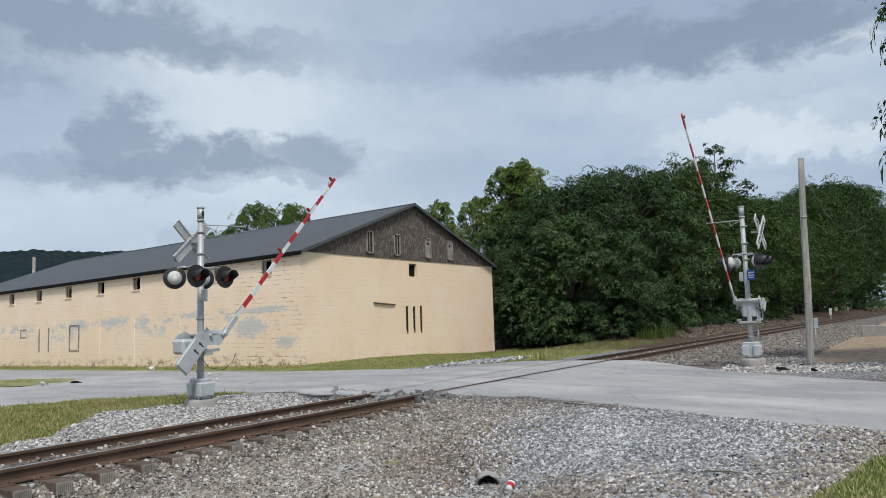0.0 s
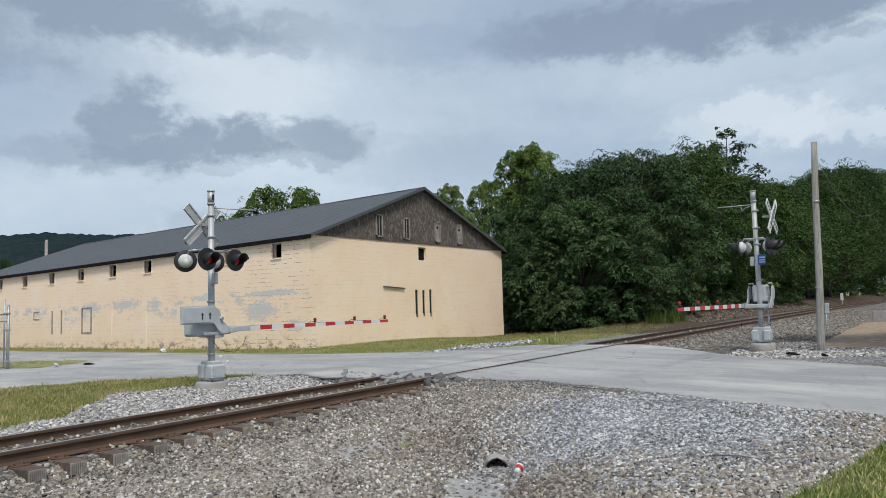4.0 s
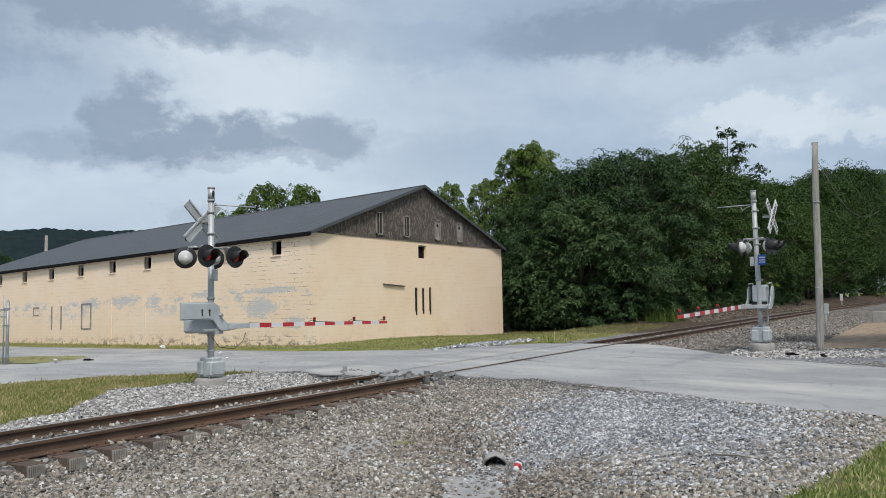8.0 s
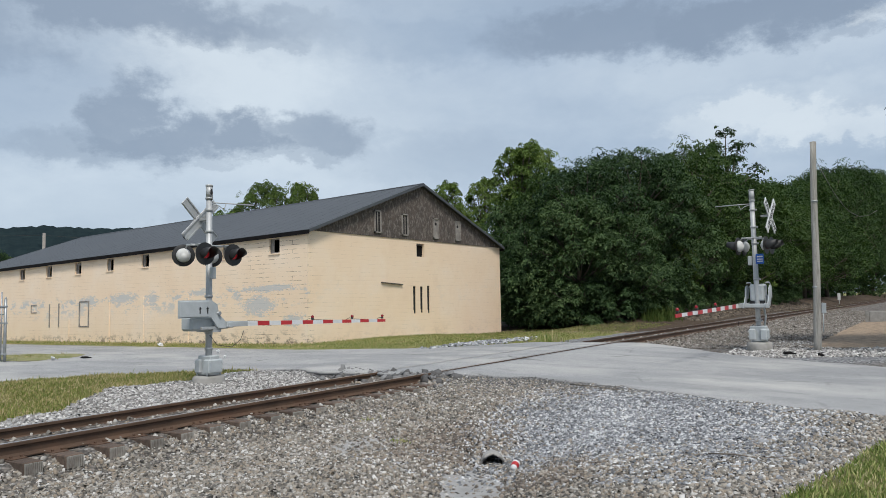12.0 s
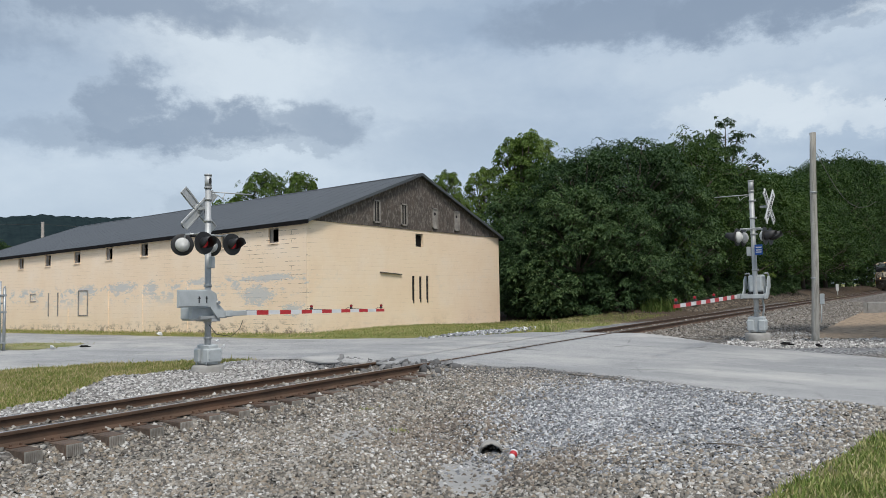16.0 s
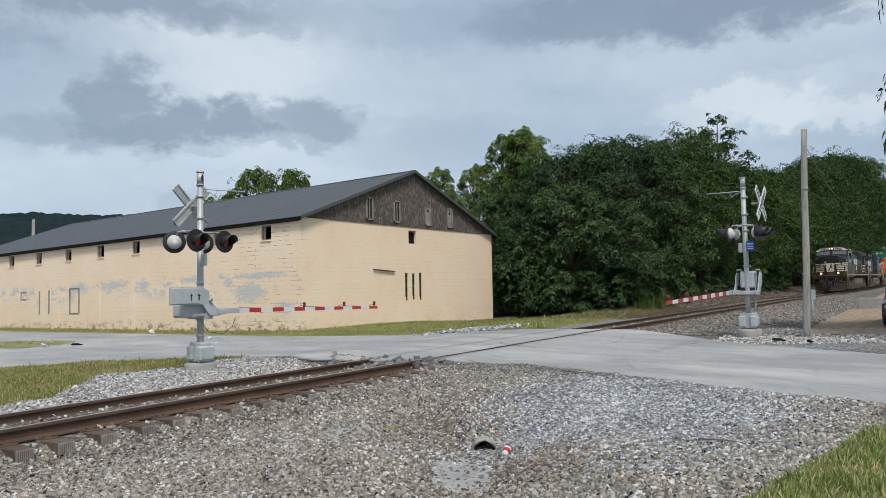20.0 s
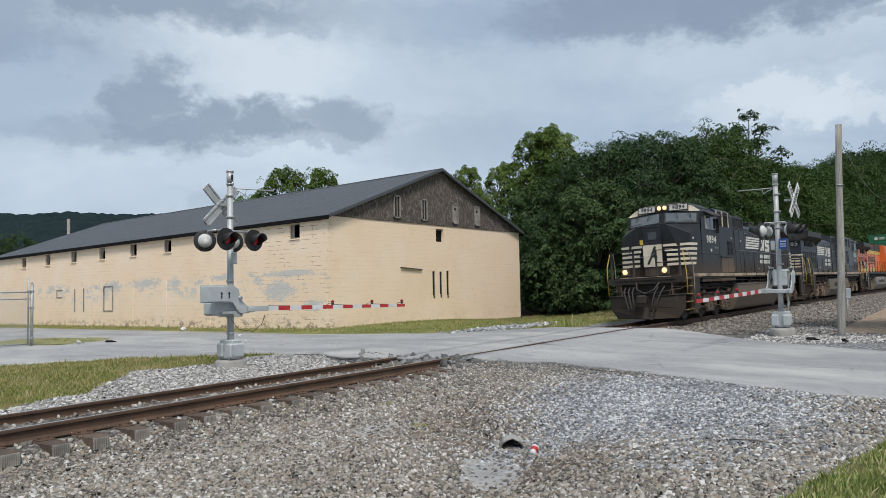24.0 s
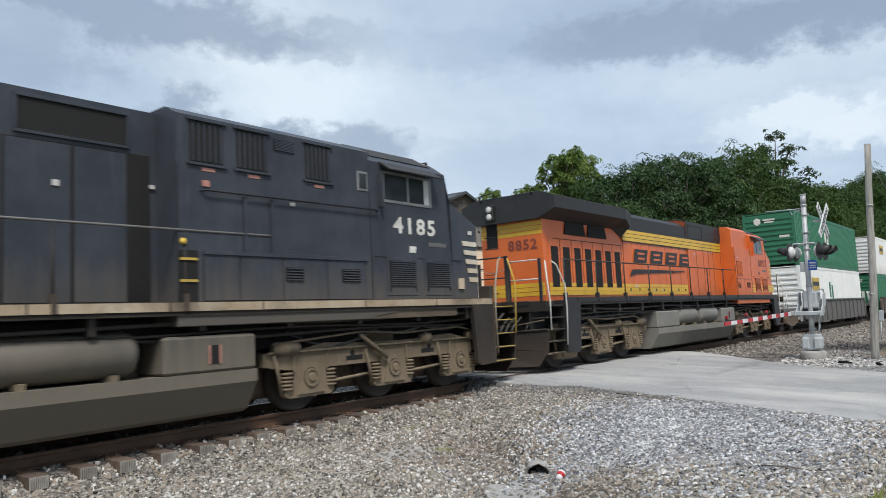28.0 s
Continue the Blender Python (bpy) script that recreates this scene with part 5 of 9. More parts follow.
# wood along the far side of the line: kind, x, y, height, spread
WOOD = [("broad_b", 43.0, 19.5, 8.4, 1.05), ("broad_a", 46.5, 20.5, 10.9, 1.0), ("broad_b", 44.5, 16.8, 6.8, 1.1), ("broad_a", 50.0, 18.0, 11.2, 1.0), ("broad_b", 54.5, 17.0, 10.0, 1.05), ("broad_a", 56.0, 20.0, 12.9, 1.0),
        ("broad_c", 60.0, 18.0, 13.4, 0.9), ("broad_b", 63.0, 16.6, 9.6, 1.0), ("broad_a", 67.0, 19.0, 14.4, 1.0), ("broad_b", 70.0, 16.2, 9.5, 1.1), ("wispy", 74.5, 17.6, 17.2, 1.0), ("broad_c", 77.0, 17.0, 12.5, 1.0), ("broad_a", 82.0, 18.5, 14.4, 1.05),
        ("broad_b", 86.0, 15.5, 10.0, 1.1), ("broad_c", 93.0, 18.0, 14.4, 1.1), ("broad_a", 101.0, 19.0, 15.1, 1.1), ("broad_c", 108.0, 16.2, 12.6, 1.2), ("broad_a", 114.0, 20.0, 18.0, 1.05), ("broad_b", 120.0, 16.5, 13.1, 1.2), ("broad_a", 130.0, 19.0, 19.6, 1.1),
        ("broad_c", 140.0, 17.5, 22.1, 0.85), ("broad_a", 150.0, 20.0, 23.7, 0.85), ("broad_b", 163.0, 18.0, 25.8, 0.85), ("broad_a", 176.0, 20.0, 27.8, 0.85), ("broad_b", 192.0, 19.5, 30.3, 0.85), ("broad_a", 210.0, 21.0, 33.2, 0.85),
        ("broad_b", 232.0, 20.0, 36.0, 0.8), ("broad_a", 262.0, 20.5, 40.0, 0.8), ("broad_b", 300.0, 21.0, 45.0, 0.8),
        ("tall", 50.5, 27.5, 14.2, 0.95), ("tall", 53.0, 27.8, 14.8, 0.9), ("broad_c", 49.0, 23.6, 11.2, 0.95), ("broad_c", 57.0, 25.0, 13.6, 0.9), ("broad_b", 46.5, 26.0, 9.4, 1.0), ("broad_b", 43.5, 23.0, 7.0, 0.9),
        ("tall", 70.0, 47.8, 16.2, 0.7), ("tall", 72.0, 44.3, 16.4, 0.75), ("tall", 66.0, 43.6, 12.4, 0.8),
        ("pale", 57.5, 65.0, 16.4, 0.7), ("pale", 62.0, 63.0, 16.8, 0.55), ("pale", 57.0, 71.0, 14.2, 0.7),
        ("broad_c", 58.0, 134.0, 12.5, 1.0), ("broad_b", 62.0, 128.0, 9.0, 1.0), ("broad_c", 52.0, 140.0, 10.0, 1.0), ("broad_b", 75.0, 120.0, 9.0, 1.1)]
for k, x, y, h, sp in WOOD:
    # trees beyond here take the leaf colour that holds the shade
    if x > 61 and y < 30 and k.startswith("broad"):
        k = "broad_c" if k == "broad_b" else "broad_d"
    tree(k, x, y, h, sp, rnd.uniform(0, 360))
for x in np.arange(52, 66, 6.5):
    yy = float(track_y(x)) + (8.4 if x < 62 else 6.6) + rnd.uniform(-0.2, 1.4)
    tree("shrub" if rnd.random() < 0.75 else "brush", x, yy, rnd.uniform(1.8, 4.0) if x > 48 else rnd.uniform(2.2, 3.4), rnd.uniform(0.9, 1.3), rnd.uniform(0, 360))
for x, y, h in ((43.5, 20.6, 3.6), (43.6, 22.4, 4.4), (45.0, 21.5, 4.6), (49.5, 22.0, 5.0), (53.0, 21.5, 5.0), (46.5, 24.5, 4.6), (108.0, 22.0, 5.5), (124.0, 21.0, 6.0), (140.0, 22.0, 7.5), (158.0, 22.0, 8.0), (184.0, 19.0, 9.5), (216.0, 17.5, 11.0)):
    tree("shrub", x, y, h, 1.15, rnd.uniform(0, 360))
for x, y, h in ((43.6, 21.6, 3.8), (42.6, 19.0, 3.0), (43.4, 17.2, 3.0), (45.2, 16.4, 2.8), (47.5, 16.2, 3.2), (50.0, 15.8, 3.0)):
    tree("shrub", x, y, h, 1.15, rnd.uniform(0, 360))
for x in np.arange(53.0, 84.0, 3.4):
    tree("shrub", x, float(track_y(x)) + rnd.uniform(5.0, 6.4), rnd.uniform(1.1, 2.4), 1.25, rnd.uniform(0, 360), "dark green undergrowth on the bank beside the line")
BUSHES = ((75.0, 15.6, 6.2, 0.8), (66.0, 15.9, 5.2, 0.7), (52.5, 15.6, 5.4, 0.62))
for x, y, h, sp in BUSHES:
    tree("pale", x, y, h, sp, rnd.uniform(0, 360), "yellow-green bush at the edge of the wood")
tree("brush", 45.6, 15.3, 1.4, 0.8, 30, "green weeds beside the wood's edge")
for x in np.arange(52, 120, 8.5):
    tree("shrub", x, 25.5 + rnd.uniform(-1, 2), rnd.uniform(5.0, 7.0), 1.3, rnd.uniform(0, 360), "dark green thicket deep in the wood")
# one near tree whose outermost bough hangs beside the road
leaf_co = np.array([v.co[:] for v in KINDS["broad_c"][1].vertices])
reach = []
for turn in range(0, 360, 6):
    side = leaf_co[:, 0] * math.sin(math.radians(turn)) + leaf_co[:, 1] * math.cos(math.radians(turn))
    k = int(np.argmax(side))
    reach.append((abs(leaf_co[k, 2] * 16.0 / 12.0 - 7.4), turn, side[k]))
_, turn, bough = min(reach)
tree("broad_c", 24.4, 1.42 - bough * 16.0 / 12.0 * 0.55, 16.0, 0.55, turn, "green tree with boughs hanging beside the road")

# ---- train ----
def dusty(name, a, b, rough, dust, low=0.4, high=2.6, amount=0.8, spec=0.5, metal=0.0):
    """Paint under road dust that thins out upwards with a ragged edge."""
    m = bpy.data.materials.new(name)
    m.use_nodes = True
    n = Nodes(m.node_tree)
    co = n.add("ShaderNodeTexCoord").outputs["Object"]
    sp = n.add("ShaderNodeSeparateXYZ", {0: co})
    coarse = n.noise(co, 1.3, 6, 0.62)
    streak = n.noise(n.scaled(co, (3.5, 3.5, 0.35)), 2.0, 6, 0.65)
    grain = n.noise(co, 45, 3, 0.6)
    col = n.mix(n.ramp(coarse, (0.35, 0.0), (0.68, 1.0)), a, b)
    hz = n.math("DIVIDE", n.math("SUBTRACT", sp.outputs[2], low), high - low)
    d = n.math("SUBTRACT", 1.0, n.math("ADD", hz, n.math("MULTIPLY", n.math("SUBTRACT", streak, 0.5), 1.1)))
    film = n.math("MULTIPLY", n.ramp(d, (0.15, 0.0), (0.75, 1.0)), amount)
    col = n.mix(film, col, n.mix(coarse, dust, tuple(c * 0.6 for c in dust)))
    col = n.mix(n.math("MULTIPLY", n.ramp(streak, (0.6, 0.0), (0.8, 1.0)), 0.14), col, (0.30, 0.28, 0.25))
    rg = n.math("MULTIPLY_ADD", film, 0.45, n.math("MULTIPLY_ADD", grain, 0.2, rough), clamp=True)
    p = n.add("ShaderNodeBsdfPrincipled", {"Base Color": col, "Roughness": rg, "Specular IOR Level": spec, "Metallic": metal})
    n.put(p.inputs["Normal"], n.add("ShaderNodeBump", {"Height": n.math("ADD", coarse, n.math("MULTIPLY", grain, 0.3)), "Strength": 0.1, "Distance": 0.01}).outputs[0])
    n.add("ShaderNodeOutputMaterial", {"Surface": p.outputs[0]})
    return m


DUST = (0.15, 0.115, 0.085)
loco_black = dusty("dusty_black_paint", (0.019, 0.021, 0.025), (0.030, 0.032, 0.036), 0.34, (0.15, 0.11, 0.077), 1.15, 2.7, 0.75, 0.16)
grey_black = dusty("dusty_faded_black_paint", (0.035, 0.040, 0.051), (0.056, 0.062, 0.075), 0.3, (0.16, 0.135, 0.105), 1.3, 2.6, 0.62, 0.17)
roof_black = dusty("sooty_black_roof", (0.018, 0.018, 0.020), (0.045, 0.041, 0.038), 0.5, (0.05, 0.046, 0.042), 0.0, 1.0, 0.3, 0.35)
under = dusty("dust_caked_metal", (0.05, 0.039, 0.031), (0.085, 0.064, 0.049), 0.75, (0.19, 0.142, 0.104), 0.0, 1.5, 0.75, 0.25)
under_pale = dusty("brown_dust_caked_metal", (0.07, 0.055, 0.038), (0.115, 0.088, 0.06), 0.75, (0.26, 0.2, 0.13), 0.0, 1.6, 0.8)
under_red = dusty("rust_brown_caked_metal", (0.085, 0.056, 0.042), (0.13, 0.088, 0.066), 0.75, (0.30, 0.205, 0.15), 0.0, 1.6, 0.85)
plow_paint = dusty("dark_dusty_plow", (0.022, 0.019, 0.017), (0.042, 0.034, 0.028), 0.55, (0.09, 0.068, 0.052), 0.0, 1.3, 0.55, 0.25)
grime = dusty("brown_grimy_panel", (0.045, 0.036, 0.03), (0.085, 0.062, 0.045), 0.5, (0.22, 0.15, 0.095), 1.4, 2.7, 0.8)
tank_paint = dusty("dust_coated_tank", (0.06, 0.05, 0.042), (0.115, 0.09, 0.068), 0.5, (0.2, 0.155, 0.115), 0.5, 1.9, 0.7)
tank_pale = dusty("brown_dust_coated_tank", (0.075, 0.068, 0.055), (0.105, 0.09, 0.07), 0.5, (0.2, 0.17, 0.13), 0.3, 1.7, 0.7)
tank_grey = dusty("dusty_silver_grey_tank", (0.2, 0.195, 0.18), (0.15, 0.145, 0.13), 0.5, (0.22, 0.2, 0.165), 0.3, 1.6, 0.6)
wheel_steel = mat("dusty_wheel_steel", (0.085, 0.07, 0.058), (0.055, 0.046, 0.04), 0.6, 0.5, 4, 50, 0.2)
cream = mat("soiled_cream_stripe", (0.68, 0.62, 0.50), (0.56, 0.49, 0.38), 0.6, 0, 1.6, 40, 0.1, (0.35, 0.22, 0.12), 0.55, 0.7)
sill_cream = mat("grimy_cream_sill", (0.46, 0.38, 0.27), (0.34, 0.25, 0.16), 0.65, 0, 1.6, 40, 0.1, (0.085, 0.065, 0.048), 0.9, 0.9)
loco_white = mat("aged_white_lettering", (0.70, 0.69, 0.64), (0.62, 0.60, 0.54), 0.55, 0, 2.5, 50, 0.05, (0.22, 0.21, 0.19), 0.3, 2.0)
yellow = mat("yellow_handrail_paint", (0.62, 0.42, 0.05), (0.48, 0.33, 0.07), 0.55, 0, 4, 60, 0.1, (0.12, 0.09, 0.055), 0.75, 2.6)
beige_rail = mat("worn_beige_handrail", (0.42, 0.37, 0.28), (0.3, 0.26, 0.19), 0.55, 0, 4, 60, 0.1, (0.1, 0.08, 0.06), 0.6, 3)
grey_rail = mat("worn_grey_handrail", (0.17, 0.165, 0.16), (0.11, 0.105, 0.1), 0.5, 0.3, 4, 60, 0.1)
# Near-black for mesh screens, and for shade painted into seams and recesses.
screen_shade_dark = mat("dark_screen_and_recess_shade", (0.004, 0.004, 0.004), (0.007, 0.006, 0.006), 0.8, 0, 6, 90, 0.4)
screen_rust = mat("rusty_dark_screen", (0.04, 0.023, 0.017), (0.022, 0.014, 0.011), 0.8, 0, 6, 90, 0.4)
cab_glass = glass("dark_cab_glass", (0.03, 0.035, 0.04))
# Pale tint puts the reflected sky into the glass colour.
screen_glass = glass("sky_toned_windscreen_glass", (0.13, 0.15, 0.155))
alu_frame = mat("bare_window_frame", (0.27, 0.27, 0.27), (0.2, 0.2, 0.2), 0.45, 0.4, 5, 60, 0.1)
lamp_warm = glow("lit_headlamp", (1.0, 0.52, 0.19), 1.4, (0.6, 0.5, 0.35))
board_face = mat("pale_number_board", (0.52, 0.51, 0.47), (0.45, 0.44, 0.4), 0.5, 0, 4, 50, 0.05, (0.25, 0.23, 0.2), 0.3)
lamp_off = glass("unlit_lamp_glass", (0.45, 0.45, 0.42))
decal = mat("small_white_decal", (0.6, 0.58, 0.55), (0.5, 0.48, 0.45), 0.5)
decal_red = mat("small_red_decal", (0.48, 0.22, 0.17), (0.4, 0.18, 0.14), 0.5)
orange = dusty("orange_loco_paint", (0.64, 0.135, 0.026), (0.55, 0.115, 0.026), 0.3, (0.32, 0.12, 0.05), 1.3, 2.4, 0.35)
loco_yellow = mat("yellow_loco_stripe", (0.74, 0.46, 0.03), (0.66, 0.4, 0.03), 0.4, 0, 2, 40, 0.05, (0.2, 0.14, 0.05), 0.25)
hose_black = mat("black_rubber_hose", (0.045, 0.04, 0.037), (0.03, 0.028, 0.026), 0.7, 0, 4, 40, 0.1)

WHEELSETS = []


def truck(loco, uc, s_mat):
    """A three-axle truck: one frame a side with its springs and cylinders; the wheelsets turn."""
    t = part("truck", Mesh().box(uc - 2.6, uc + 2.6, -0.5, 0.5, 0.72, 1.0, 0.05).box(uc - 0.35, uc + 0.35, -0.95, 0.95, 0.7, 1.22, 0.05), s_mat, loco, "dust-caked three-axle truck")
    for s in (-1, 1):
        y0, y1 = (s * 1.06, s * 1.2)
        # arched side frame with hanging pedestals at the axles
        out = [(uc - 2.95, 0.98), (uc - 2.95, 0.78), (uc - 2.5, 0.70)]
        for ax in (uc - 2.02, uc, uc + 2.02):
            out += [(ax - 0.33, 0.69), (ax - 0.36, 0.52), (ax - 0.52, 0.36), (ax - 0.52, 0.30), (ax - 0.44, 0.25), (ax + 0.44, 0.25), (ax + 0.52, 0.30), (ax + 0.52, 0.36), (ax + 0.36, 0.52), (ax + 0.33, 0.69)]
        out += [(uc + 2.5, 0.70), (uc + 2.95, 0.78), (uc + 2.95, 0.98), (uc + 2.2, 1.0), (uc + 1.7, 1.1), (uc + 0.6, 1.04), (uc - 0.6, 1.04), (uc - 1.7, 1.1), (uc - 2.2, 1.0)]
        part("side_frame", Mesh().prism(out, y0, y1), s_mat, t, "cast truck side frame")
        for ax in (uc - 2.02, uc, uc + 2.02):
            part("journal_box", Mesh().lathe([(0.03, 0.15), (0.055, 0.15), (0.055, 0.115), (0.04, 0.11), (0.04, 0.07), (0.07, 0.06), (0.07, 0.0)], (ax, y1, 0.55), (0, s, 0), 16, False), s_mat, t)
            part("journal_plate", Mesh().prism([(ax - 0.28, 0.3), (ax - 0.2, 0.78), (ax + 0.2, 0.78), (ax + 0.28, 0.3)], y1, y1 + s * 0.03), s_mat, t)
            part("cap_ring", Mesh().lathe([(0.03, 0.162), (0.036, 0.162), (0.036, 0.148), (0.03, 0.148)], (ax, y1, 0.55), (0, s, 0), 18, False), screen_shade_dark, t)
            for d in (-0.46, 0.46):
                c = Mesh()
                for k in range(5):
                    c.lathe([(-0.022, 0.085), (0.0, 0.115), (0.022, 0.085)], (ax + d, s * 1.16, 0.40 + k * 0.06), (0, 0, 1), 12)
                part("coil_spring", c, s_mat, t)
            part("brake_shoe", Mesh().prism([(ax - 0.6, 0.42), (ax - 0.53, 0.5), (ax - 0.56, 0.68), (ax - 0.68, 0.66), (ax - 0.7, 0.45)], s * 0.68, s * 0.84), s_mat, t)
            for rx in (ax - 0.37, ax + 0.33):
                part("frame_rib", Mesh().box(rx, rx + 0.04, y1, y1 + s * 0.035, 0.66, 1.0, 0.008), s_mat, t)
            part("brake_hanger", Mesh().tube([(ax + 0.75, s * 1.22, 0.95), (ax + 0.68, s * 1.24, 0.62), (ax + 0.6, s * 1.2, 0.36)], 0.03, 6), s_mat, t)
        part("frame_flange", Mesh().box(uc - 2.9, uc + 2.9, y1 - s * 0.02, y1 + s * 0.05, 0.965, 1.0, 0.008), s_mat, t)
        for d in (-1.0, 1.0):
            # near-black plate in place of the slot's shade
            part("window_slot", Mesh().box(uc + d - 0.2, uc + d + 0.2, y1 - s * 0.01, y1 + s * 0.006, 0.76, 0.84, 0.004), screen_shade_dark, t)
            part("tie_rod", Mesh().tube([(uc + d - 0.55, s * 1.12, 0.5), (uc + d + 0.55, s * 1.12, 0.44)], 0.03, 6), s_mat, t)
        for d, l in ((-2.55, 0.55), (2.5, 0.55), (-0.95, 0.35)):
            part("brake_cylinder", Mesh().lathe([(-l / 2, 0.0), (-l / 2, 0.05), (-l / 2 + 0.08, 0.05), (-l / 2 + 0.08, 0.11), (l / 2 - 0.06, 0.12), (l / 2 - 0.06, 0.09), (l / 2, 0.09), (l / 2, 0.0)], (uc + d, s * 1.2, 1.04), (1, 0, 0), 14), s_mat, t)
        part("air_pipe", Mesh().tube([(uc - 2.9, s * 1.26, 1.05), (uc - 1.9, s * 1.27, 1.22), (uc - 0.2, s * 1.28, 1.17), (uc + 0.9, s * 1.27, 1.24), (uc + 2.8, s * 1.25, 1.12)], 0.022, 6), s_mat, t)
        for k, (a, b, z) in enumerate(((-2.4, -0.6, 1.34), (-1.2, 1.1, 1.4), (0.4, 2.5, 1.32))):
            pts = [(uc + a + (b - a) * q, s * (1.2 + 0.06 * math.sin(3 * q + k)), z - 0.24 * math.sin(math.pi * q) * (0.6 + 0.3 * k)) for q in np.linspace(0, 1, 9)]
            part("cable", Mesh().tube(pts, 0.026, 6), hose_black, t)
        part("sand_pipe", Mesh().tube([(uc - 2.75, s * 1.24, 1.3), (uc - 2.72, s * 1.26, 0.8), (uc - 2.62, s * 0.95, 0.3)], 0.02, 6), s_mat, t)
        part("damper", Mesh().tube([(uc + 0.25, s * 1.28, 0.75), (uc + 0.95, s * 1.3, 1.2)], 0.04, 8), s_mat, t)
        for d in (-1.05, 1.05):
            # near-black disc in place of the hole's shade
            part("frame_hole", Mesh().lathe([(0, 0.06), (0.004, 0.06)], (uc + d, y1, 0.88), (0, s, 0), 10), screen_shade_dark, t)
    for ax in (uc - 2.02, uc, uc + 2.02):
        # box added at each axle to block light under the locomotive
        part("traction_motor", Mesh().box(ax - 0.1, ax + 0.85, -0.62, 0.62, 0.24, 0.95, 0.1), under, t, "added box between the wheels that blocks light")
        w = Mesh().tube([(0, -1.0, 0), (0, 1.0, 0)], 0.09, 12)
        for s in (-1, 1):
            w.lathe([(-0.07, 0.30), (-0.07, 0.52), (-0.05, 0.56), (-0.03, 0.533), (0.06, 0.527), (0.065, 0.5), (0.03, 0.44), (0.01, 0.3), (0.05, 0.18), (0.06, 0.0)], (0, s * 0.75, 0), (0, s, 0), 32)
            for k in range(6):
                a = k * math.pi / 3
                w.box(0.2 * math.cos(a) - 0.03, 0.2 * math.cos(a) + 0.03, s * 0.78, s * 0.80, 0.2 * math.sin(a) - 0.03, 0.2 * math.sin(a) + 0.03)
        ob = part("wheelset", w, wheel_steel, t, "steel wheels with bright rims", pose(ax, 0, 0.53))
        WHEELSETS.append((ob, ax))
    return t


def side_sign(s, u, z, off=0.0, half=1.5):
    """A pose on the loco's side s whose x runs to the right of one who looks at it."""
    return pose(u, s * (half + off), z, 90, 0, 0 if s < 0 else 180)


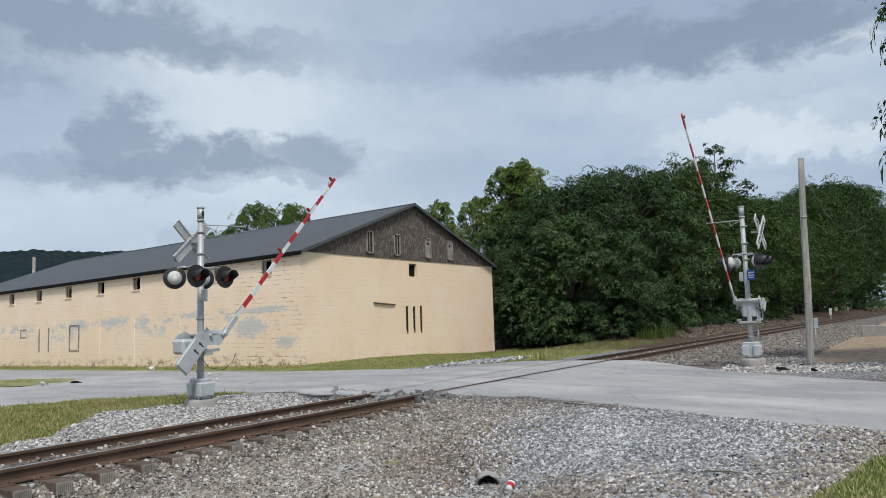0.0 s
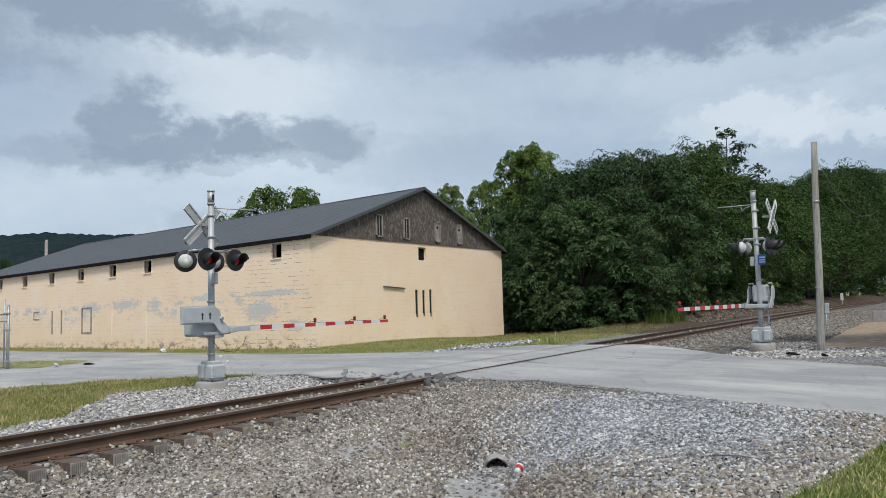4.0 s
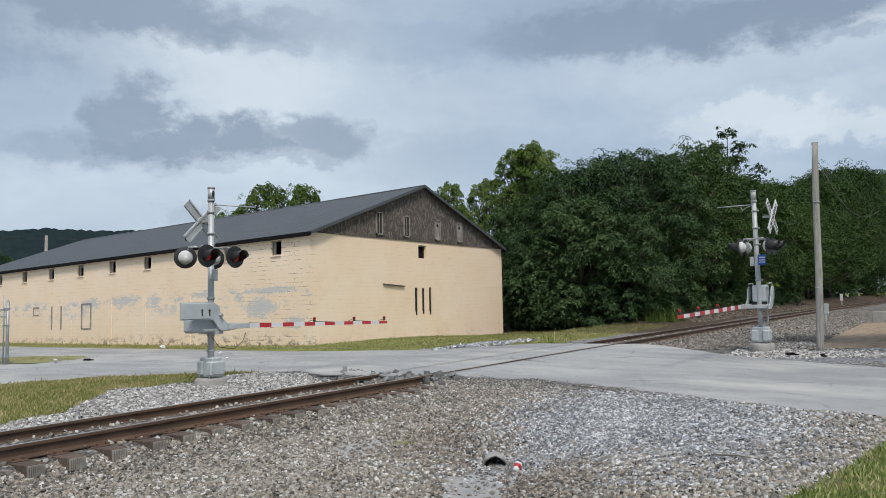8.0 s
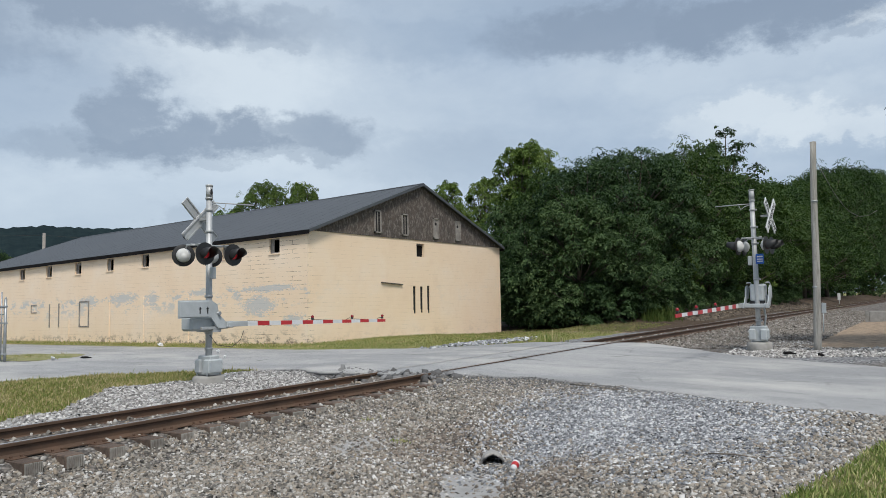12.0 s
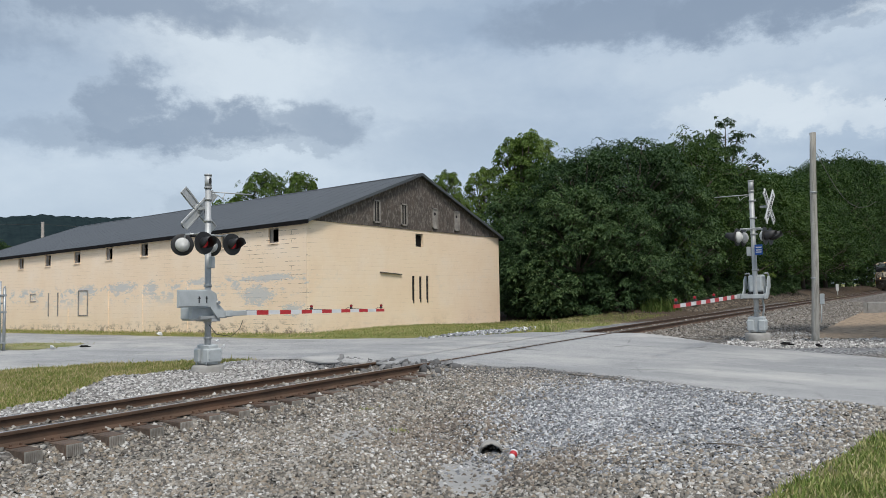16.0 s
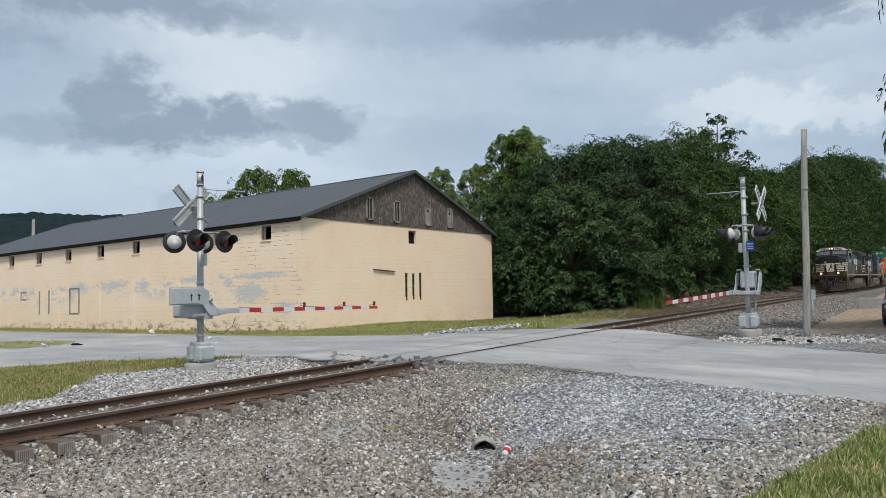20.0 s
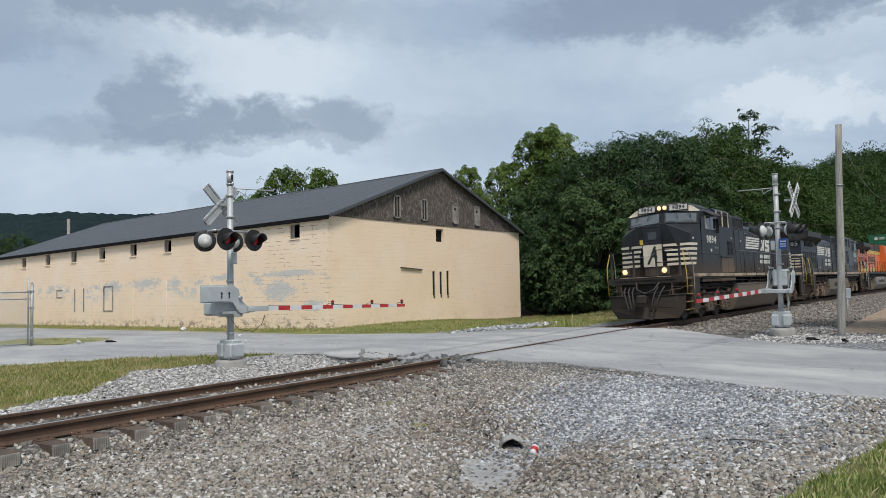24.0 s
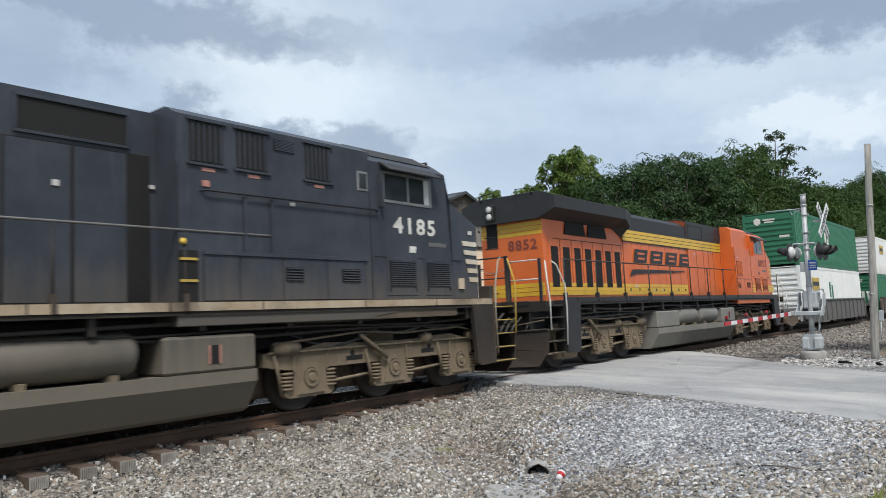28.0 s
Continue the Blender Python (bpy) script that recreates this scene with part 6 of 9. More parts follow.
def locomotive(label, number, C, far_tank):
    L = thing("locomotive", label, "locomotive", group="locomotives at the head of the train")
    body, roofm, under, tank_paint = C["body"], C["roof"], C["truck"], C["tank"]
    # deck, sill stripe and frame
    # darker material on these parts carries the shade under the walkway
    under_shade = plow_paint if C["dark"] else hose_black
    part("deck", Mesh().box(-0.98, 20.3, -1.2, 1.2, 1.6, 1.7).box(0.0, 19.5, -1.52, 1.52, 1.62, 1.72), under_shade, L, "dusty walkway deck")
    # frame coloured near-black for the shade between deck and trucks
    part("frame", Mesh().box(0.2, 19.2, -0.9, 0.9, 1.05, 1.6, 0.03), screen_shade_dark, L, "near-black main frame with the shade under the deck in its colour")
    rnd = random.Random(number)
    for s in (-1, 1):
        u = 0.0
        while u < 19.45:
            w = min(19.5, u + rnd.uniform(1.2, 2.2))
            part("sill_stripe", Mesh().box(u, w - 0.03, s * 1.52, s * 1.532, 1.66, 1.78), C["sill"], L, "soiled sill stripe")
            u = w
        part("sill", Mesh().box(0.0, 19.5, s * 1.46, s * 1.52, 1.6, 1.79), under_shade, L)
        for k, (z, r) in enumerate(((1.47, 0.03), (1.36, 0.022), (1.28, 0.028))):
            pts = [(u, s * (1.38 - 0.05 * k) + 0.02 * math.sin(u * 1.7 + k), z + 0.025 * math.sin(u * 1.1 + 2 * k)) for u in np.arange(0.3, 19.4, 0.8)]
            part("pipe", Mesh().tube(pts, r, 6), under_shade, L)
        for u in np.arange(0.8, 19.4, 1.55):
            part("sill_bracket", Mesh().box(u - 0.05, u + 0.05, s * 0.9, s * 1.45, 1.38, 1.6), under_shade, L)
    # tank between the trucks
    if far_tank:
        tank_side = [(1.40, 1.33), (1.45, 1.30), (1.47, 1.25), (1.47, 0.84), (1.455, 0.76), (1.42, 0.68), (1.24, 0.30), (1.18, 0.21), (1.08, 0.16)]
        tk = Mesh().prism([(-y, z) for y, z in tank_side] + [(y, z) for y, z in reversed(tank_side)], 6.1, 13.7, "x")
        part("fuel_tank", tk, tank_paint, L, "large dusty fuel tank")
        for s in (-1, 1):
            part("tank_lip", Mesh().box(6.1, 13.7, s * 1.4, s * 1.49, 1.27, 1.32), tank_paint, L)
        part("filler", Mesh().tube([(8.2, -1.4, 1.3), (8.2, -1.4, 1.42)], 0.05, 8), under, L)
    else:
        part("fuel_tank", Mesh().prism([(-1.45, 0.8), (-1.45, 0.62), (-1.2, 0.22), (-1.08, 0.16), (1.08, 0.16), (1.2, 0.22), (1.45, 0.62), (1.45, 0.8)], 6.1, 13.7, "x").box(6.1, 13.7, -0.75, 0.75, 0.8, 1.35).box(11.9, 13.7, -1.45, 1.45, 0.8, 1.32, 0.04).box(6.1, 7.6, -1.45, 1.45, 0.8, 1.32, 0.04), tank_paint, L, "stepped dusty fuel tank")
        for s in (-1, 1):
            for a, b in ((7.85, 9.75), (9.95, 11.8)):
                part("air_reservoir", Mesh().lathe([(0, 0.0), (0.01, 0.15), (0.08, 0.26), (0.16, 0.3), (b - a - 0.16, 0.3), (b - a - 0.08, 0.26), (b - a - 0.01, 0.15), (b - a, 0)], (a, s * 1.14, 1.13), (1, 0, 0), 20), tank_paint, L, "dusty air reservoir cylinder")
                for q in (a + 0.4, b - 0.4):
                    part("reservoir_foot", Mesh().box(q - 0.05, q + 0.05, s * 1.05, s * 1.42, 0.8, 0.88), under, L)
            gs = part("gauge_slot", Mesh().box(6.72, 6.92, s * 1.452, s * 1.458, 0.92, 1.18), screen_shade_dark, L, "red-edged fuel gauge")
            part("red_edge", Mesh().box(6.72, 6.75, s * 1.458, s * 1.464, 0.92, 1.18).box(6.89, 6.92, s * 1.458, s * 1.464, 0.92, 1.18), decal_red, gs)
    truck(L, 2.84, C["truck"])
    truck(L, 17.0, C.get("truck_rear", C["truck"]))
    wide = C.get("comp", 5.72)
    uw = 1.496 if wide > 6 else 1.42
    # full-width cab and the filter compartment behind it, narrowing roof
    half = 1.5
    def cross(z_eave, z_sh, z_top, a, b):
        return [(-half, 1.5), (-half, z_eave), (-a, z_sh), (-b, z_top), (b, z_top), (a, z_sh), (half, z_eave), (half, 1.5)]
    nose = Mesh()
    front = [(-1.4, 1.72), (-1.4, 3.34), (-0.62, 3.72), (0.62, 3.72), (1.4, 3.34), (1.4, 1.72)]
    back = [(-1.5, 1.72), (-1.5, 3.72), (-0.6, 3.84), (0.6, 3.84), (1.5, 3.72), (1.5, 1.72)]
    tip = [(0.30, 0.30, 0.02, 0.02, 0.30, 0.30)[i] for i in range(6)]
    v = [(tip[i], *front[i]) for i in range(6)] + [(1.28, *back[i]) for i in range(6)]
    nose.add(v, [(0, 1, 2), (0, 2, 3, 5), (3, 4, 5)] + [(i, (i + 1) % 6, (i + 1) % 6 + 6, i + 6) for i in range(6)] + [tuple(range(6, 12))])
    part("nose", nose, body, L, C["nose_label"])
    cab = Mesh()
    cs = cross(4.28, 4.52, 4.66, 1.16, 0.8)
    face_u = lambda y, z: 1.19 + 0.25 * (z - 3.74) + 0.07 * abs(y)
    ring0 = [(1.25, -1.5, 1.72)] + [(face_u(y, z), y, z) for y, z in cs[1:7]] + [(1.25, 1.5, 1.72)]
    cab.add(ring0 + [(3.62, *c) for c in cs], [(i, (i + 1) % 8, (i + 1) % 8 + 8, i + 8) for i in range(8)] + [tuple(range(8, 16))])
    for s in (-1, 1):
        half_face = [(0, 3.8), (s * 1.5, 3.7), (s * 1.5, 4.28), (s * 1.16, 4.52), (s * 0.8, 4.66), (0, 4.66)]
        cab.add([(face_u(y, z), y, z) for y, z in half_face] + [(1.25, s * 1.5, 1.72), (1.25, 0, 1.72)], [(0, 1, 2, 3, 4, 5), (0, 1, 6, 7)])

    def on_face(pts, out, back):
        """A flat plate on one half of the cab's front."""
        v = [(face_u(y, z) - out, y, z) for y, z in pts] + [(face_u(y, z) + back, y, z) for y, z in pts]
        n = len(pts)
        return Mesh().add(v, [tuple(range(n)), tuple(range(n, 2 * n))] + [(i, (i + 1) % n, (i + 1) % n + n, i + n) for i in range(n)])
    part("cab", cab, body, L, C["cab_label"])
    part("cab_roof", Mesh().prism([(-1.3, 4.44), (-0.85, 4.7), (0.85, 4.7), (1.3, 4.44), (1.18, 4.42), (0.8, 4.6), (-0.8, 4.6), (-1.18, 4.42)], 1.62, 3.6, "x"), roofm, L)
    for u, y, h in ((2.0, -0.3, 0.06), (2.5, 0.2, 0.09), (3.0, -0.45, 0.05), (2.3, 0.5, 0.05), (3.2, 0.3, 0.07)):
        part("antenna", Mesh().box(u - 0.16, u + 0.16, y - 0.12, y + 0.12, 4.68, 4.7 + h, 0.02), roofm, L)
    comp = Mesh().box(3.62, wide, -half, half, 1.46, 3.72).prism([(-uw, 3.72), (-uw, 4.42), (-1.25, 4.55), (1.25, 4.55), (uw, 4.42), (uw, 3.72)], 3.62, wide, "x")
    part("filter_compartment", comp, body, L)
    for s in (-1, 1):
        part("cab_skirt", Mesh().box(1.2, wide - 0.02, s * 1.49, s * 1.3, 1.45, 1.75), under if C["dark"] else body, L)
    # hood sections
    def hood(name, a, b, top, w=0.95, ch=0.22):
        return part(name, Mesh().prism([(-w, 1.7), (-w, top - ch), (-w + 0.34, top), (w - 0.34, top), (w, top - ch), (w, 1.7)], a, b, "x"), body, L)
    hood("alternator_hood", wide, 9.46, C["alt"], 0.98, 0.1)
    hood("engine_hood", 9.46, 14.8, 4.2)
    hood("radiator_hood", 14.8, 19.5, 4.1)
    if not C["dark"]:
        part("hood_top", Mesh().prism([(-0.97, 3.96), (-0.97, 4.3), (-0.7, 4.48), (0.7, 4.48), (0.97, 4.3), (0.97, 3.96)], 9.46, 14.9, "x"), roofm, L, "black hood top")
        part("hood_top", Mesh().prism([(-1.0, 3.96), (-1.0, 4.53), (-0.64, 4.62), (0.64, 4.62), (1.0, 4.53), (1.0, 3.96)], 5.72, 9.46, "x"), roofm, L, "black hood top")
    rad = Mesh()
    prof = [(-0.95, 3.84), (-1.46, 4.06), (-1.46, 4.38), (-1.05, 4.52), (1.05, 4.52), (1.46, 4.38), (1.46, 4.06), (0.95, 3.84)]
    pr2 = [(-0.95, 3.6), (-1.3, 3.9), (-1.36, 4.3), (-0.95, 4.5), (0.95, 4.5), (1.36, 4.3), (1.3, 3.9), (0.95, 3.6)]
    v = [(14.9, *p) for p in pr2] + [(15.5, *p) for p in prof] + [(19.66, *p) for p in prof]
    rad.add(v, [(i + o, (i + 1) % 8 + o, (i + 1) % 8 + 8 + o, i + 8 + o) for o in (0, 8) for i in range(8)] + [tuple(range(8)), tuple(range(16, 24))])
    part("radiator_wing", rad, roofm, L, "overhanging black radiator box")
    part("radiator_top_edge", Mesh().box(15.6, 19.6, -0.9, 0.9, 4.52, 4.55, 0.01), roofm, L)
    part("exhaust", Mesh().box(12.75, 13.75, -0.4, 0.4, 4.15, 4.5, 0.04).box(12.7, 13.8, -0.44, 0.44, 4.46, 4.52, 0.02), C["stack"], L, "boxy exhaust stack")
    hn = Mesh()
    for k, y in enumerate((-0.18, 0.0, 0.18)):
        hn.lathe([(0, 0.03), (0.25, 0.035), (0.36, 0.06), (0.42, 0.1)], (11.2 + 0.1 * (k % 2), y, 4.34), (-1 if k % 2 else 1, 0, 0), 10)
    part("horn", hn.box(11.0, 11.4, -0.2, 0.2, 4.2, 4.28), roof_black, L, "three-chime horn")
    fan = Mesh().lathe([(0, 0.62), (0.05, 0.62), (0.06, 0.5)], (17.6, 0, 4.58), (0, 0, 1), 24)
    part("fan_shroud", fan, roofm, L)
    for s in (-1, 1):
        y = s * 0.98
        # screens, louvres, doors
        def panel(name, u0, u1, z0, z1, yy, mt, proud=0.012, label=""):
            return part(name, Mesh().box(u0, u1, s * (yy - 0.01), s * (yy + proud), z0, z1, 0.004), mt, L, label)
        def slats(name, u0, u1, z0, z1, yy, mt, nn, upright=True):
            # near-black sheet stands for the shade behind the slats
            b = panel(name, u0, u1, z0, z1, yy, screen_shade_dark, 0.006, "dark louvred opening")
            me = Mesh()
            for k in range(nn):
                if upright:
                    c = u0 + (k + 0.5) * (u1 - u0) / nn
                    me.box(c - 0.012, c + 0.012, s * yy, s * (yy + 0.024), z0 + 0.02, z1 - 0.02)
                else:
                    c = z0 + (k + 0.5) * (z1 - z0) / nn
                    me.box(u0 + 0.02, u1 - 0.02, s * yy, s * (yy + 0.022), c - 0.01, c + 0.008)
            part("slat_set", me, mt, b)
        # near-black sheets and strips paint the shade in the door seams
        panel("seam_backing", wide + 0.08, 9.42, 1.8, 3.87, 0.98, screen_shade_dark, 0.003)
        panel("seam_backing", 9.5, 14.78, 1.8, 3.8, 0.95, screen_shade_dark, 0.003)
        panel("seam_backing", 14.9, 19.0, 1.88, 3.37, 0.95, screen_shade_dark, 0.003)
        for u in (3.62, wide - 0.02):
            panel("body_seam", u - 0.012, u + 0.012, 1.76, 3.7, 1.5, screen_shade_dark, 0.004)
        panel("vent_screen", 7.85, 9.25, 3.96, 4.38, 0.98, screen_shade_dark, 0.01, "dark mesh screen")
        for z in (3.92, 4.38):
            panel("screen_frame", 7.81, 9.29, z, z + 0.04, 0.98, body if C["dark"] else roofm, 0.035)
        for u in (7.81, 9.25):
            panel("screen_frame", u, u + 0.04, 3.96, 4.38, 0.98, body if C["dark"] else roofm, 0.035)
        if C["dark_cab"] == 1:
            for a, b in ((3.75, 4.42), (4.58, 5.3)):
                slats("intake_screen", a, b, 3.8, 4.4, 1.42, screen_rust, 10, False)
            for a in (3.68, 4.44, 4.5, 5.32):
                panel("screen_post", a, a + 0.05, 3.78, 4.44, 1.42, cream, 0.03)
        elif C["dark"]:
            for a, b in (((6.65, 7.2), (5.86, 6.42), (4.55, 5.09)) if wide > 6 else ((3.75, 4.25), (4.5, 5.0), (5.15, 5.65))):
                for z in (3.71, 4.35):
                    panel("screen_frame", a - 0.05, b + 0.05, z, z + 0.04, uw, body, 0.04)
                slats("intake_screen", a, b, 3.76, 4.34, uw, body, 6, True)
                part("decal", Mesh().box(a + 0.15, a + 0.36, s * uw, s * (uw + 0.012), 3.64, 3.69), decal_red, L)
            if wide > 6:
                slats("intake_screen", 5.31, 5.74, 4.14, 4.33, uw, body, 8, False)
                rw = part("small_window", Mesh().box(3.66, 3.92, s * 1.49, s * 1.515, 3.7, 4.05, 0.01), alu_frame, L, "small window behind the cab")
                part("pane", Mesh().box(3.7, 3.88, s * 1.515, s * 1.519, 3.74, 4.01), cab_glass, rw)
                part("side_rail", Mesh().tube([(3.45, s * 1.5, 3.36), (3.48, s * 1.56, 3.38), (7.0, s * 1.56, 3.36), (7.04, s * 1.5, 3.34)], 0.016, 7), loco_black, L)
                for u in (5.78, 6.28):
                    part("tall_fin", Mesh().box(u, u + 0.05, s * 1.5, s * 1.54, 2.5, 3.34), body, L)
                st = part("side_steps", Mesh().box(7.1, 7.4, s * 1.48, s * 1.51, 1.8, 2.5), screen_shade_dark, L, "dark step recess")
                for z in (2.06, 2.36):
                    part("step_edge", Mesh().box(7.12, 7.38, s * 1.51, s * 1.53, z, z + 0.035), yellow, st)
                part("marker_lamp", Mesh().lathe([(0, 0.05), (0.03, 0.045), (0.04, 0.0)], (7.33, s * 1.5, 2.62), (0, s, 0), 12), yellow, L)
        if wide < 6:
            slats("inset_screen", 4.82, 5.52, 2.62, 3.14, 1.5, body, 11, True)
            for z in (2.58, 3.14):
                panel("screen_frame", 4.78, 5.56, z, z + 0.035, 1.5, body, 0.03)
        # same near-black backing for the compartment door seams
        panel("seam_backing", 3.78, wide - 0.4 if wide > 6 else 5.62, 1.78, 2.47, 1.5, screen_shade_dark, 0.003)
        for a, b in (((3.8, 4.68), (4.7, 5.6), (5.62, 6.4), (6.42, 7.0)) if wide > 6 else ((3.8, 4.68), (4.7, 5.6))):
            panel("compartment_door", a, b, 1.8, 2.45, 1.5, grime if C["dark"] and wide < 6 else body, 0.014)
        panel("compartment_lip", 3.75, wide - 0.4 if wide > 6 else 5.65, 2.45, 2.51, 1.5, body, 0.035)
        panel("cab_side_line", 0.95, 3.55, 2.545, 2.565, 1.5, screen_shade_dark, 0.004)
        if not far_tank:
            for a, b in ((2.38, 3.24), (1.34, 2.18)):
                panel("louvre_door", a, b, 1.86, 2.56, 1.5, body, 0.012)
                part("door_latch", Mesh().box(a + 0.05, a + 0.09, s * 1.51, s * 1.53, 1.95, 2.02).box(b - 0.09, b - 0.05, s * 1.51, s * 1.53, 1.95, 2.02), roof_black, L)
            slats("louvre", 2.44, 3.18, 2.03, 2.5, 1.514, body, 12, False)
            slats("louvre", 1.4, 2.12, 2.03, 2.5, 1.514, body, 12, False)
            slats("louvre", 3.93, 4.37, 2.09, 2.31, 1.516, body, 5, False)
            slats("louvre", 5.2, 5.57, 2.09, 2.31, 1.516, body, 5, False)
            part("decal", Mesh().box(0.92, 1.1, s * 1.47, s * 1.506, 1.98, 2.2), cream, L)
        for k, a in enumerate((5.86, 6.75, 7.3, 7.85, 8.6)):
            b = (6.72, 7.27, 7.82, 8.57, 9.4)[k]
            if a > wide:
                panel("hood_door", a, b - 0.02, 1.82, 3.85, 0.98, body, 0.014)
        for k in range(8):
            a = 9.55 + k * 0.655
            d = panel("hood_door", a, a + 0.635, 1.82, 3.78, 0.95, body, 0.014)
            part("door_latch", Mesh().box(a + 0.28, a + 0.34, s * 0.964, s * 0.985, 3.62, 3.72).box(a + 0.28, a + 0.34, s * 0.964, s * 0.985, 1.98, 2.06), roof_black, d)
        for k, a in enumerate((15.9, 17.2)):
            q = Mesh().prism([(a, 3.5), (a + 1.2, 3.5), (a + 1.1, 3.84), (a + 0.1, 3.84)], s * 0.94, s * 0.985)
            part("radiator_screen", q, screen_shade_dark, L, "dark radiator intake screen")
        for k in range(7 if not far_tank else 6):
            a = (14.95 if not far_tank else 15.2) + k * 0.62
            z1 = 3.25 if not far_tank else (3.05, 3.05, 3.3, 3.1, 3.2, 3.2)[k]
            d = panel("radiator_door", a, a + 0.58, 1.9, 3.35, 0.95, body, 0.014)
            if far_tank and k < 2:
                for z in (2.05, 2.58):
                    part("screen", Mesh().box(a + 0.06, a + 0.5, s * 0.962, s * 0.972, z, z + 0.45), screen_rust, d)
            else:
                part("screen", Mesh().box(a + 0.1, a + 0.46, s * 0.962, s * 0.972, 2.08, z1 - 0.1), screen_rust if far_tank else screen_shade_dark, d)
        # small decals
        for u, z, w, h in ((6.9, 3.42, 0.16, 0.16), (7.45, 3.4, 0.1, 0.1), (8.75, 3.3, 0.12, 0.14), (5.35, 3.28, 0.12, 0.1), (9.75, 3.72, 0.1, 0.1), (11.6, 3.68, 0.14, 0.08), (12.7, 3.7, 0.1, 0.08), (13.9, 2.1, 0.3, 0.1), (12.6, 1.98, 0.16, 0.06), (11.9, 2.0, 0.16, 0.07)):
            hw = 1.5 if u < wide - 0.02 else (0.994 if u < 9.46 else 0.964)
            part("decal", Mesh().box(u, u + w * 0.7, s * hw, s * (hw + 0.018), z, z + h * 0.55), decal if (u * 7) % 3 > 1 else decal_red, L)
        # side windows of the cab under a sunshade
        wz0, wz1 = 3.56, 4.14
        fr = part("side_window", Mesh().box(1.88, 3.3, s * 1.49, s * 1.512, wz0, wz0 + 0.05).box(1.88, 3.3, s * 1.49, s * 1.512, wz1 - 0.05, wz1).box(1.88, 1.95, s * 1.49, s * 1.512, wz0, wz1).box(3.23, 3.3, s * 1.49, s * 1.512, wz0, wz1).box(2.55, 2.6, s * 1.49, s * 1.512, wz0, wz1), alu_frame, L, "sliding cab window in a pale frame")
        part("pane", Mesh().box(1.95, 3.23, s * 1.49, s * 1.503, wz0 + 0.05, wz1 - 0.05), cab_glass, fr)
        part("curtain", Mesh().box(1.95, 2.1, s * 1.503, s * 1.507, wz0 + 0.05, wz1 - 0.05), dull_white, fr)
        part("sunshade", Mesh().prism([(s * 1.5, 4.3), (s * 1.78, 4.12), (s * 1.77, 4.1), (s * 1.5, 4.26)], 1.85, 3.35, "x"), roofm, L)
        part("mirror", Mesh().box(3.36, 3.4, s * 1.5, s * 1.62, 3.45, 4.05), body, L)
        # writing
        lettering("road_number", number, 0.415, C["ink"], L, side_sign(s, C["num"], 3.145, 0.004) @ Matrix.Diagonal((1.24, 1, 1, 1)), C["ink_label"], 0.002, 1.25, 0.012)
        mk = Mesh().prism([(-0.1, -0.06), (0.08, -0.06), (0.1, 0.06), (-0.08, 0.06)], -0.004, 0)
        part("small_mark", mk, C["ink"], L, m=pose(2.5, s * 1.503, 2.72, 0, 0, 0 if s < 0 else 180))
        mk = Mesh().prism([(-0.28, -0.04), (0.26, -0.04), (0.28, 0.04), (-0.26, 0.04)], -0.004, 0)
        part("small_mark", mk, grey_rail, L, m=pose(3.2 if s < 0 else 1.75, s * 1.503, 2.84, 0, 0, 0 if s < 0 else 180))
        fx = pose(9.8 if s < 0 else 14.58, s * 0.985, 0.09 if C["dark"] else 0, 0, 0, 0 if s < 0 else 180)
        if C["dark"]:
            for k in range(5):
                z = 3.50 - k * 0.125
                e = 2.62 - 0.09 * k + 0.1 * ((k * 37) % 5) / 5
                part("logo_stripe", Mesh().prism([(0.0 - k * 0.045, z - 0.085), (e - 0.15, z - 0.085), (e, z - 0.03), (e - 0.06, z), (0.03 - k * 0.045, z)], -0.004, 0), loco_white, L, "white painted stripe", fx)
            shapes = [[(2.62, 2.86), (3.05, 2.86), (2.92, 3.1), (2.75, 3.02)], [(2.86, 3.5), (3.12, 3.5), (3.36, 2.86), (3.12, 2.86), (2.98, 3.2)], [(3.36, 3.46), (3.55, 3.46), (3.42, 2.86), (3.24, 2.86)],
                      [(3.72, 3.46), (4.6, 3.46), (4.56, 3.3), (3.98, 3.3), (3.98, 3.24), (4.5, 3.24), (4.56, 2.98), (4.42, 2.84), (3.6, 2.84), (3.64, 3.0), (4.18, 3.0), (4.18, 3.07), (3.78, 3.07), (3.64, 3.2)]]
            for sh in shapes:
                part("logo_shape", Mesh().prism(sh, -0.004, 0), loco_white, L, "white slanted logo shape", fx)
            for z, x0, x1 in ((2.47, 2.46, 4.44), (2.2, 2.4, 4.5)):
                x = x0
                while x < x1 - 0.12:
                    w = 0.19
                    part("name_bar", Mesh().prism([(x, z), (x + w, z), (x + w + 0.045, z + 0.19), (x + 0.045, z + 0.19)], -0.004, 0), loco_white, L, "white bar", fx)
                    x += w + 0.065
        else:
            for z in (1.87, 1.985, 2.10):
                part("side_stripe", Mesh().box(9.6, 19.3, s * 0.966, s * 0.97, z, z + 0.1), loco_yellow, L, "yellow side stripe")
            part("stripe_ground", Mesh().box(5.8, 14.85, s * 0.985, s * 0.996, 3.5, 3.96), black_paint, L)
            for z in (3.53, 3.65, 3.77):
                part("side_stripe", Mesh().box(5.8, 14.85, s * 0.99, s * 1.0, z, z + 0.1), loco_yellow, L, "yellow side stripe")
            for k in range(3):
                part("side_stripe", Mesh().box(0.4, 3.6, s * 1.503, s * 1.507, 1.9 + 0.11 * k, 1.98 + 0.11 * k), loco_yellow, L, "yellow side stripe")
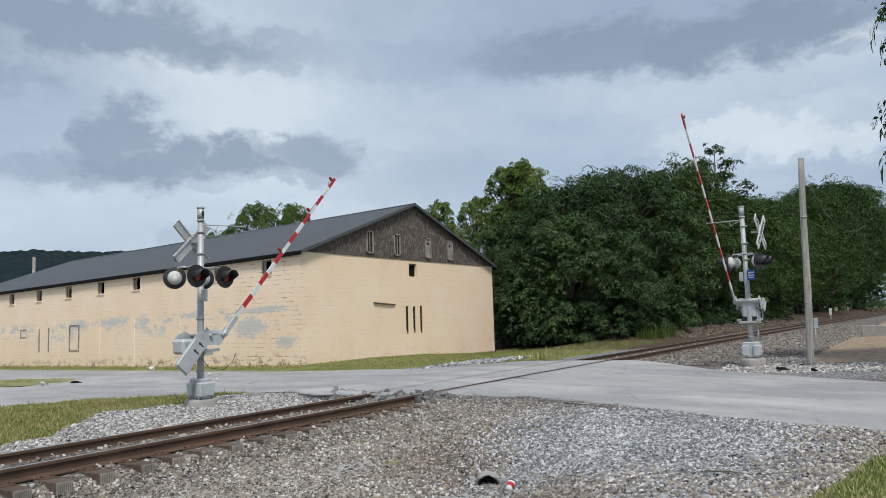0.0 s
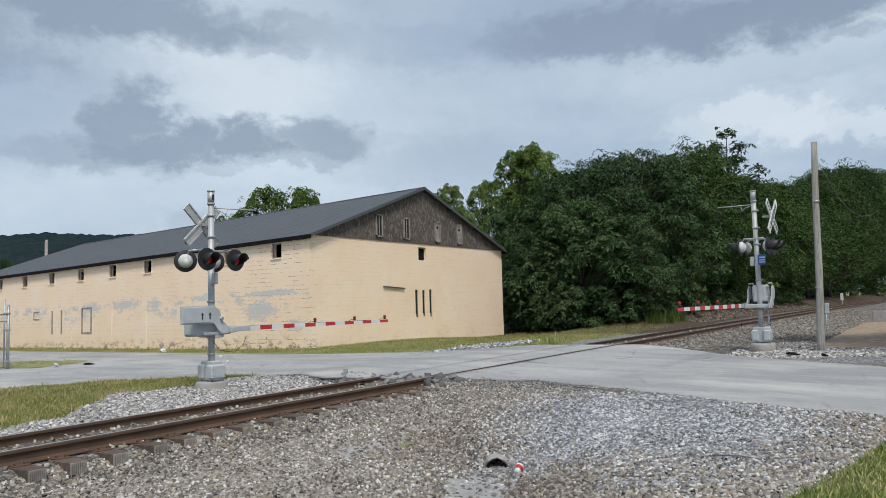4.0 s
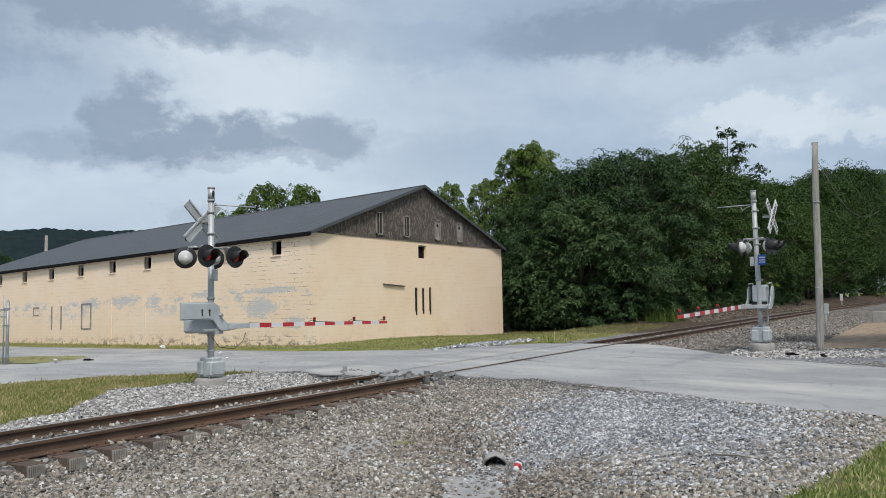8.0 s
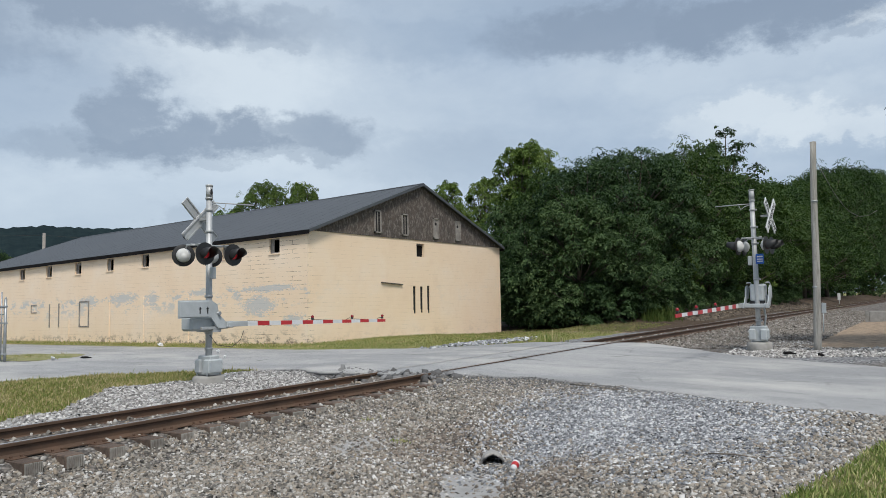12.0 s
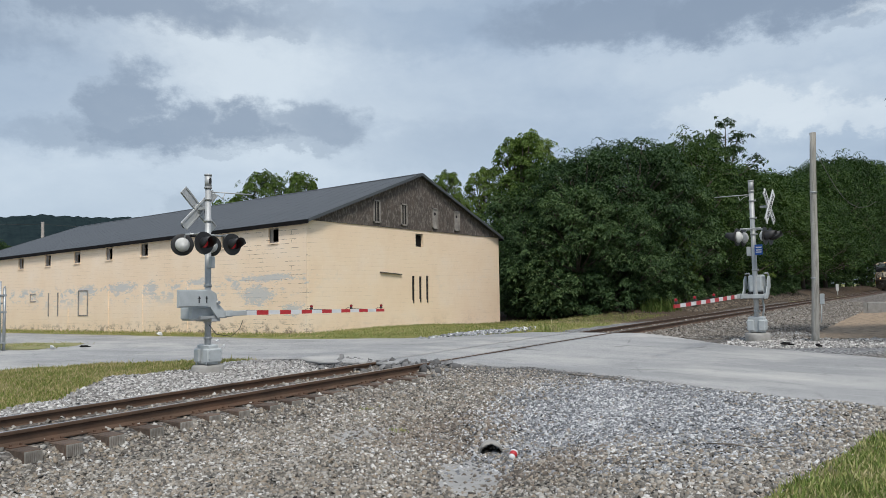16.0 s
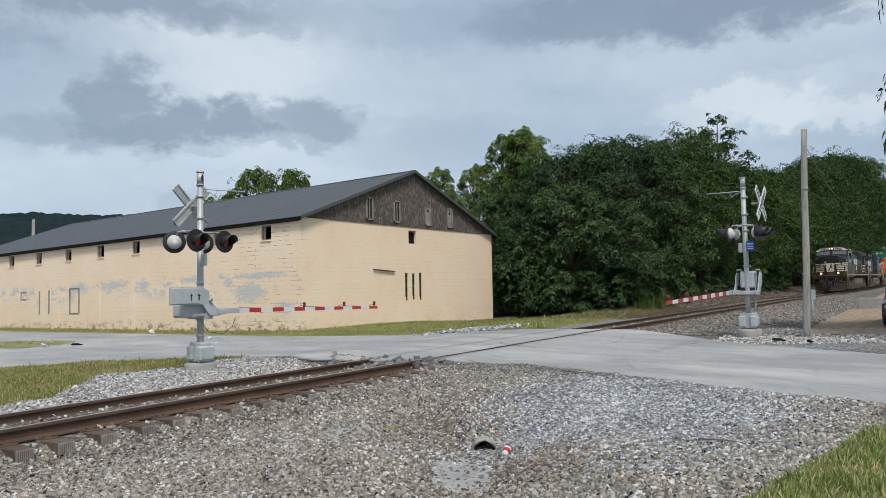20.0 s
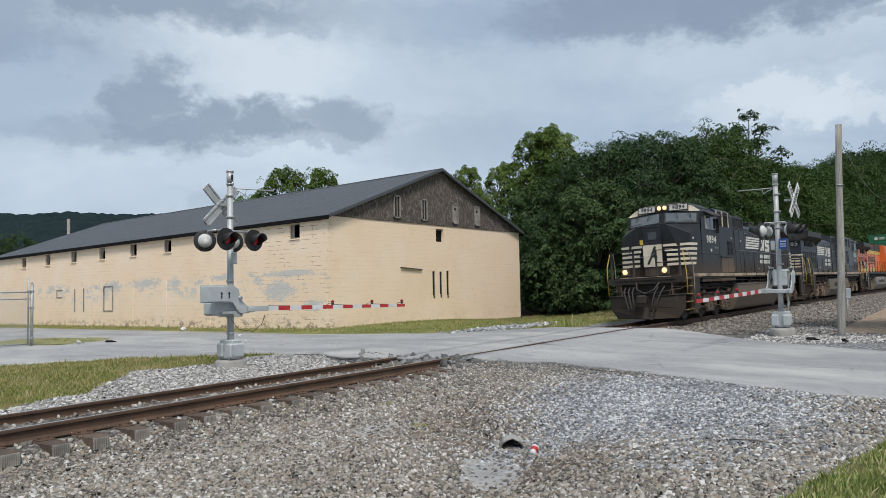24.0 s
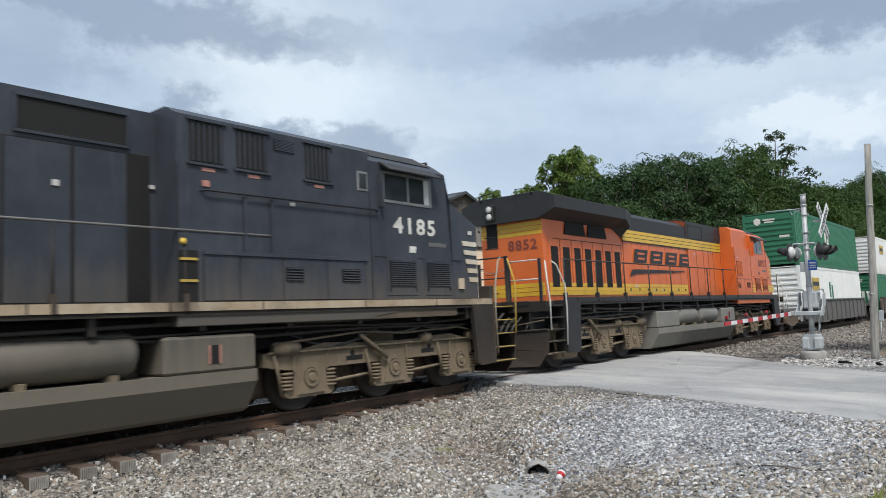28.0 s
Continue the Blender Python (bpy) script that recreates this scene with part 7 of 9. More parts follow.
            for k in range(4):
                x = 0.45 + k * 1.27
                part("logo_shape", Mesh().prism([(x, 2.88), (x + 0.98, 2.88), (x + 1.14, 3.3), (x + 0.16, 3.3)], -0.004, 0), black_paint, L, "dark slanted logo block", fx)
                for zz in (2.98, 3.14):
                    part("logo_gap", Mesh().prism([(x + 0.32, zz), (x + 0.84, zz), (x + 0.87, zz + 0.06), (x + 0.35, zz + 0.06)], -0.008, -0.003), orange, L, "", fx)
            part("logo_swoosh", Mesh().prism([(0.1, 2.42), (0.6, 2.52), (4.7, 2.66), (4.7, 2.69), (0.6, 2.66), (0.3, 2.64)], -0.004, 0), black_paint, L, "dark wedge under the logo", fx)
        # handrail along the walkway
        pts = [(5.8, s * 1.5, 4.3 if C["dark_cab"] == 1 else 2.78), (5.95, s * 1.5, 2.78), (19.45, s * 1.5, 2.74)]
        if C["dark_cab"] == 1:
            pts = [(3.5, s * 1.46, 4.3), (5.7, s * 1.5, 4.28), (5.86, s * 1.5, 4.2), (5.9, s * 1.5, 2.88), (6.0, s * 1.5, 2.8), (19.45, s * 1.5, 2.76)]
        part("handrail", Mesh().tube(pts, 0.018, 8), grey_rail if C["dark"] else black_paint, L)
        for u in np.arange(7.3, 19.5, 1.74):
            part("stanchion", Mesh().tube([(u, s * 1.5, 1.74), (u, s * 1.5, 2.77)], 0.02, 6).box(u - 0.035, u + 0.035, s * 1.45, s * 1.55, 1.66, 1.9), loco_black if C["dark"] else black_paint, L)
    # cab front: windscreens, headlight, number boards, door
    for s in (-1, 1):
        pane = [(s * 0.14, 3.93), (s * 1.36, 3.84), (s * 1.36, 4.19), (s * 0.14, 4.31)]
        rim = [(s * 0.08, 3.88), (s * 1.43, 3.78), (s * 1.43, 4.23), (s * 0.08, 4.36)]
        part("windscreen_frame", on_face(rim, 0.014, 0.01), black_paint, L)
        part("windscreen", on_face(pane, 0.022, -0.012), screen_glass, L, "dark windscreen")
        for y0 in (0.5, 1.02):
            q = [(face_u(y, z) - 0.045, s * y, z) for y, z in ((y0, 4.34), (y0 + 0.1, 4.2), (y0 + 0.13, 4.08))]
            part("wiper", Mesh().tube(q, 0.011, 5), black_paint, L)
            part("wiper", Mesh().tube([(face_u(y, z) - 0.03, s * y, z) for y, z in ((y0 - 0.04, 4.2), (y0 + 0.13, 4.02))], 0.008, 5), black_paint, L)
        nb = part("number_board", Mesh().box(-0.03, 0.03, -0.36, 0.36, -0.115, 0.115, 0.01), board_face if C["dark"] else black_paint, L, "pale number board", pose(face_u(0.66, 4.49) - 0.05, s * 0.66, 4.49, 0, 14, -s * 4))
        part("board_frame", Mesh().box(-0.038, 0.02, -0.39, 0.39, 0.115, 0.14).box(-0.038, 0.02, -0.39, 0.39, -0.14, -0.115).box(-0.038, 0.02, -0.39, -0.36, -0.14, 0.14).box(-0.038, 0.02, 0.36, 0.39, -0.14, 0.14), black_paint, nb)
        lettering("road_number", number, 0.225, black_paint if C["dark"] else loco_white, nb, pose(-0.033, 0, 0, 90, 0, -90), "bold numerals", 0.002, 1.15, 0.008)
    if C["dark"]:
        for s in (-1, 1):
            part("brow", on_face([(0, 4.4), (s * 1.44, 4.27), (s * 1.5, 4.285), (s * 1.16, 4.525), (s * 0.8, 4.655), (0, 4.655)], 0.02, 0.0), cream, L, "cream band over the windscreen")
    hl = part("headlight", Mesh().box(-0.05, 0.08, -0.26, 0.26, -0.12, 0.12, 0.03), black_paint, L, "twin headlight", pose(face_u(0, 4.52) - 0.05, 0, 4.52))
    for y in (-0.115, 0.115):
        part("lamp", Mesh().lathe([(0, 0.0), (0.0, 0.085), (0.03, 0.095)], (-0.06, y, 0), (1, 0, 0), 16), lamp_warm if C["lit"] else lamp_off, hl, "glowing lamp" if C["lit"] else "")
    for s in (-1, 1):
        part("nose_rail", Mesh().tube([(0.12, s * 0.5, 3.72), (0.1, s * 0.5, 3.82), (0.5, s * 0.62, 3.88), (0.98, s * 1.32, 3.86), (1.02, s * 1.34, 3.76)], 0.014, 6), black_paint, L)
        part("door_hinge", Mesh().box(-0.02, 0.0, s * 0.37, s * 0.42, 2.2, 2.34).box(-0.02, 0.0, s * 0.37, s * 0.42, 3.2, 3.34), body, L)
        part("nose_decal", Mesh().box(0.5, 0.62, s * 1.41, s * 1.447, 3.12, 3.2), decal, L)
    part("nose_vent", Mesh().box(0.7, 0.95, -0.16, 0.16, 3.7, 3.86, 0.02), body, L)
    part("nose_door", Mesh().box(-0.012, 0.02, -0.36, 0.36, 1.76, 3.6, 0.01), body, L, "", pose(0.01, 0, 0, 0, 0, 0))
    part("door_window", Mesh().box(-0.018, -0.008, -0.2, 0.16, 3.18, 3.48, 0.004), cab_glass, L)
    part("door_plate", Mesh().box(-0.018, -0.008, 0.36, 0.5, 3.0, 3.2), yellow, L, "small yellow plate")
    for s in (-1, 1):
        for k in range(5):
            z = 2.88 - k * 0.187
            inner = 0.42 + 0.06 * k if C["dark"] else 0.4
            q0 = Vector((0.016, s * 0.55, z))
            q1 = Vector((0.296, s * 1.404, z))
            qi = Vector((0.016, s * min(inner, 0.55), z))
            q2 = Vector((0.9 - 0.055 * k, s * (1.404 + 0.1 * (0.6 - 0.055 * k) / 0.98 + 0.004), z))
            me = Mesh()
            h = 0.098
            for a, b in ((qi, q0), (q0, q1), (q1, q2)):
                if (a - b).length < 0.01:
                    continue
                off = Vector((-0.006, 0, 0)) if b is not q2 else Vector((0, s * 0.006, 0))
                p = [a + off, b + off, b + off + Vector((0.0, 0, h)), a + off + Vector((0, 0, h))]
                if b is q2:
                    p[1] = p[1] + Vector((-0.03, 0, 0))
                me.add(p + [x - off * 1.5 for x in p], [(0, 1, 2, 3), (7, 6, 5, 4), (0, 1, 5, 4), (1, 2, 6, 5), (2, 3, 7, 6), (3, 0, 4, 7)])
            if C["dark"] or k < 3:
                part("nose_stripe", me, cream if C["dark"] else loco_yellow, L, "cream stripe round the nose" if C["dark"] else "yellow stripe")
    if C["dark"]:
        part("nose_panel", Mesh().box(-0.03, -0.014, -0.38, 0.38, 2.12, 2.98), cream, L, "cream panel on the nose door")
        mark = [(0.16, 2.2), (0.24, 2.24), (0.1, 2.5), (0.02, 2.72), (-0.08, 2.92), (-0.16, 2.9), (-0.1, 2.7), (-0.2, 2.46), (-0.12, 2.44), (0.0, 2.5)]
        part("emblem", Mesh().prism(mark, -0.038, -0.03, "x"), black_paint, L, "plain dark emblem")
    # both ends: platform, plow, steps, rails, coupler
    for e, sgn, xe in ((0, -1, 0.0), (1, 1, 19.5)):
        E = lambda u: xe + sgn * u
        part("end_plate", Mesh().box(E(0.86), E(0.95), -1.52, 1.52, 1.46, 1.7), plow_paint, L, "dusty pilot plate")
        part("pilot_face", Mesh().box(E(0.62), E(0.68), -1.0, 1.0, 0.5, 1.5), plow_paint, L, "dark recessed pilot face")
        if e == 0 or C["rear_plow"]:
            pl = Mesh()
            for s in (-1, 1):
                pv = [(E(1.22), s * 0.36, 0.6), (E(1.2), s * 0.42, 0.97), (E(0.93), s * 1.5, 1.02), (E(0.9), s * 1.46, 0.5), (E(0.93), s * 1.2, 0.15), (E(1.34), 0, 0.13), (E(1.3), 0, 0.6)]
                pl.add(pv + [(x - sgn * 0.04, y, z) for x, y, z in pv], [(0, 1, 2, 3), (0, 3, 4, 5, 6), (7, 8, 9, 10), (7, 10, 11, 12, 13)] + [(i, (i + 1) % 7, (i + 1) % 7 + 7, i + 7) for i in range(7)])
            part("plow", pl, plow_paint, L, "dusty snow plow blade")
            for ly in (-1, 1):
                part("plow_lip", Mesh().tube([(E(0.95), ly * 1.5, 1.03), (E(1.21), ly * 0.42, 0.98)], 0.025, 6), plow_paint, L)
            for y in (-0.9, 0.9):
                part("plow_brace", Mesh().tube([(E(0.68), y, 1.3), (E(1.05), y, 0.95)], 0.035, 6), plow_paint, L)
        else:
            part("pilot_sheet", Mesh().box(E(0.88), E(0.97), -1.0, 1.0, 0.3, 0.98), plow_paint, L, "dusty pilot sheet")
        part("coupler", Mesh().box(E(0.9), E(1.45), -0.1, 0.1, 0.76, 0.98, 0.03).box(E(1.38), E(1.6), -0.2, 0.17, 0.7, 1.04, 0.05), plow_paint, L, "worn knuckle coupler")
        for k in range(5):
            y = (-0.75, -0.5, 0.45, 0.62, 0.8)[k]
            part("hose", Mesh().tube([(E(0.98), y, 1.34), (E(1.24), y * 0.95, 1.16), (E(1.36), y * 0.8, 0.86), (E(1.4), y * 0.7, 0.55), (E(1.34), y * 0.62, 0.42)], 0.028, 7), hose_black, L, "hanging air hose")
        part("jumper_cable", Mesh().tube([(E(0.98), -0.55, 1.5), (E(1.22), -0.45, 1.25), (E(1.3), -0.1, 1.08), (E(1.22), 0.25, 1.25), (E(0.98), 0.35, 1.52)], 0.032, 7), hose_black, L)
        part("uncoupling_lever", Mesh().tube([(E(1.0), -1.45, 1.25), (E(1.04), -0.5, 1.12), (E(1.06), 0.5, 1.12), (E(1.0), 1.45, 1.25)], 0.018, 6), under, L)
        for s in (-1, 1):
            well = Mesh().box(E(0.02), E(0.06), s * 1.0, s * 1.53, 0.42, 1.7).box(E(0.06), E(0.92), s * 0.98, s * 1.03, 0.5, 1.62)
            part("step_well", well, loco_black if C["dark"] else black_paint, L)
            part("step_well_flank", Mesh().prism([(E(0.02), 1.66), (E(-0.72), 1.66), (E(-0.6), 0.46), (E(-0.5), 0.4), (E(0.02), 0.42)], s * 1.44, s * 1.535), plow_paint if C["dark"] else black_paint, L)
            for k in range(5):
                z = 0.45 + 0.29 * k
                st = part("step", Mesh().box(E(0.08), E(0.88), s * 1.03, s * 1.5, z - 0.03, z, 0.006), under, L)
                part("step_edge", Mesh().box(E(0.1), E(0.84), s * 1.5, s * 1.51, z - 0.012, z + 0.002), C["edge"], st, "worn step edge")
            # grab irons
            g = Mesh().tube([(E(0.1), s * 1.55, 0.62), (E(0.06), s * 1.57, 1.5), (E(0.1), s * 1.57, 2.1), (E(0.35), s * 1.5, 2.6), (E(0.5), s * 1.46, 2.68)], 0.018, 8)
            part("grab_iron", g, beige_rail if C["dark"] else C["grab"], L)
            g = Mesh().tube([(E(0.84), s * 1.55, 1.0), (E(0.86), s * 1.57, 1.7), (E(0.9), s * 1.55, 2.15), (E(0.8), s * 1.45, 2.68)], 0.018, 8)
            part("grab_iron", g, C["grab"], L)
        post = loco_black
        for y in (-1.35, -0.45, 0.45, 1.35):
            part("end_rail_post", Mesh().box(E(0.86), E(0.92), y - 0.03, y + 0.03, 1.7, 2.74), post if C["dark"] else black_paint, L)
        for a, b in ((-1.35, -0.45), (0.45, 1.35)):
            for z in (2.72, 2.25):
                part("end_rail", Mesh().tube([(E(0.89), a, z), (E(0.89), b, z)], 0.018, 6), C["endrail"], L)
        part("chain", Mesh().tube([(E(0.89), y, 2.62 - 0.14 * (1 - (y / 0.45) ** 2)) for y in np.linspace(-0.45, 0.45, 9)], 0.01, 5), steel, L)
        part("walkway_plate", Mesh().box(E(0.1), E(0.94), -1.0, 1.0, 1.70, 1.73), under, L)
        part("platform_edge", Mesh().box(E(0.95), E(0.965), -1.0, 1.0, 1.62, 1.72), C["sill"], L)
        if e == 0:
            for s in (-1, 1):
                dl = part("ditch_light", Mesh().box(E(0.8), E(0.98), s * 0.78 - 0.15, s * 0.78 + 0.15, 1.78, 2.1, 0.02), loco_black if C["dark"] else black_paint, L, "ditch light box")
                part("lamp", Mesh().lathe([(0, 0.0), (0, 0.1), (-0.03, 0.11)], (E(0.99), s * 0.78, 1.94), (sgn, 0, 0), 16), lamp_warm if C["lit"] else lamp_off, dl, "glowing lamp" if C["lit"] else "")
    # rear end of the hood: stripes, number, lamps, ladder irons
    for k in range(5):
        z = 2.88 - k * 0.187
        if C["dark"]:
            me = Mesh().box(19.5, 19.506, -0.95, 0.95, z, z + 0.098)
            for s in (-1, 1):
                me.prism([(19.08 + 0.04 * k, z + 0.098), (19.505, z + 0.098), (19.505, z), (19.12 + 0.04 * k, z)], s * 0.95, s * 0.968)
            part("end_stripe", me, cream, L, "cream stripe round the hood end")
        elif k < 3:
            part("end_stripe", Mesh().box(19.5, 19.506, -0.95, 0.95, 3.46 + 0.12 * k, 3.56 + 0.12 * k).box(19.5, 19.506, -0.95, 0.95, 1.87 + 0.115 * k, 1.97 + 0.115 * k), loco_yellow, L, "yellow end stripe")
    for s in (-1, 1):
        part("end_grab", Mesh().tube([(19.66, s * 0.35, 4.5), (19.74, s * 0.35, 4.66), (19.74, s * 0.8, 4.62), (19.66, s * 0.8, 4.46)], 0.013, 6), loco_black, L)
    lettering("road_number", number, 0.36, C["ink"], L, pose(19.509, 0.34, 3.64 if C["dark"] else 3.2, 90, 0, 90) @ Matrix.Diagonal((1.12, 1, 1, 1)), C["ink_label"], 0.002, 1.15, 0.01)
    part("end_door", Mesh().box(19.5, 19.512, -0.78, -0.42, 3.2, 3.85, 0.004), screen_shade_dark, L, "dark end screen")
    rl = part("rear_lamp", Mesh().box(19.66, 19.75, -0.62, -0.38, 3.92, 4.34, 0.02), black_paint, L)
    for z in (4.03, 4.23):
        part("lamp", Mesh().lathe([(0, 0.0), (0, 0.085), (-0.02, 0.092)], (19.76, -0.5, z), (1, 0, 0), 14), lamp_off, rl)
    for z in (2.0, 2.5, 3.2, 3.5):
        part("ladder_iron", Mesh().tube([(19.5, -0.8, z), (19.6, -0.8, z), (19.6, -0.5, z), (19.5, -0.5, z)], 0.012, 6), loco_black, L)
    return L


BLACK = {"body": loco_black, "roof": roof_black, "sill": sill_cream, "dark": True, "dark_cab": 1, "ink": loco_white, "ink_label": "white road number", "nose_label": "black nose with cream stripes", "cab_label": "black wide cab", "stack": roof_black, "brow": cream, "lit": True,
         "grab": yellow, "grab2": False, "endrail": loco_black, "rear_plow": False, "num": 2.6, "alt": 4.6, "truck": under, "tank": tank_paint, "edge": yellow}
SECOND = dict(BLACK, body=grey_black, dark_cab=2, lit=False, stack=mat("rusty_exhaust", (0.12, 0.05, 0.035), (0.08, 0.035, 0.028), 0.85), rear_plow=True, num=2.4, alt=4.6, truck=under_pale, truck_rear=under_red, tank=tank_pale, comp=7.42)
FLAME = {"body": orange, "roof": black_paint, "sill": black_paint, "dark": False, "dark_cab": 2, "ink": mat("dark_red_numerals", (0.22, 0.05, 0.03), (0.18, 0.04, 0.03), 0.5), "ink_label": "dark road number", "nose_label": "orange nose", "cab_label": "orange wide cab", "stack": black_paint,
         "brow": black_paint, "lit": False, "grab": loco_white, "grab2": False, "endrail": dull_white, "rear_plow": True, "num": 1.9, "alt": 4.6, "truck": under_pale, "tank": tank_grey, "edge": black_paint}

lead_loco = locomotive("black diesel locomotive with cream nose stripes and lit headlights", "9894", BLACK, True)
second_loco = locomotive("black diesel locomotive running long hood first", "4185", SECOND, False)
third_loco = locomotive("orange diesel locomotive with yellow stripes and black roof", "8852", FLAME, False)

# containers and well cars
green_box = dusty("green_container_paint", (0.022, 0.15, 0.075), (0.02, 0.125, 0.065), 0.45, (0.03, 0.12, 0.07), 0.0, 0.6, 0.3)
white_box = dusty("white_container_paint", (0.72, 0.73, 0.71), (0.64, 0.65, 0.63), 0.5, (0.5, 0.46, 0.4), 0.0, 0.9, 0.4)
well_paint = dusty("dusty_brown_well_car", (0.075, 0.05, 0.04), (0.055, 0.042, 0.036), 0.75, (0.13, 0.11, 0.09), 0.3, 2.2, 0.6)
well_grey = dusty("dusty_grey_well_car", (0.11, 0.11, 0.115), (0.085, 0.085, 0.09), 0.7, (0.14, 0.125, 0.105), 0.3, 2.4, 0.5)


def container(label, paint, panel_paint, yellow_label):
    """A 53-foot corrugated box; its origin is at the middle of one lower end."""
    c = thing("container", label, "shipping container", group="stacked containers on the train")
    ln, w, h = 16.15, 1.3, 2.9
    me = Mesh()
    for s in (-1, 1):
        pts, x, k = [], 0.14, 0
        while x < ln - 0.14:
            pts += [(x, s * (w - 0.0)), (x + 0.11, s * (w - 0.0)), (x + 0.14, s * (w - 0.03)), (x + 0.25, s * (w - 0.03))]
            x += 0.28
        pts.append((ln - 0.14, s * w))
        v = [(a, b, 0.14) for a, b in pts] + [(a, b, h - 0.12) for a, b in pts]
        n = len(pts)
        me.add(v, [(i, i + 1, i + 1 + n, i + n) for i in range(n - 1)])
    part("side_wall", me, paint, c, "corrugated side walls")
    part("roof_panel", Mesh().box(0.05, ln - 0.05, -w + 0.02, w - 0.02, h - 0.05, h - 0.01), paint, c)
    part("end_wall", Mesh().box(0.04, 0.08, -w + 0.08, w - 0.08, 0.1, h - 0.1), paint, c)
    for k in range(9):
        part("end_rib", Mesh().box(0.0, 0.045, -w + 0.14, w - 0.14, 0.3 + k * 0.27, 0.42 + k * 0.27, 0.01), paint, c)
    part("rear_doors", Mesh().box(ln - 0.08, ln - 0.04, -w + 0.08, w - 0.08, 0.1, h - 0.1), paint, c)
    for u in (0.0, ln - 0.14):
        for s in (-1, 1):
            part("corner_post", Mesh().box(u, u + 0.14, s * (w - 0.14), s * (w + 0.005), 0.0, h), paint, c)
    for s in (-1, 1):
        part("bottom_rail", Mesh().box(0.1, ln - 0.1, s * (w - 0.08), s * (w + 0.004), 0.0, 0.16), paint, c)
        part("top_rail", Mesh().box(0.1, ln - 0.1, s * (w - 0.08), s * (w + 0.004), h - 0.13, h), paint, c)
        for u in (2.0, ln - 2.1):
            part("lift_post", Mesh().box(u, u + 0.12, s * (w - 0.1), s * (w + 0.006), 0.1, h - 0.1), paint, c)
        ink = loco_white if paint is green_box else green_box
        lo = part("logo_block", Mesh().prism([(6.6, 1.2), (7.0, 1.2), (7.0, 2.1), (6.6, 2.1)], s * (w + 0.001), s * (w + 0.006)).prism([(7.2, 1.1), (7.6, 1.1), (7.6, 1.9), (7.2, 1.9)], s * (w + 0.001), s * (w + 0.006)), ink, c, "plain pale logo blocks")
        if yellow_label:
            part("placard", Mesh().box(2.6, 4.2, s * (w + 0.001), s * (w + 0.008), 1.6, 2.3), yellow, c, "yellow placard")
            part("placard_bars", Mesh().box(2.75, 4.05, s * (w + 0.008), s * (w + 0.012), 1.85, 2.08), black_paint, c)
    # hexagon mark and bars on the end
    ink = loco_white if paint is green_box else green_box
    hexa = [(-0.55 + 0.2 * math.cos(k * math.pi / 3 + 0.52), 2.45 + 0.2 * math.sin(k * math.pi / 3 + 0.52)) for k in range(6)]
    if paint is green_box:
        part("hexagon_mark", Mesh().prism([(-a, b) for a, b in hexa], -0.012, -0.002, "x"), ink, c, "pale hexagon mark")
        part("end_bars", Mesh().box(-0.012, -0.002, -0.35, 0.25, 2.47, 2.55).box(-0.012, -0.002, -0.3, 0.2, 2.34, 2.42), ink, c)
        part("end_number_bar", Mesh().box(-0.012, -0.002, -1.0, -0.5, 1.5, 1.62), ink, c)
    return c


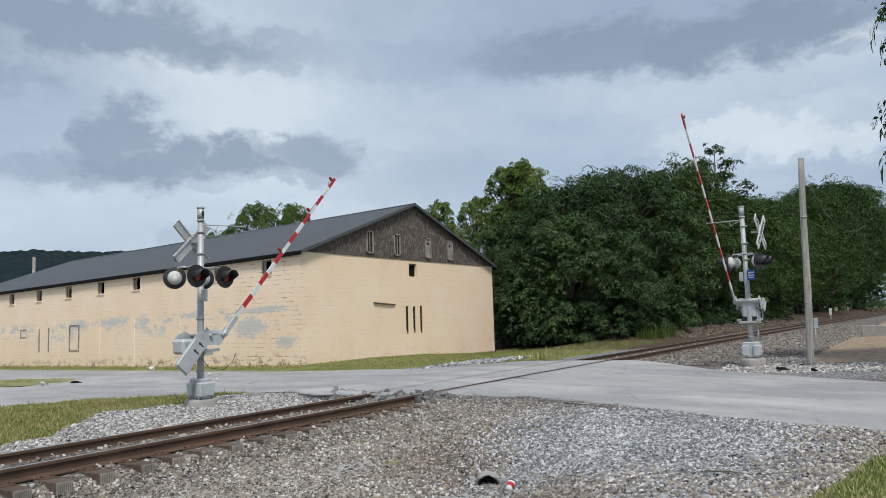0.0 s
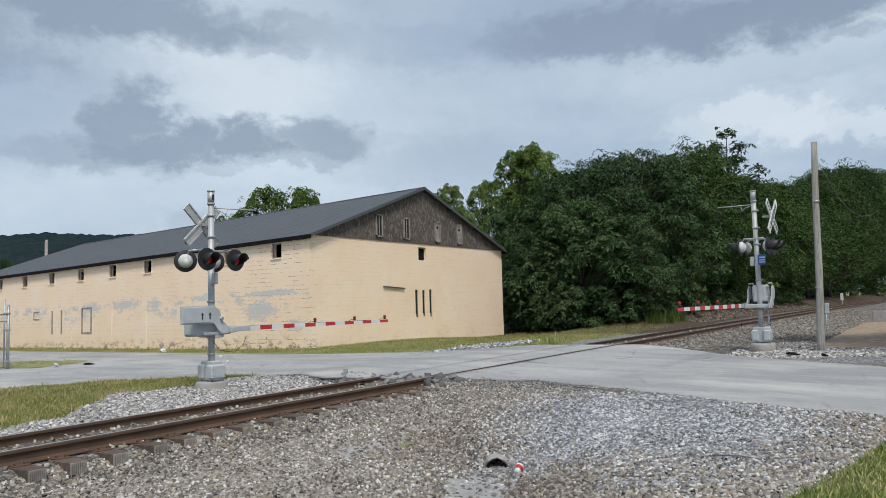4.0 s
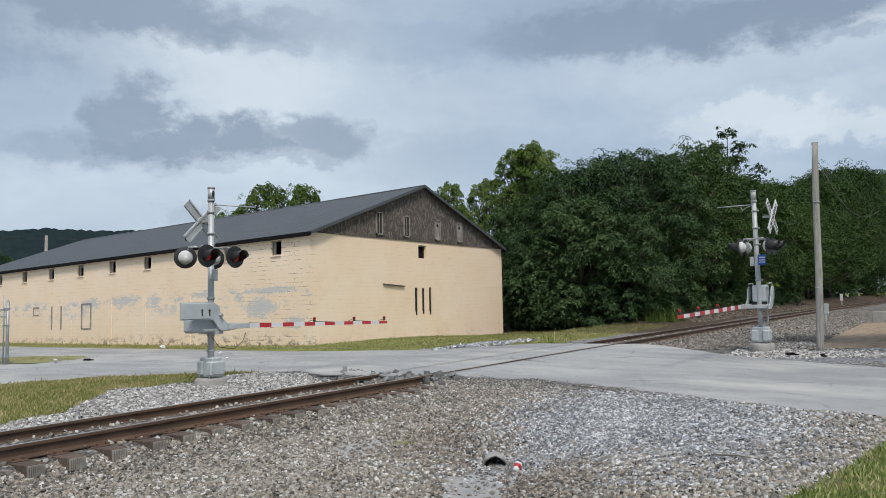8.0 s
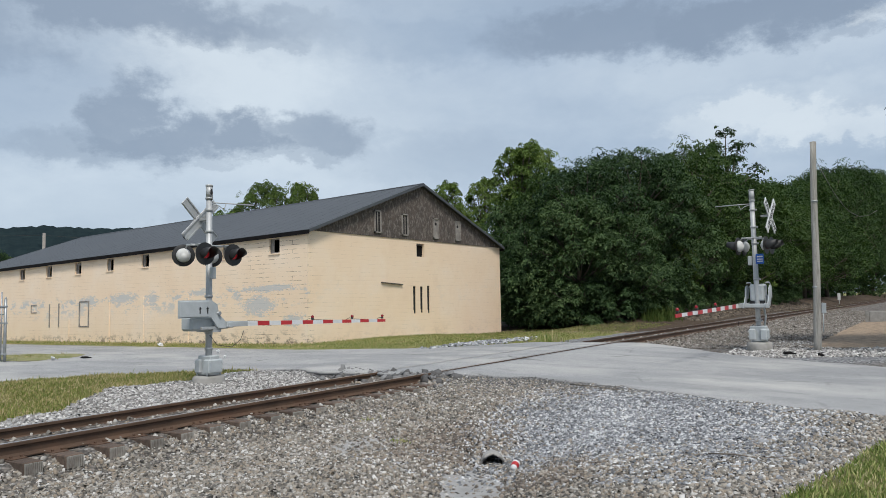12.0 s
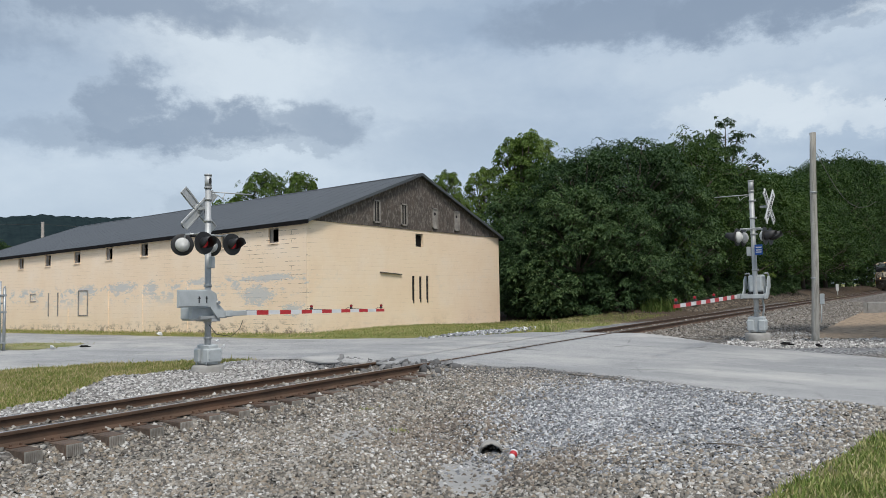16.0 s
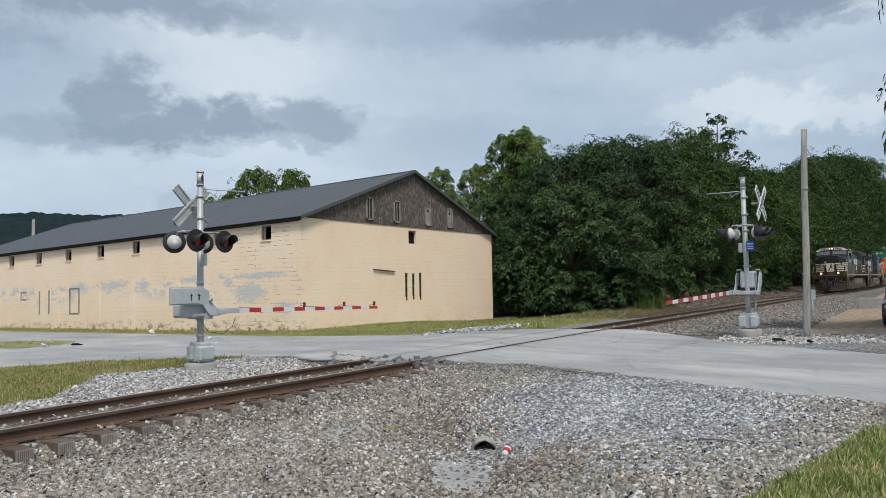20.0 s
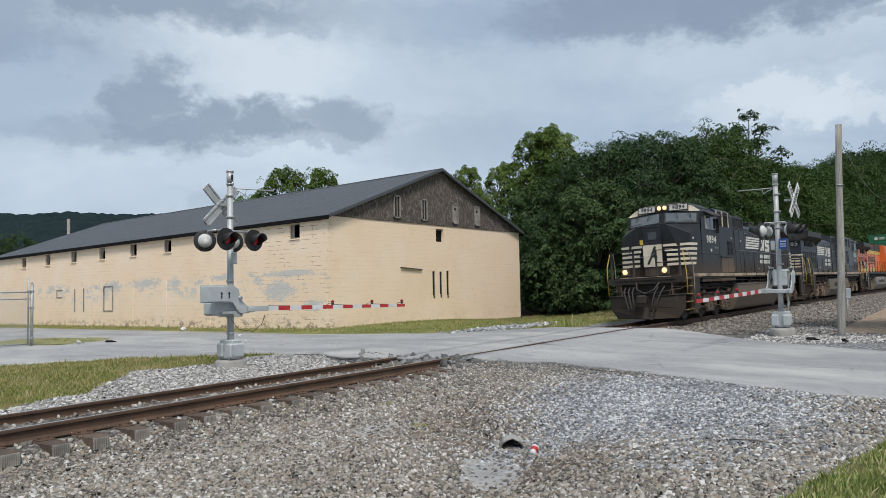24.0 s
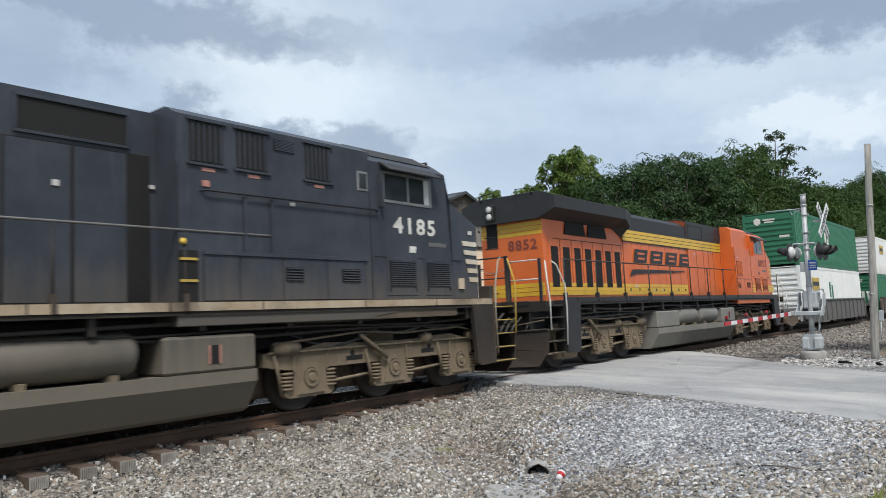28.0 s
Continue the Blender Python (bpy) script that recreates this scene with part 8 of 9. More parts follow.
def well_car(label, paint):
    c = thing("well_car", label, "rail car", group="well cars of the train")
    for s in (-1, 1):
        side = [(3.0, 1.25), (3.0, 0.55), (3.6, 0.32), (18.8, 0.32), (19.4, 0.55), (19.4, 1.25), (18.6, 1.52), (3.8, 1.52)]
        part("side_sill", Mesh().prism(side, s * 1.38, s * 1.5), paint, c, "dusty well side sill")
        for u in np.arange(3.8, 19, 1.25):
            part("sill_rib", Mesh().box(u - 0.04, u + 0.04, s * 1.5, s * 1.56, 0.36, 1.48), paint, c)
        part("top_chord", Mesh().box(3.6, 18.8, s * 1.34, s * 1.56, 1.46, 1.54, 0.01), paint, c)
    part("well_floor", Mesh().box(3.2, 19.2, -1.4, 1.4, 0.33, 0.4), paint, c)
    for u0, u1, d in ((0.2, 3.3, 1), (19.1, 22.2, -1)):
        part("end_platform", Mesh().box(u0, u1, -1.1, 1.1, 0.95, 1.12, 0.02).box(u0, u1, -0.35, 0.35, 0.7, 0.95), paint, c)
        um = 1.75 if d > 0 else 20.65
        t = part("truck", Mesh().box(um - 0.2, um + 0.2, -1.1, 1.1, 0.5, 0.85, 0.03), under, c, "two-axle freight truck")
        for s in (-1, 1):
            part("side_frame", Mesh().prism([(um - 1.15, 0.42), (um - 1.15, 0.62), (um - 0.5, 0.85), (um + 0.5, 0.85), (um + 1.15, 0.62), (um + 1.15, 0.42), (um + 0.4, 0.25), (um - 0.4, 0.25)], s * 0.98, s * 1.1), under, t)
        for ax in (um - 0.88, um + 0.88):
            w = Mesh().tube([(0, -0.9, 0), (0, 0.9, 0)], 0.08, 10)
            for s in (-1, 1):
                w.lathe([(-0.07, 0.3), (-0.07, 0.46), (-0.05, 0.49), (-0.03, 0.46), (0.06, 0.455), (0.03, 0.3), (0.06, 0.0)], (0, s * 0.75, 0), (0, s, 0), 24)
            ob = part("wheelset", w, wheel_steel, t, "steel wheels with bright rims", pose(ax, 0, 0.46))
        for s in (-1, 1):
            r = Mesh()
            e = u0 if d > 0 else u1
            for k in range(4):
                r.tube([(e + d * (0.15 + 0.3 * k), s * 1.05, 1.12), (e + d * (0.15 + 0.3 * k), s * 1.05, 2.0)], 0.016, 6)
            r.tube([(e + d * 0.15, s * 1.05, 2.0), (e + d * 1.05, s * 1.05, 2.0)], 0.016, 6)
            part("end_rail", r, dull_white, c, "white end railing")
        part("coupler", Mesh().box(u0 - 0.5 if d > 0 else u1 - 0.1, u0 + 0.1 if d > 0 else u1 + 0.5, -0.12, 0.12, 0.72, 0.96, 0.04), under, c)
    return c


TRAIN = [(lead_loco, 0.0, 0, 3.0, 17.0), (second_loco, 42.05, 1, 3.0, 17.0), (third_loco, 64.8, 1, 3.0, 17.0)]
u = 67.0
STACK = ((green_box, white_box, well_grey), (white_box, green_box, well_paint), (green_box, white_box, well_grey))
for top, low, wp in STACK:
    car = well_car("dusty articulated well car carrying stacked containers", wp)
    a = container("white corrugated container in the well" if low is white_box else "green corrugated container in the well", low, None, low is white_box)
    b = container("green corrugated container on top of another" if top is green_box else "white corrugated container on top of another", top, None, top is white_box)
    TRAIN += [(car, u, 0, 1.75, 20.65), (a, u, 0, 1.75, 20.65, 3.13, 0.42), (b, u, 0, 1.75, 20.65, 3.13, 3.34)]
    u += 22.9
SPEED, SLOW = 14.247, -0.025


def train_front(t):
    """Where the lead locomotive's deck begins, along the line."""
    d = 25.5 - t
    return 5.572 + 1.02 + SPEED * d + 0.5 * SLOW * d * d


def on_track(x, reverse, a, b, lift=0.0, shift=0.0):
    """The pose of a vehicle whose deck begins at x: it sits on two trucks at a and b from there."""
    g = -1 if reverse else 1
    xa, xb = x + g * a, x + g * b
    pa, pb = Vector((xa, float(track_y(xa)), float(rail_top(xa)) - CANT / 2)), Vector((xb, float(track_y(xb)), float(rail_top(xb)) - CANT / 2))
    d = (pb - pa).normalized()
    side = Vector((0, 0, 1)).cross(d).normalized()
    side = (side + Vector((0, 0, -CANT / 1.507 * (1 if not reverse else -1)))).normalized()
    up = d.cross(side)
    o = pa - d * a + d * shift + up * lift
    return Matrix.Translation(o) @ Matrix((d, side, up)).transposed().to_4x4()


def run_train():
    times = [0, 4, 8, 11, 14, 16, 17, 18, 19, 20, 21, 22, 23, 24, 25, 26, 27, 28]
    for v in TRAIN:
        ob, u0, rev, a, b = v[:5]
        shift, lift = (v[5], v[6]) if len(v) > 5 else (0.0, 0.0)
        walk(ob, [(t, on_track(train_front(t) + u0, rev, a, b, lift, shift)) for t in times])
    steps = [0.0] + list(np.arange(22.0, 28.01, 0.05))
    for ob, ax in WHEELSETS:
        x0 = train_front(22.0)
        home = ob.matrix_basis.translation.copy()
        loco = ob.parent.parent
        rev = 1 if loco is not lead_loco else -1
        rows = []
        for t in steps:
            ang = 0.0 if t < 22 else (x0 - train_front(t)) / 0.53
            rows.append((t, Matrix.Translation(home) @ Matrix.Rotation(rev * ang, 4, "Y")))
        walk(ob, rows)

# ---- poles, fence, pipe and other things beside the road ----
def lean(x, y, z, ax, ay, turn=0.0):
    return pose(x, y, z, ax, ay, turn)


def build_pole():
    p = thing("utility_pole", "bare silvered wooden pole beside the crossing", "pole", lean(23.5, 3.27, float(ground_z(23.5, 3.27)) - 0.3, 1.5, 0.0))
    me = Mesh()
    pts = [(0.012 * math.sin(z * 1.7), 0.012 * math.cos(z * 1.3), z) for z in np.linspace(0, 6.34, 12)]
    me.tube(pts, [0.108 - 0.026 * k / 11 for k in range(12)], 14)
    part("shaft", me, pole_wood, p, "cracked grey pole")
    part("meter_case", Mesh().box(0.0, 0.1, -0.23, -0.11, 1.38, 1.68, 0.015), grey_paint, p, "small grey metal case")
    part("conduit", Mesh().tube([(0.03, -0.16, 1.38), (0.03, -0.15, 0.85)], 0.016, 8), grey_paint, p)
    w = [(0.0, -0.1, 5.75)] + [(0.25 * k / 7, -0.1 - 1.45 * (k / 7), 5.75 - 0.75 * (k / 7) - 1.1 * math.sin(math.pi * k / 9)) for k in range(1, 8)]
    part("slack_wire", Mesh().tube(w, 0.008, 5), grey_rail, p, "slack hanging wire")
    for z in (2.1, 4.6):
        part("band", Mesh().tube([(0, 0, z), (0, 0, z + 0.05)], 0.115 - 0.004 * z, 14), steel, p)
    part("top_plate", Mesh().tube([(0, 0, 6.3), (0, 0, 6.37)], 0.086, 12), pole_wood, p)


def build_fence():
    f = thing("chain_link_fence", "galvanised chain-link gate and fence beside the lot", "fence")
    ax, ay = 12.55, 27.9
    dx, dy = -2.3, 0.6
    z0 = float(ground_z(ax, ay))
    posts = [(ax + dx * k, ay + dy * k) for k in range(5)]
    for k, (x, y) in enumerate(posts):
        z = float(ground_z(x, y))
        part("post", Mesh().tube([(x, y, z - 0.3), (x, y, z + (2.3 if k == 0 else 2.05))], 0.05 if k == 0 else 0.035, 10).tube([(x, y, z + (2.3 if k == 0 else 2.05)), (x, y, z + (2.36 if k == 0 else 2.1))], 0.03, 8), steel, f, "round galvanised post")
        if k == 0:
            part("gate_post", Mesh().tube([(x - 0.12, y + 0.03, z + 0.1), (x - 0.12, y + 0.03, z + 2.55)], 0.025, 8), steel, f)
            for q in (0.3, 1.4, 2.0):
                part("hinge", Mesh().box(x - 0.15, x + 0.06, y - 0.05, y + 0.07, z + q, z + q + 0.06), steel, f)
    for k in range(4):
        a, b = posts[k], posts[k + 1]
        za, zb = float(ground_z(*a)), float(ground_z(*b))
        for h in (2.0, 1.75, 0.12):
            part("rail", Mesh().tube([(*a, za + h), (*b, zb + h)], 0.02, 7), steel, f)
        mesh = Mesh()
        n = 26
        for i in range(-n, n):
            for sg in (1, -1):
                t0, t1 = i / n, i / n + 1.75 / 2.38
                lo, hi = max(0, t0), min(1, t1)
                if hi <= lo:
                    continue
                q = [(t - t0) / (t1 - t0) for t in (lo, hi)]
                if sg < 0:
                    q = [1 - v for v in q]
                pts = [(a[0] + (b[0] - a[0]) * t, a[1] + (b[1] - a[1]) * t, za + (zb - za) * t + 0.12 + 1.88 * v) for t, v in zip((lo, hi), q)]
                mesh.tube(pts, 0.0035, 3, False)
        tagged(part("wire_mesh", mesh, steel, f, "woven wire"), kind="stuff")


def build_hills():
    """Wooded ridge behind the town."""
    m = bpy.data.materials.new("distant_wooded_slope")
    m.use_nodes = True
    n = Nodes(m.node_tree)
    co = n.add("ShaderNodeNewGeometry").outputs["Position"]
    a = n.noise(co, 0.07, 6, 0.7)
    b = n.noise(co, 0.006, 4, 0.6)
    # bluish distance haze is mixed into the slope's own colour
    col = n.ramp(n.math("MULTIPLY_ADD", a, 0.6, n.math("MULTIPLY", b, 0.4)), (0.35, (0.013, 0.022, 0.027)), (0.55, (0.022, 0.035, 0.038)), (0.75, (0.038, 0.055, 0.052)))
    p = n.add("ShaderNodeBsdfPrincipled", {"Base Color": col, "Roughness": 1.0, "Specular IOR Level": 0.0})
    n.put(p.inputs["Normal"], n.add("ShaderNodeBump", {"Height": a, "Strength": 1.0, "Distance": 6.0}).outputs[0])
    n.add("ShaderNodeOutputMaterial", {"Surface": p.outputs[0]})
    az = np.radians(np.linspace(41, 100, 420))
    rs = np.array([620, 760, 900, 1000, 1060, 1100, 1130, 1160, 1220, 1400])
    hs = np.array([0.0, 0.16, 0.42, 0.66, 0.82, 0.92, 0.98, 1.0, 0.93, 0.5])
    v = []
    for i, t in enumerate(az):
        d = math.degrees(t)
        ridge = 119 + 2 * math.sin(d * 0.35) + 1.5 * math.sin(d * 0.9 + 1) - 55 * float(smooth01(56, 44, d)) + 6 * float(smooth01(70, 80, d))
        for r, h in zip(rs, hs):
            x, y = r * math.cos(t), r * math.sin(t)
            bump = 2.6 * noise.noise((x / 22, y / 22, 0)) + 2.6 * noise.noise((x / 8, y / 8, 4)) if h > 0.1 else 0
            v.append((x, y, -6 + ridge * h + bump * (0.4 + 0.6 * h)))
    k = len(rs)
    f = [(i * k + j, (i + 1) * k + j, (i + 1) * k + j + 1, i * k + j + 1) for i in range(len(az) - 1) for j in range(k - 1)]
    me = bpy.data.meshes.new("backdrop")
    me.from_pydata(v, [], f)
    me.materials.append(m)
    tagged(new("backdrop", me), "dark wooded ridge far behind the town", "hill", kind="structure")


def build_far_pole():
    p = thing("street_pole", "pale pole with wires behind the warehouse", "pole", pose(50.0, 100.7, -1.2))
    part("shaft", Mesh().tube([(0, 0, 0), (0, 0, 12.9)], [0.24, 0.19], 12), trim_pale, p)
    for x0, y0, z0, x1, y1, z1 in ((0, 0, 12.6, -60, 34, 12.6), (0, 0, 12.6, 70, -20, 12.4), (0, 0, 9.0, -60, 34, 9.2)):
        pts = [(x0 + (x1 - x0) * t, y0 + (y1 - y0) * t, z0 + (z1 - z0) * t - 3.2 * t * (1 - t)) for t in np.linspace(0, 1, 9)]
        part("wire", Mesh().tube(pts, 0.025, 4), black_paint, p)


def build_marker():
    z = float(ground_z(105.5, 11.9))
    m = thing("trackside_marker", "small white marker post beside the line", "marker post", pose(105.5, 11.9, z))
    part("post", Mesh().box(-0.05, 0.05, -0.05, 0.05, -0.2, 1.2), grey_paint, m)
    part("plate", Mesh().box(-0.09, -0.06, -0.17, 0.17, 0.55, 1.4, 0.01), white_sheet, m, "white plate")


def build_headwall():
    x, y = 47.0, 3.45
    h = thing("concrete_headwall", "low weathered concrete headwall above the drain", "concrete block", pose(x, y, float(ground_z(x, y)), 0, 0, -4))
    part("face", Mesh().box(-0.15, 0.2, -2.6, 0.4, -0.3, 0.6, 0.03), concrete, h, "stained concrete slab")
    part("wing", Mesh().prism([(-0.15, -0.3), (1.6, -0.3), (1.6, 0.2), (0.2, 0.6), (-0.15, 0.6)], 0.4, 0.6), concrete, h)


def build_culvert():
    x, y = 8.55, 5.2
    z = float(ground_z(x, y))
    c = thing("drain_pipe", "broken concrete drain pipe end in the gravel", "pipe", pose(x, y, z - 0.01, 0, 6, 32))
    me = Mesh()
    n = 26
    v, f = [], []
    for j, (d, ro, ri) in enumerate(((-0.12, 0.17, 0.14), (0.2, 0.17, 0.14), (0.62, 0.17, 0.14))):
        for k in range(n):
            a = 2 * math.pi * k / n
            e = d
            if j == 0:
                e = d + 0.16 * (0.5 - 0.5 * math.sin(a)) + 0.03 * math.sin(5 * a) + 0.02 * math.sin(11 * a + 1)
            v += [(e, ro * math.cos(a), ro * math.sin(a)), (e, ri * math.cos(a), ri * math.sin(a))]
    w = 2 * n
    for j in range(2):
        for k in range(n):
            a, b = j * w + 2 * k, j * w + 2 * ((k + 1) % n)
            f += [(a, b, b + w, a + w), (a + 1, a + 1 + w, b + 1 + w, b + 1)]
    for k in range(n):
        a, b = 2 * k, 2 * ((k + 1) % n)
        f.append((a, a + 1, b + 1, b))
    me.add(v, f, True)
    part("barrel", me, concrete, c, "chipped concrete barrel")
    # near-black disc in place of the pipe's unlit depth
    part("pipe_back", Mesh().lathe([(0, 0.15), (0.01, 0.15)], (0.56, 0, 0), (1, 0, 0), 16), inside_shade, c)


def build_litter():
    z = float(ground_z(8.3, 4.72))
    k = thing("paper_cup", "crushed white and red paper cup on the gravel", "litter", pose(8.3, 4.72, z + 0.06, 20, 62, 30))
    part("cup", Mesh().lathe([(-0.07, 0.0), (-0.07, 0.036), (0.06, 0.055), (0.062, 0.05), (-0.06, 0.03)], (0, 0, 0), (0, 0, 1), 14), white_sheet, k)
    part("red_band", Mesh().lathe([(-0.02, 0.045), (0.035, 0.0535)], (0, 0, 0), (0, 0, 1), 14), red_sheet, k, "red band")
    for x, y, s, a in ((20.9, 31.0, 0.14, 10), (13.6, 26.6, 0.11, 50), (18.2, 23.3, 0.08, 20), (16.3, 20.5, 0.06, 70)):
        z = float(ground_z(x, y)) + 0.05
        b = thing("scrap_paper", "crumpled white paper scrap on the ground", "litter", pose(x, y, z + s * 0.4, 30, a, a))
        part("sheet", Mesh().box(-s, s, -s * 0.7, s * 0.7, -0.02, 0.03, 0.02).box(-s * 0.5, s * 0.9, -s * 0.4, s * 0.8, 0.02, 0.09, 0.03), white_sheet, b)
    for x, y, a, l in ((14.6, 26.2, 15, 0.45), (21.9, 3.75, -38, 0.4), (21.4, 2.9, -30, 0.14)):
        z = float(ground_z(x, y)) + 0.05
        b = thing("debris_scrap", "flat dark scrap lying at the road's edge", "debris", pose(x, y, z + 0.05, 0, 4, a))
        part("piece", Mesh().box(-l / 2, l / 2, -0.06, 0.06, -0.04, 0.0, 0.02).box(-l / 3, l / 4, -0.03, 0.09, -0.02, 0.03, 0.02), trim_dark, b)


dead_wood = mat("grey_dead_wood", (0.2, 0.17, 0.14), (0.13, 0.11, 0.09), 0.95, 0, 5, 50, 0.5)


def twig(points, r, label):
    o = points[0]
    t = thing("fallen_branch", label, "branch", pose(o[0], o[1], 0))
    pts = [(x - o[0], y - o[1], float(ground_z(x, y)) + 0.06 + 0.015 * math.sin(i * 2.1)) for i, (x, y) in enumerate(points)]
    part("stem", Mesh().tube(pts, [r * (1 - 0.6 * i / (len(pts) - 1)) for i in range(len(pts))], 7), dead_wood, t)
    m = Vector(pts[len(pts) // 2])
    part("side_twig", Mesh().tube([m, m + Vector((0.18, -0.12, 0.05)), m + Vector((0.3, -0.3, 0.03))], [r * 0.5, r * 0.35, r * 0.15], 5), dead_wood, t)


def scatter_stones(name, label, count, place, size, material, seed):
    """Angular stones, one joined object."""
    rng = np.random.default_rng(seed)
    P = place(rng, count)
    n = len(P)
    s = size * np.exp(np.clip(rng.normal(0, 0.33, n), -0.7, 0.5))
    base = np.array([(x, y, z) for x in (-1, 1) for y in (-1, 1) for z in (-1, 1)], float) * 0.5
    v = base[None] + rng.uniform(-0.17, 0.17, (n, 8, 3))
    v *= np.stack([np.ones(n), rng.uniform(0.6, 1.0, n), rng.uniform(0.42, 0.8, n)], 1)[:, None, :]
    q = rng.normal(size=(n, 4)) * np.array([1.6, 0.6, 0.6, 1.6])
    q /= np.linalg.norm(q, axis=1)[:, None]
    w, x, y, z = q.T
    R = np.stack([np.stack([1 - 2 * (y * y + z * z), 2 * (x * y - z * w), 2 * (x * z + y * w)], 1), np.stack([2 * (x * y + z * w), 1 - 2 * (x * x + z * z), 2 * (y * z - x * w)], 1), np.stack([2 * (x * z - y * w), 2 * (y * z + x * w), 1 - 2 * (x * x + y * y)], 1)], 1)
    v = np.einsum("nij,nkj->nki", R, v) * s[:, None, None]
    lump = np.array([noise.noise((a * 1.3, b * 1.3, 0.0)) for a, b in P])
    flat = (1 - on_road(P[:, 0], P[:, 1], 0.2)) * (np.abs(P[:, 1] - track_y(P[:, 0])) > 1.6)
    gz = ground_z(P[:, 0], P[:, 1]) + lump * 0.035 * flat
    v += np.stack([P[:, 0], P[:, 1], gz + s * 0.12], 1)[:, None, :]
    fs = np.array([(0, 1, 3, 2), (4, 6, 7, 5), (0, 4, 5, 1), (2, 3, 7, 6), (1, 5, 7, 3)])
    f = (np.arange(n)[:, None, None] * 8 + fs[None]).reshape(-1, 4)
    me = bpy.data.meshes.new(name)
    me.from_pydata(v.reshape(-1, 3).tolist(), [], f.tolist())
    me.polygons.foreach_set("use_smooth", [True] * len(me.polygons))
    me.materials.append(material)
    return tagged(new(name, me), label, "gravel", kind="stuff")


def stone_material(name, stops):
    m = bpy.data.materials.new(name)
    m.use_nodes = True
    n = Nodes(m.node_tree)
    r = n.add("ShaderNodeNewGeometry").outputs["Random Per Island"]
    pos = n.add("ShaderNodeNewGeometry").outputs["Position"]
    wide = n.noise(pos, 0.8, 4, 0.6)
    f = n.math("MULTIPLY_ADD", n.math("SUBTRACT", wide, 0.5), 0.5, r)
    col = n.ramp(f, *stops)
    col = n.mix(n.math("MULTIPLY", n.noise(pos, 90, 3), 0.45), col, (0.16, 0.15, 0.14))
    p = n.add("ShaderNodeBsdfPrincipled", {"Base Color": col, "Roughness": 0.9, "Specular IOR Level": 0.3})
    n.put(p.inputs["Normal"], n.add("ShaderNodeBump", {"Height": n.noise(pos, 130, 3), "Strength": 0.3, "Distance": 0.004}).outputs[0])
    n.add("ShaderNodeOutputMaterial", {"Surface": p.outputs[0]})
    return m


brown_stone = stone_material("mixed_ballast_stone", ((0.0, (0.07, 0.064, 0.056)), (0.22, (0.17, 0.155, 0.132)), (0.42, (0.29, 0.268, 0.232)), (0.58, (0.28, 0.222, 0.158)), (0.72, (0.36, 0.325, 0.275)), (0.88, (0.42, 0.405, 0.375)), (1.0, (0.68, 0.66, 0.63))))
grey_stone = stone_material("pale_limestone_gravel", ((0.0, (0.07, 0.077, 0.09)), (0.35, (0.205, 0.217, 0.237)), (0.7, (0.38, 0.393, 0.412)), (1.0, (0.72, 0.73, 0.74))))
silt = mat("dried_grey_silt", (0.36, 0.355, 0.345), (0.29, 0.285, 0.275), 0.9, 0, 1.6, 40, 0.4, (0.2, 0.195, 0.185), 0.5, 2.4)


def silt_amount(x, y):
    u, v = (x - 7.35) * 0.8 + (y - 4.75) * 0.6, -(x - 7.35) * 0.6 + (y - 4.75) * 0.8
    a = np.exp(-(u / 0.75) ** 2 - (v / 0.5) ** 2)
    b = 0.45 * np.exp(-((x - 8.1) / 0.8) ** 2 - ((y - 7.0) / 0.45) ** 2)
    return a + b


def near_gravel(rng, n):
    P = np.stack([rng.uniform(2.6, 13.6, n * 3), rng.uniform(0.4, 9.25, n * 3)], 1)
    d = np.hypot(P[:, 0], P[:, 1])
    keep = (rng.random(len(P)) < np.clip((9.5 / d) ** 1.5, 0.2, 1)) & (P[:, 1] > 0.1) & (np.degrees(np.arctan2(P[:, 1], P[:, 0])) < 70) & (np.degrees(np.arctan2(P[:, 1], P[:, 0])) > 3.5) & (d > 4.6)
    keep &= rng.random(len(P)) > 0.93 * np.clip(silt_amount(P[:, 0], P[:, 1]) * 1.5, 0, 1)
    keep &= rng.random(len(P)) > 0.97 * on_road(P[:, 0], P[:, 1], 0.35)
    keep &= rng.random(len(P)) > grass_amount(P[:, 0], P[:, 1]) * 0.95
    keep &= rng.random(len(P)) > 0.8 * np.clip(white_amount(P[:, 0], P[:, 1]) * 1.2, 0, 1)
    return P[keep][:n]


def near_pale(rng, n):
    P = np.stack([rng.uniform(7.2, 13.4, n * 8), rng.uniform(0.9, 6.6, n * 8)], 1)
    w = np.clip(white_amount(P[:, 0], P[:, 1]) * 1.1, 0.05, 1)
    keep = (rng.random(len(P)) < w) & (rng.random(len(P)) > 0.98 * on_road(P[:, 0], P[:, 1], 0.3)) & (rng.random(len(P)) > grass_amount(P[:, 0], P[:, 1]))
    return P[keep][:n]


def far_bank(rng, n):
    P = np.stack([rng.uniform(4.5, 13.2, n * 4), rng.uniform(11.9, 15.6, n * 4)], 1)
    keep = (rng.random(len(P)) > 1.3 * grass_amount(P[:, 0], P[:, 1])) & (on_road(P[:, 0], P[:, 1]) < 0.3)
    return P[keep][:n]


def right_slope(rng, n):
    P = np.stack([24.2 + 52 * rng.random(n * 3) ** 1.7, rng.uniform(2.4, 9.6, n * 3)], 1)
    keep = (soil_amount(P[:, 0], P[:, 1]) < 0.4 + 0.3 * rng.random(len(P))) & (on_road(P[:, 0], P[:, 1]) < 0.2)
    return P[keep][:n]


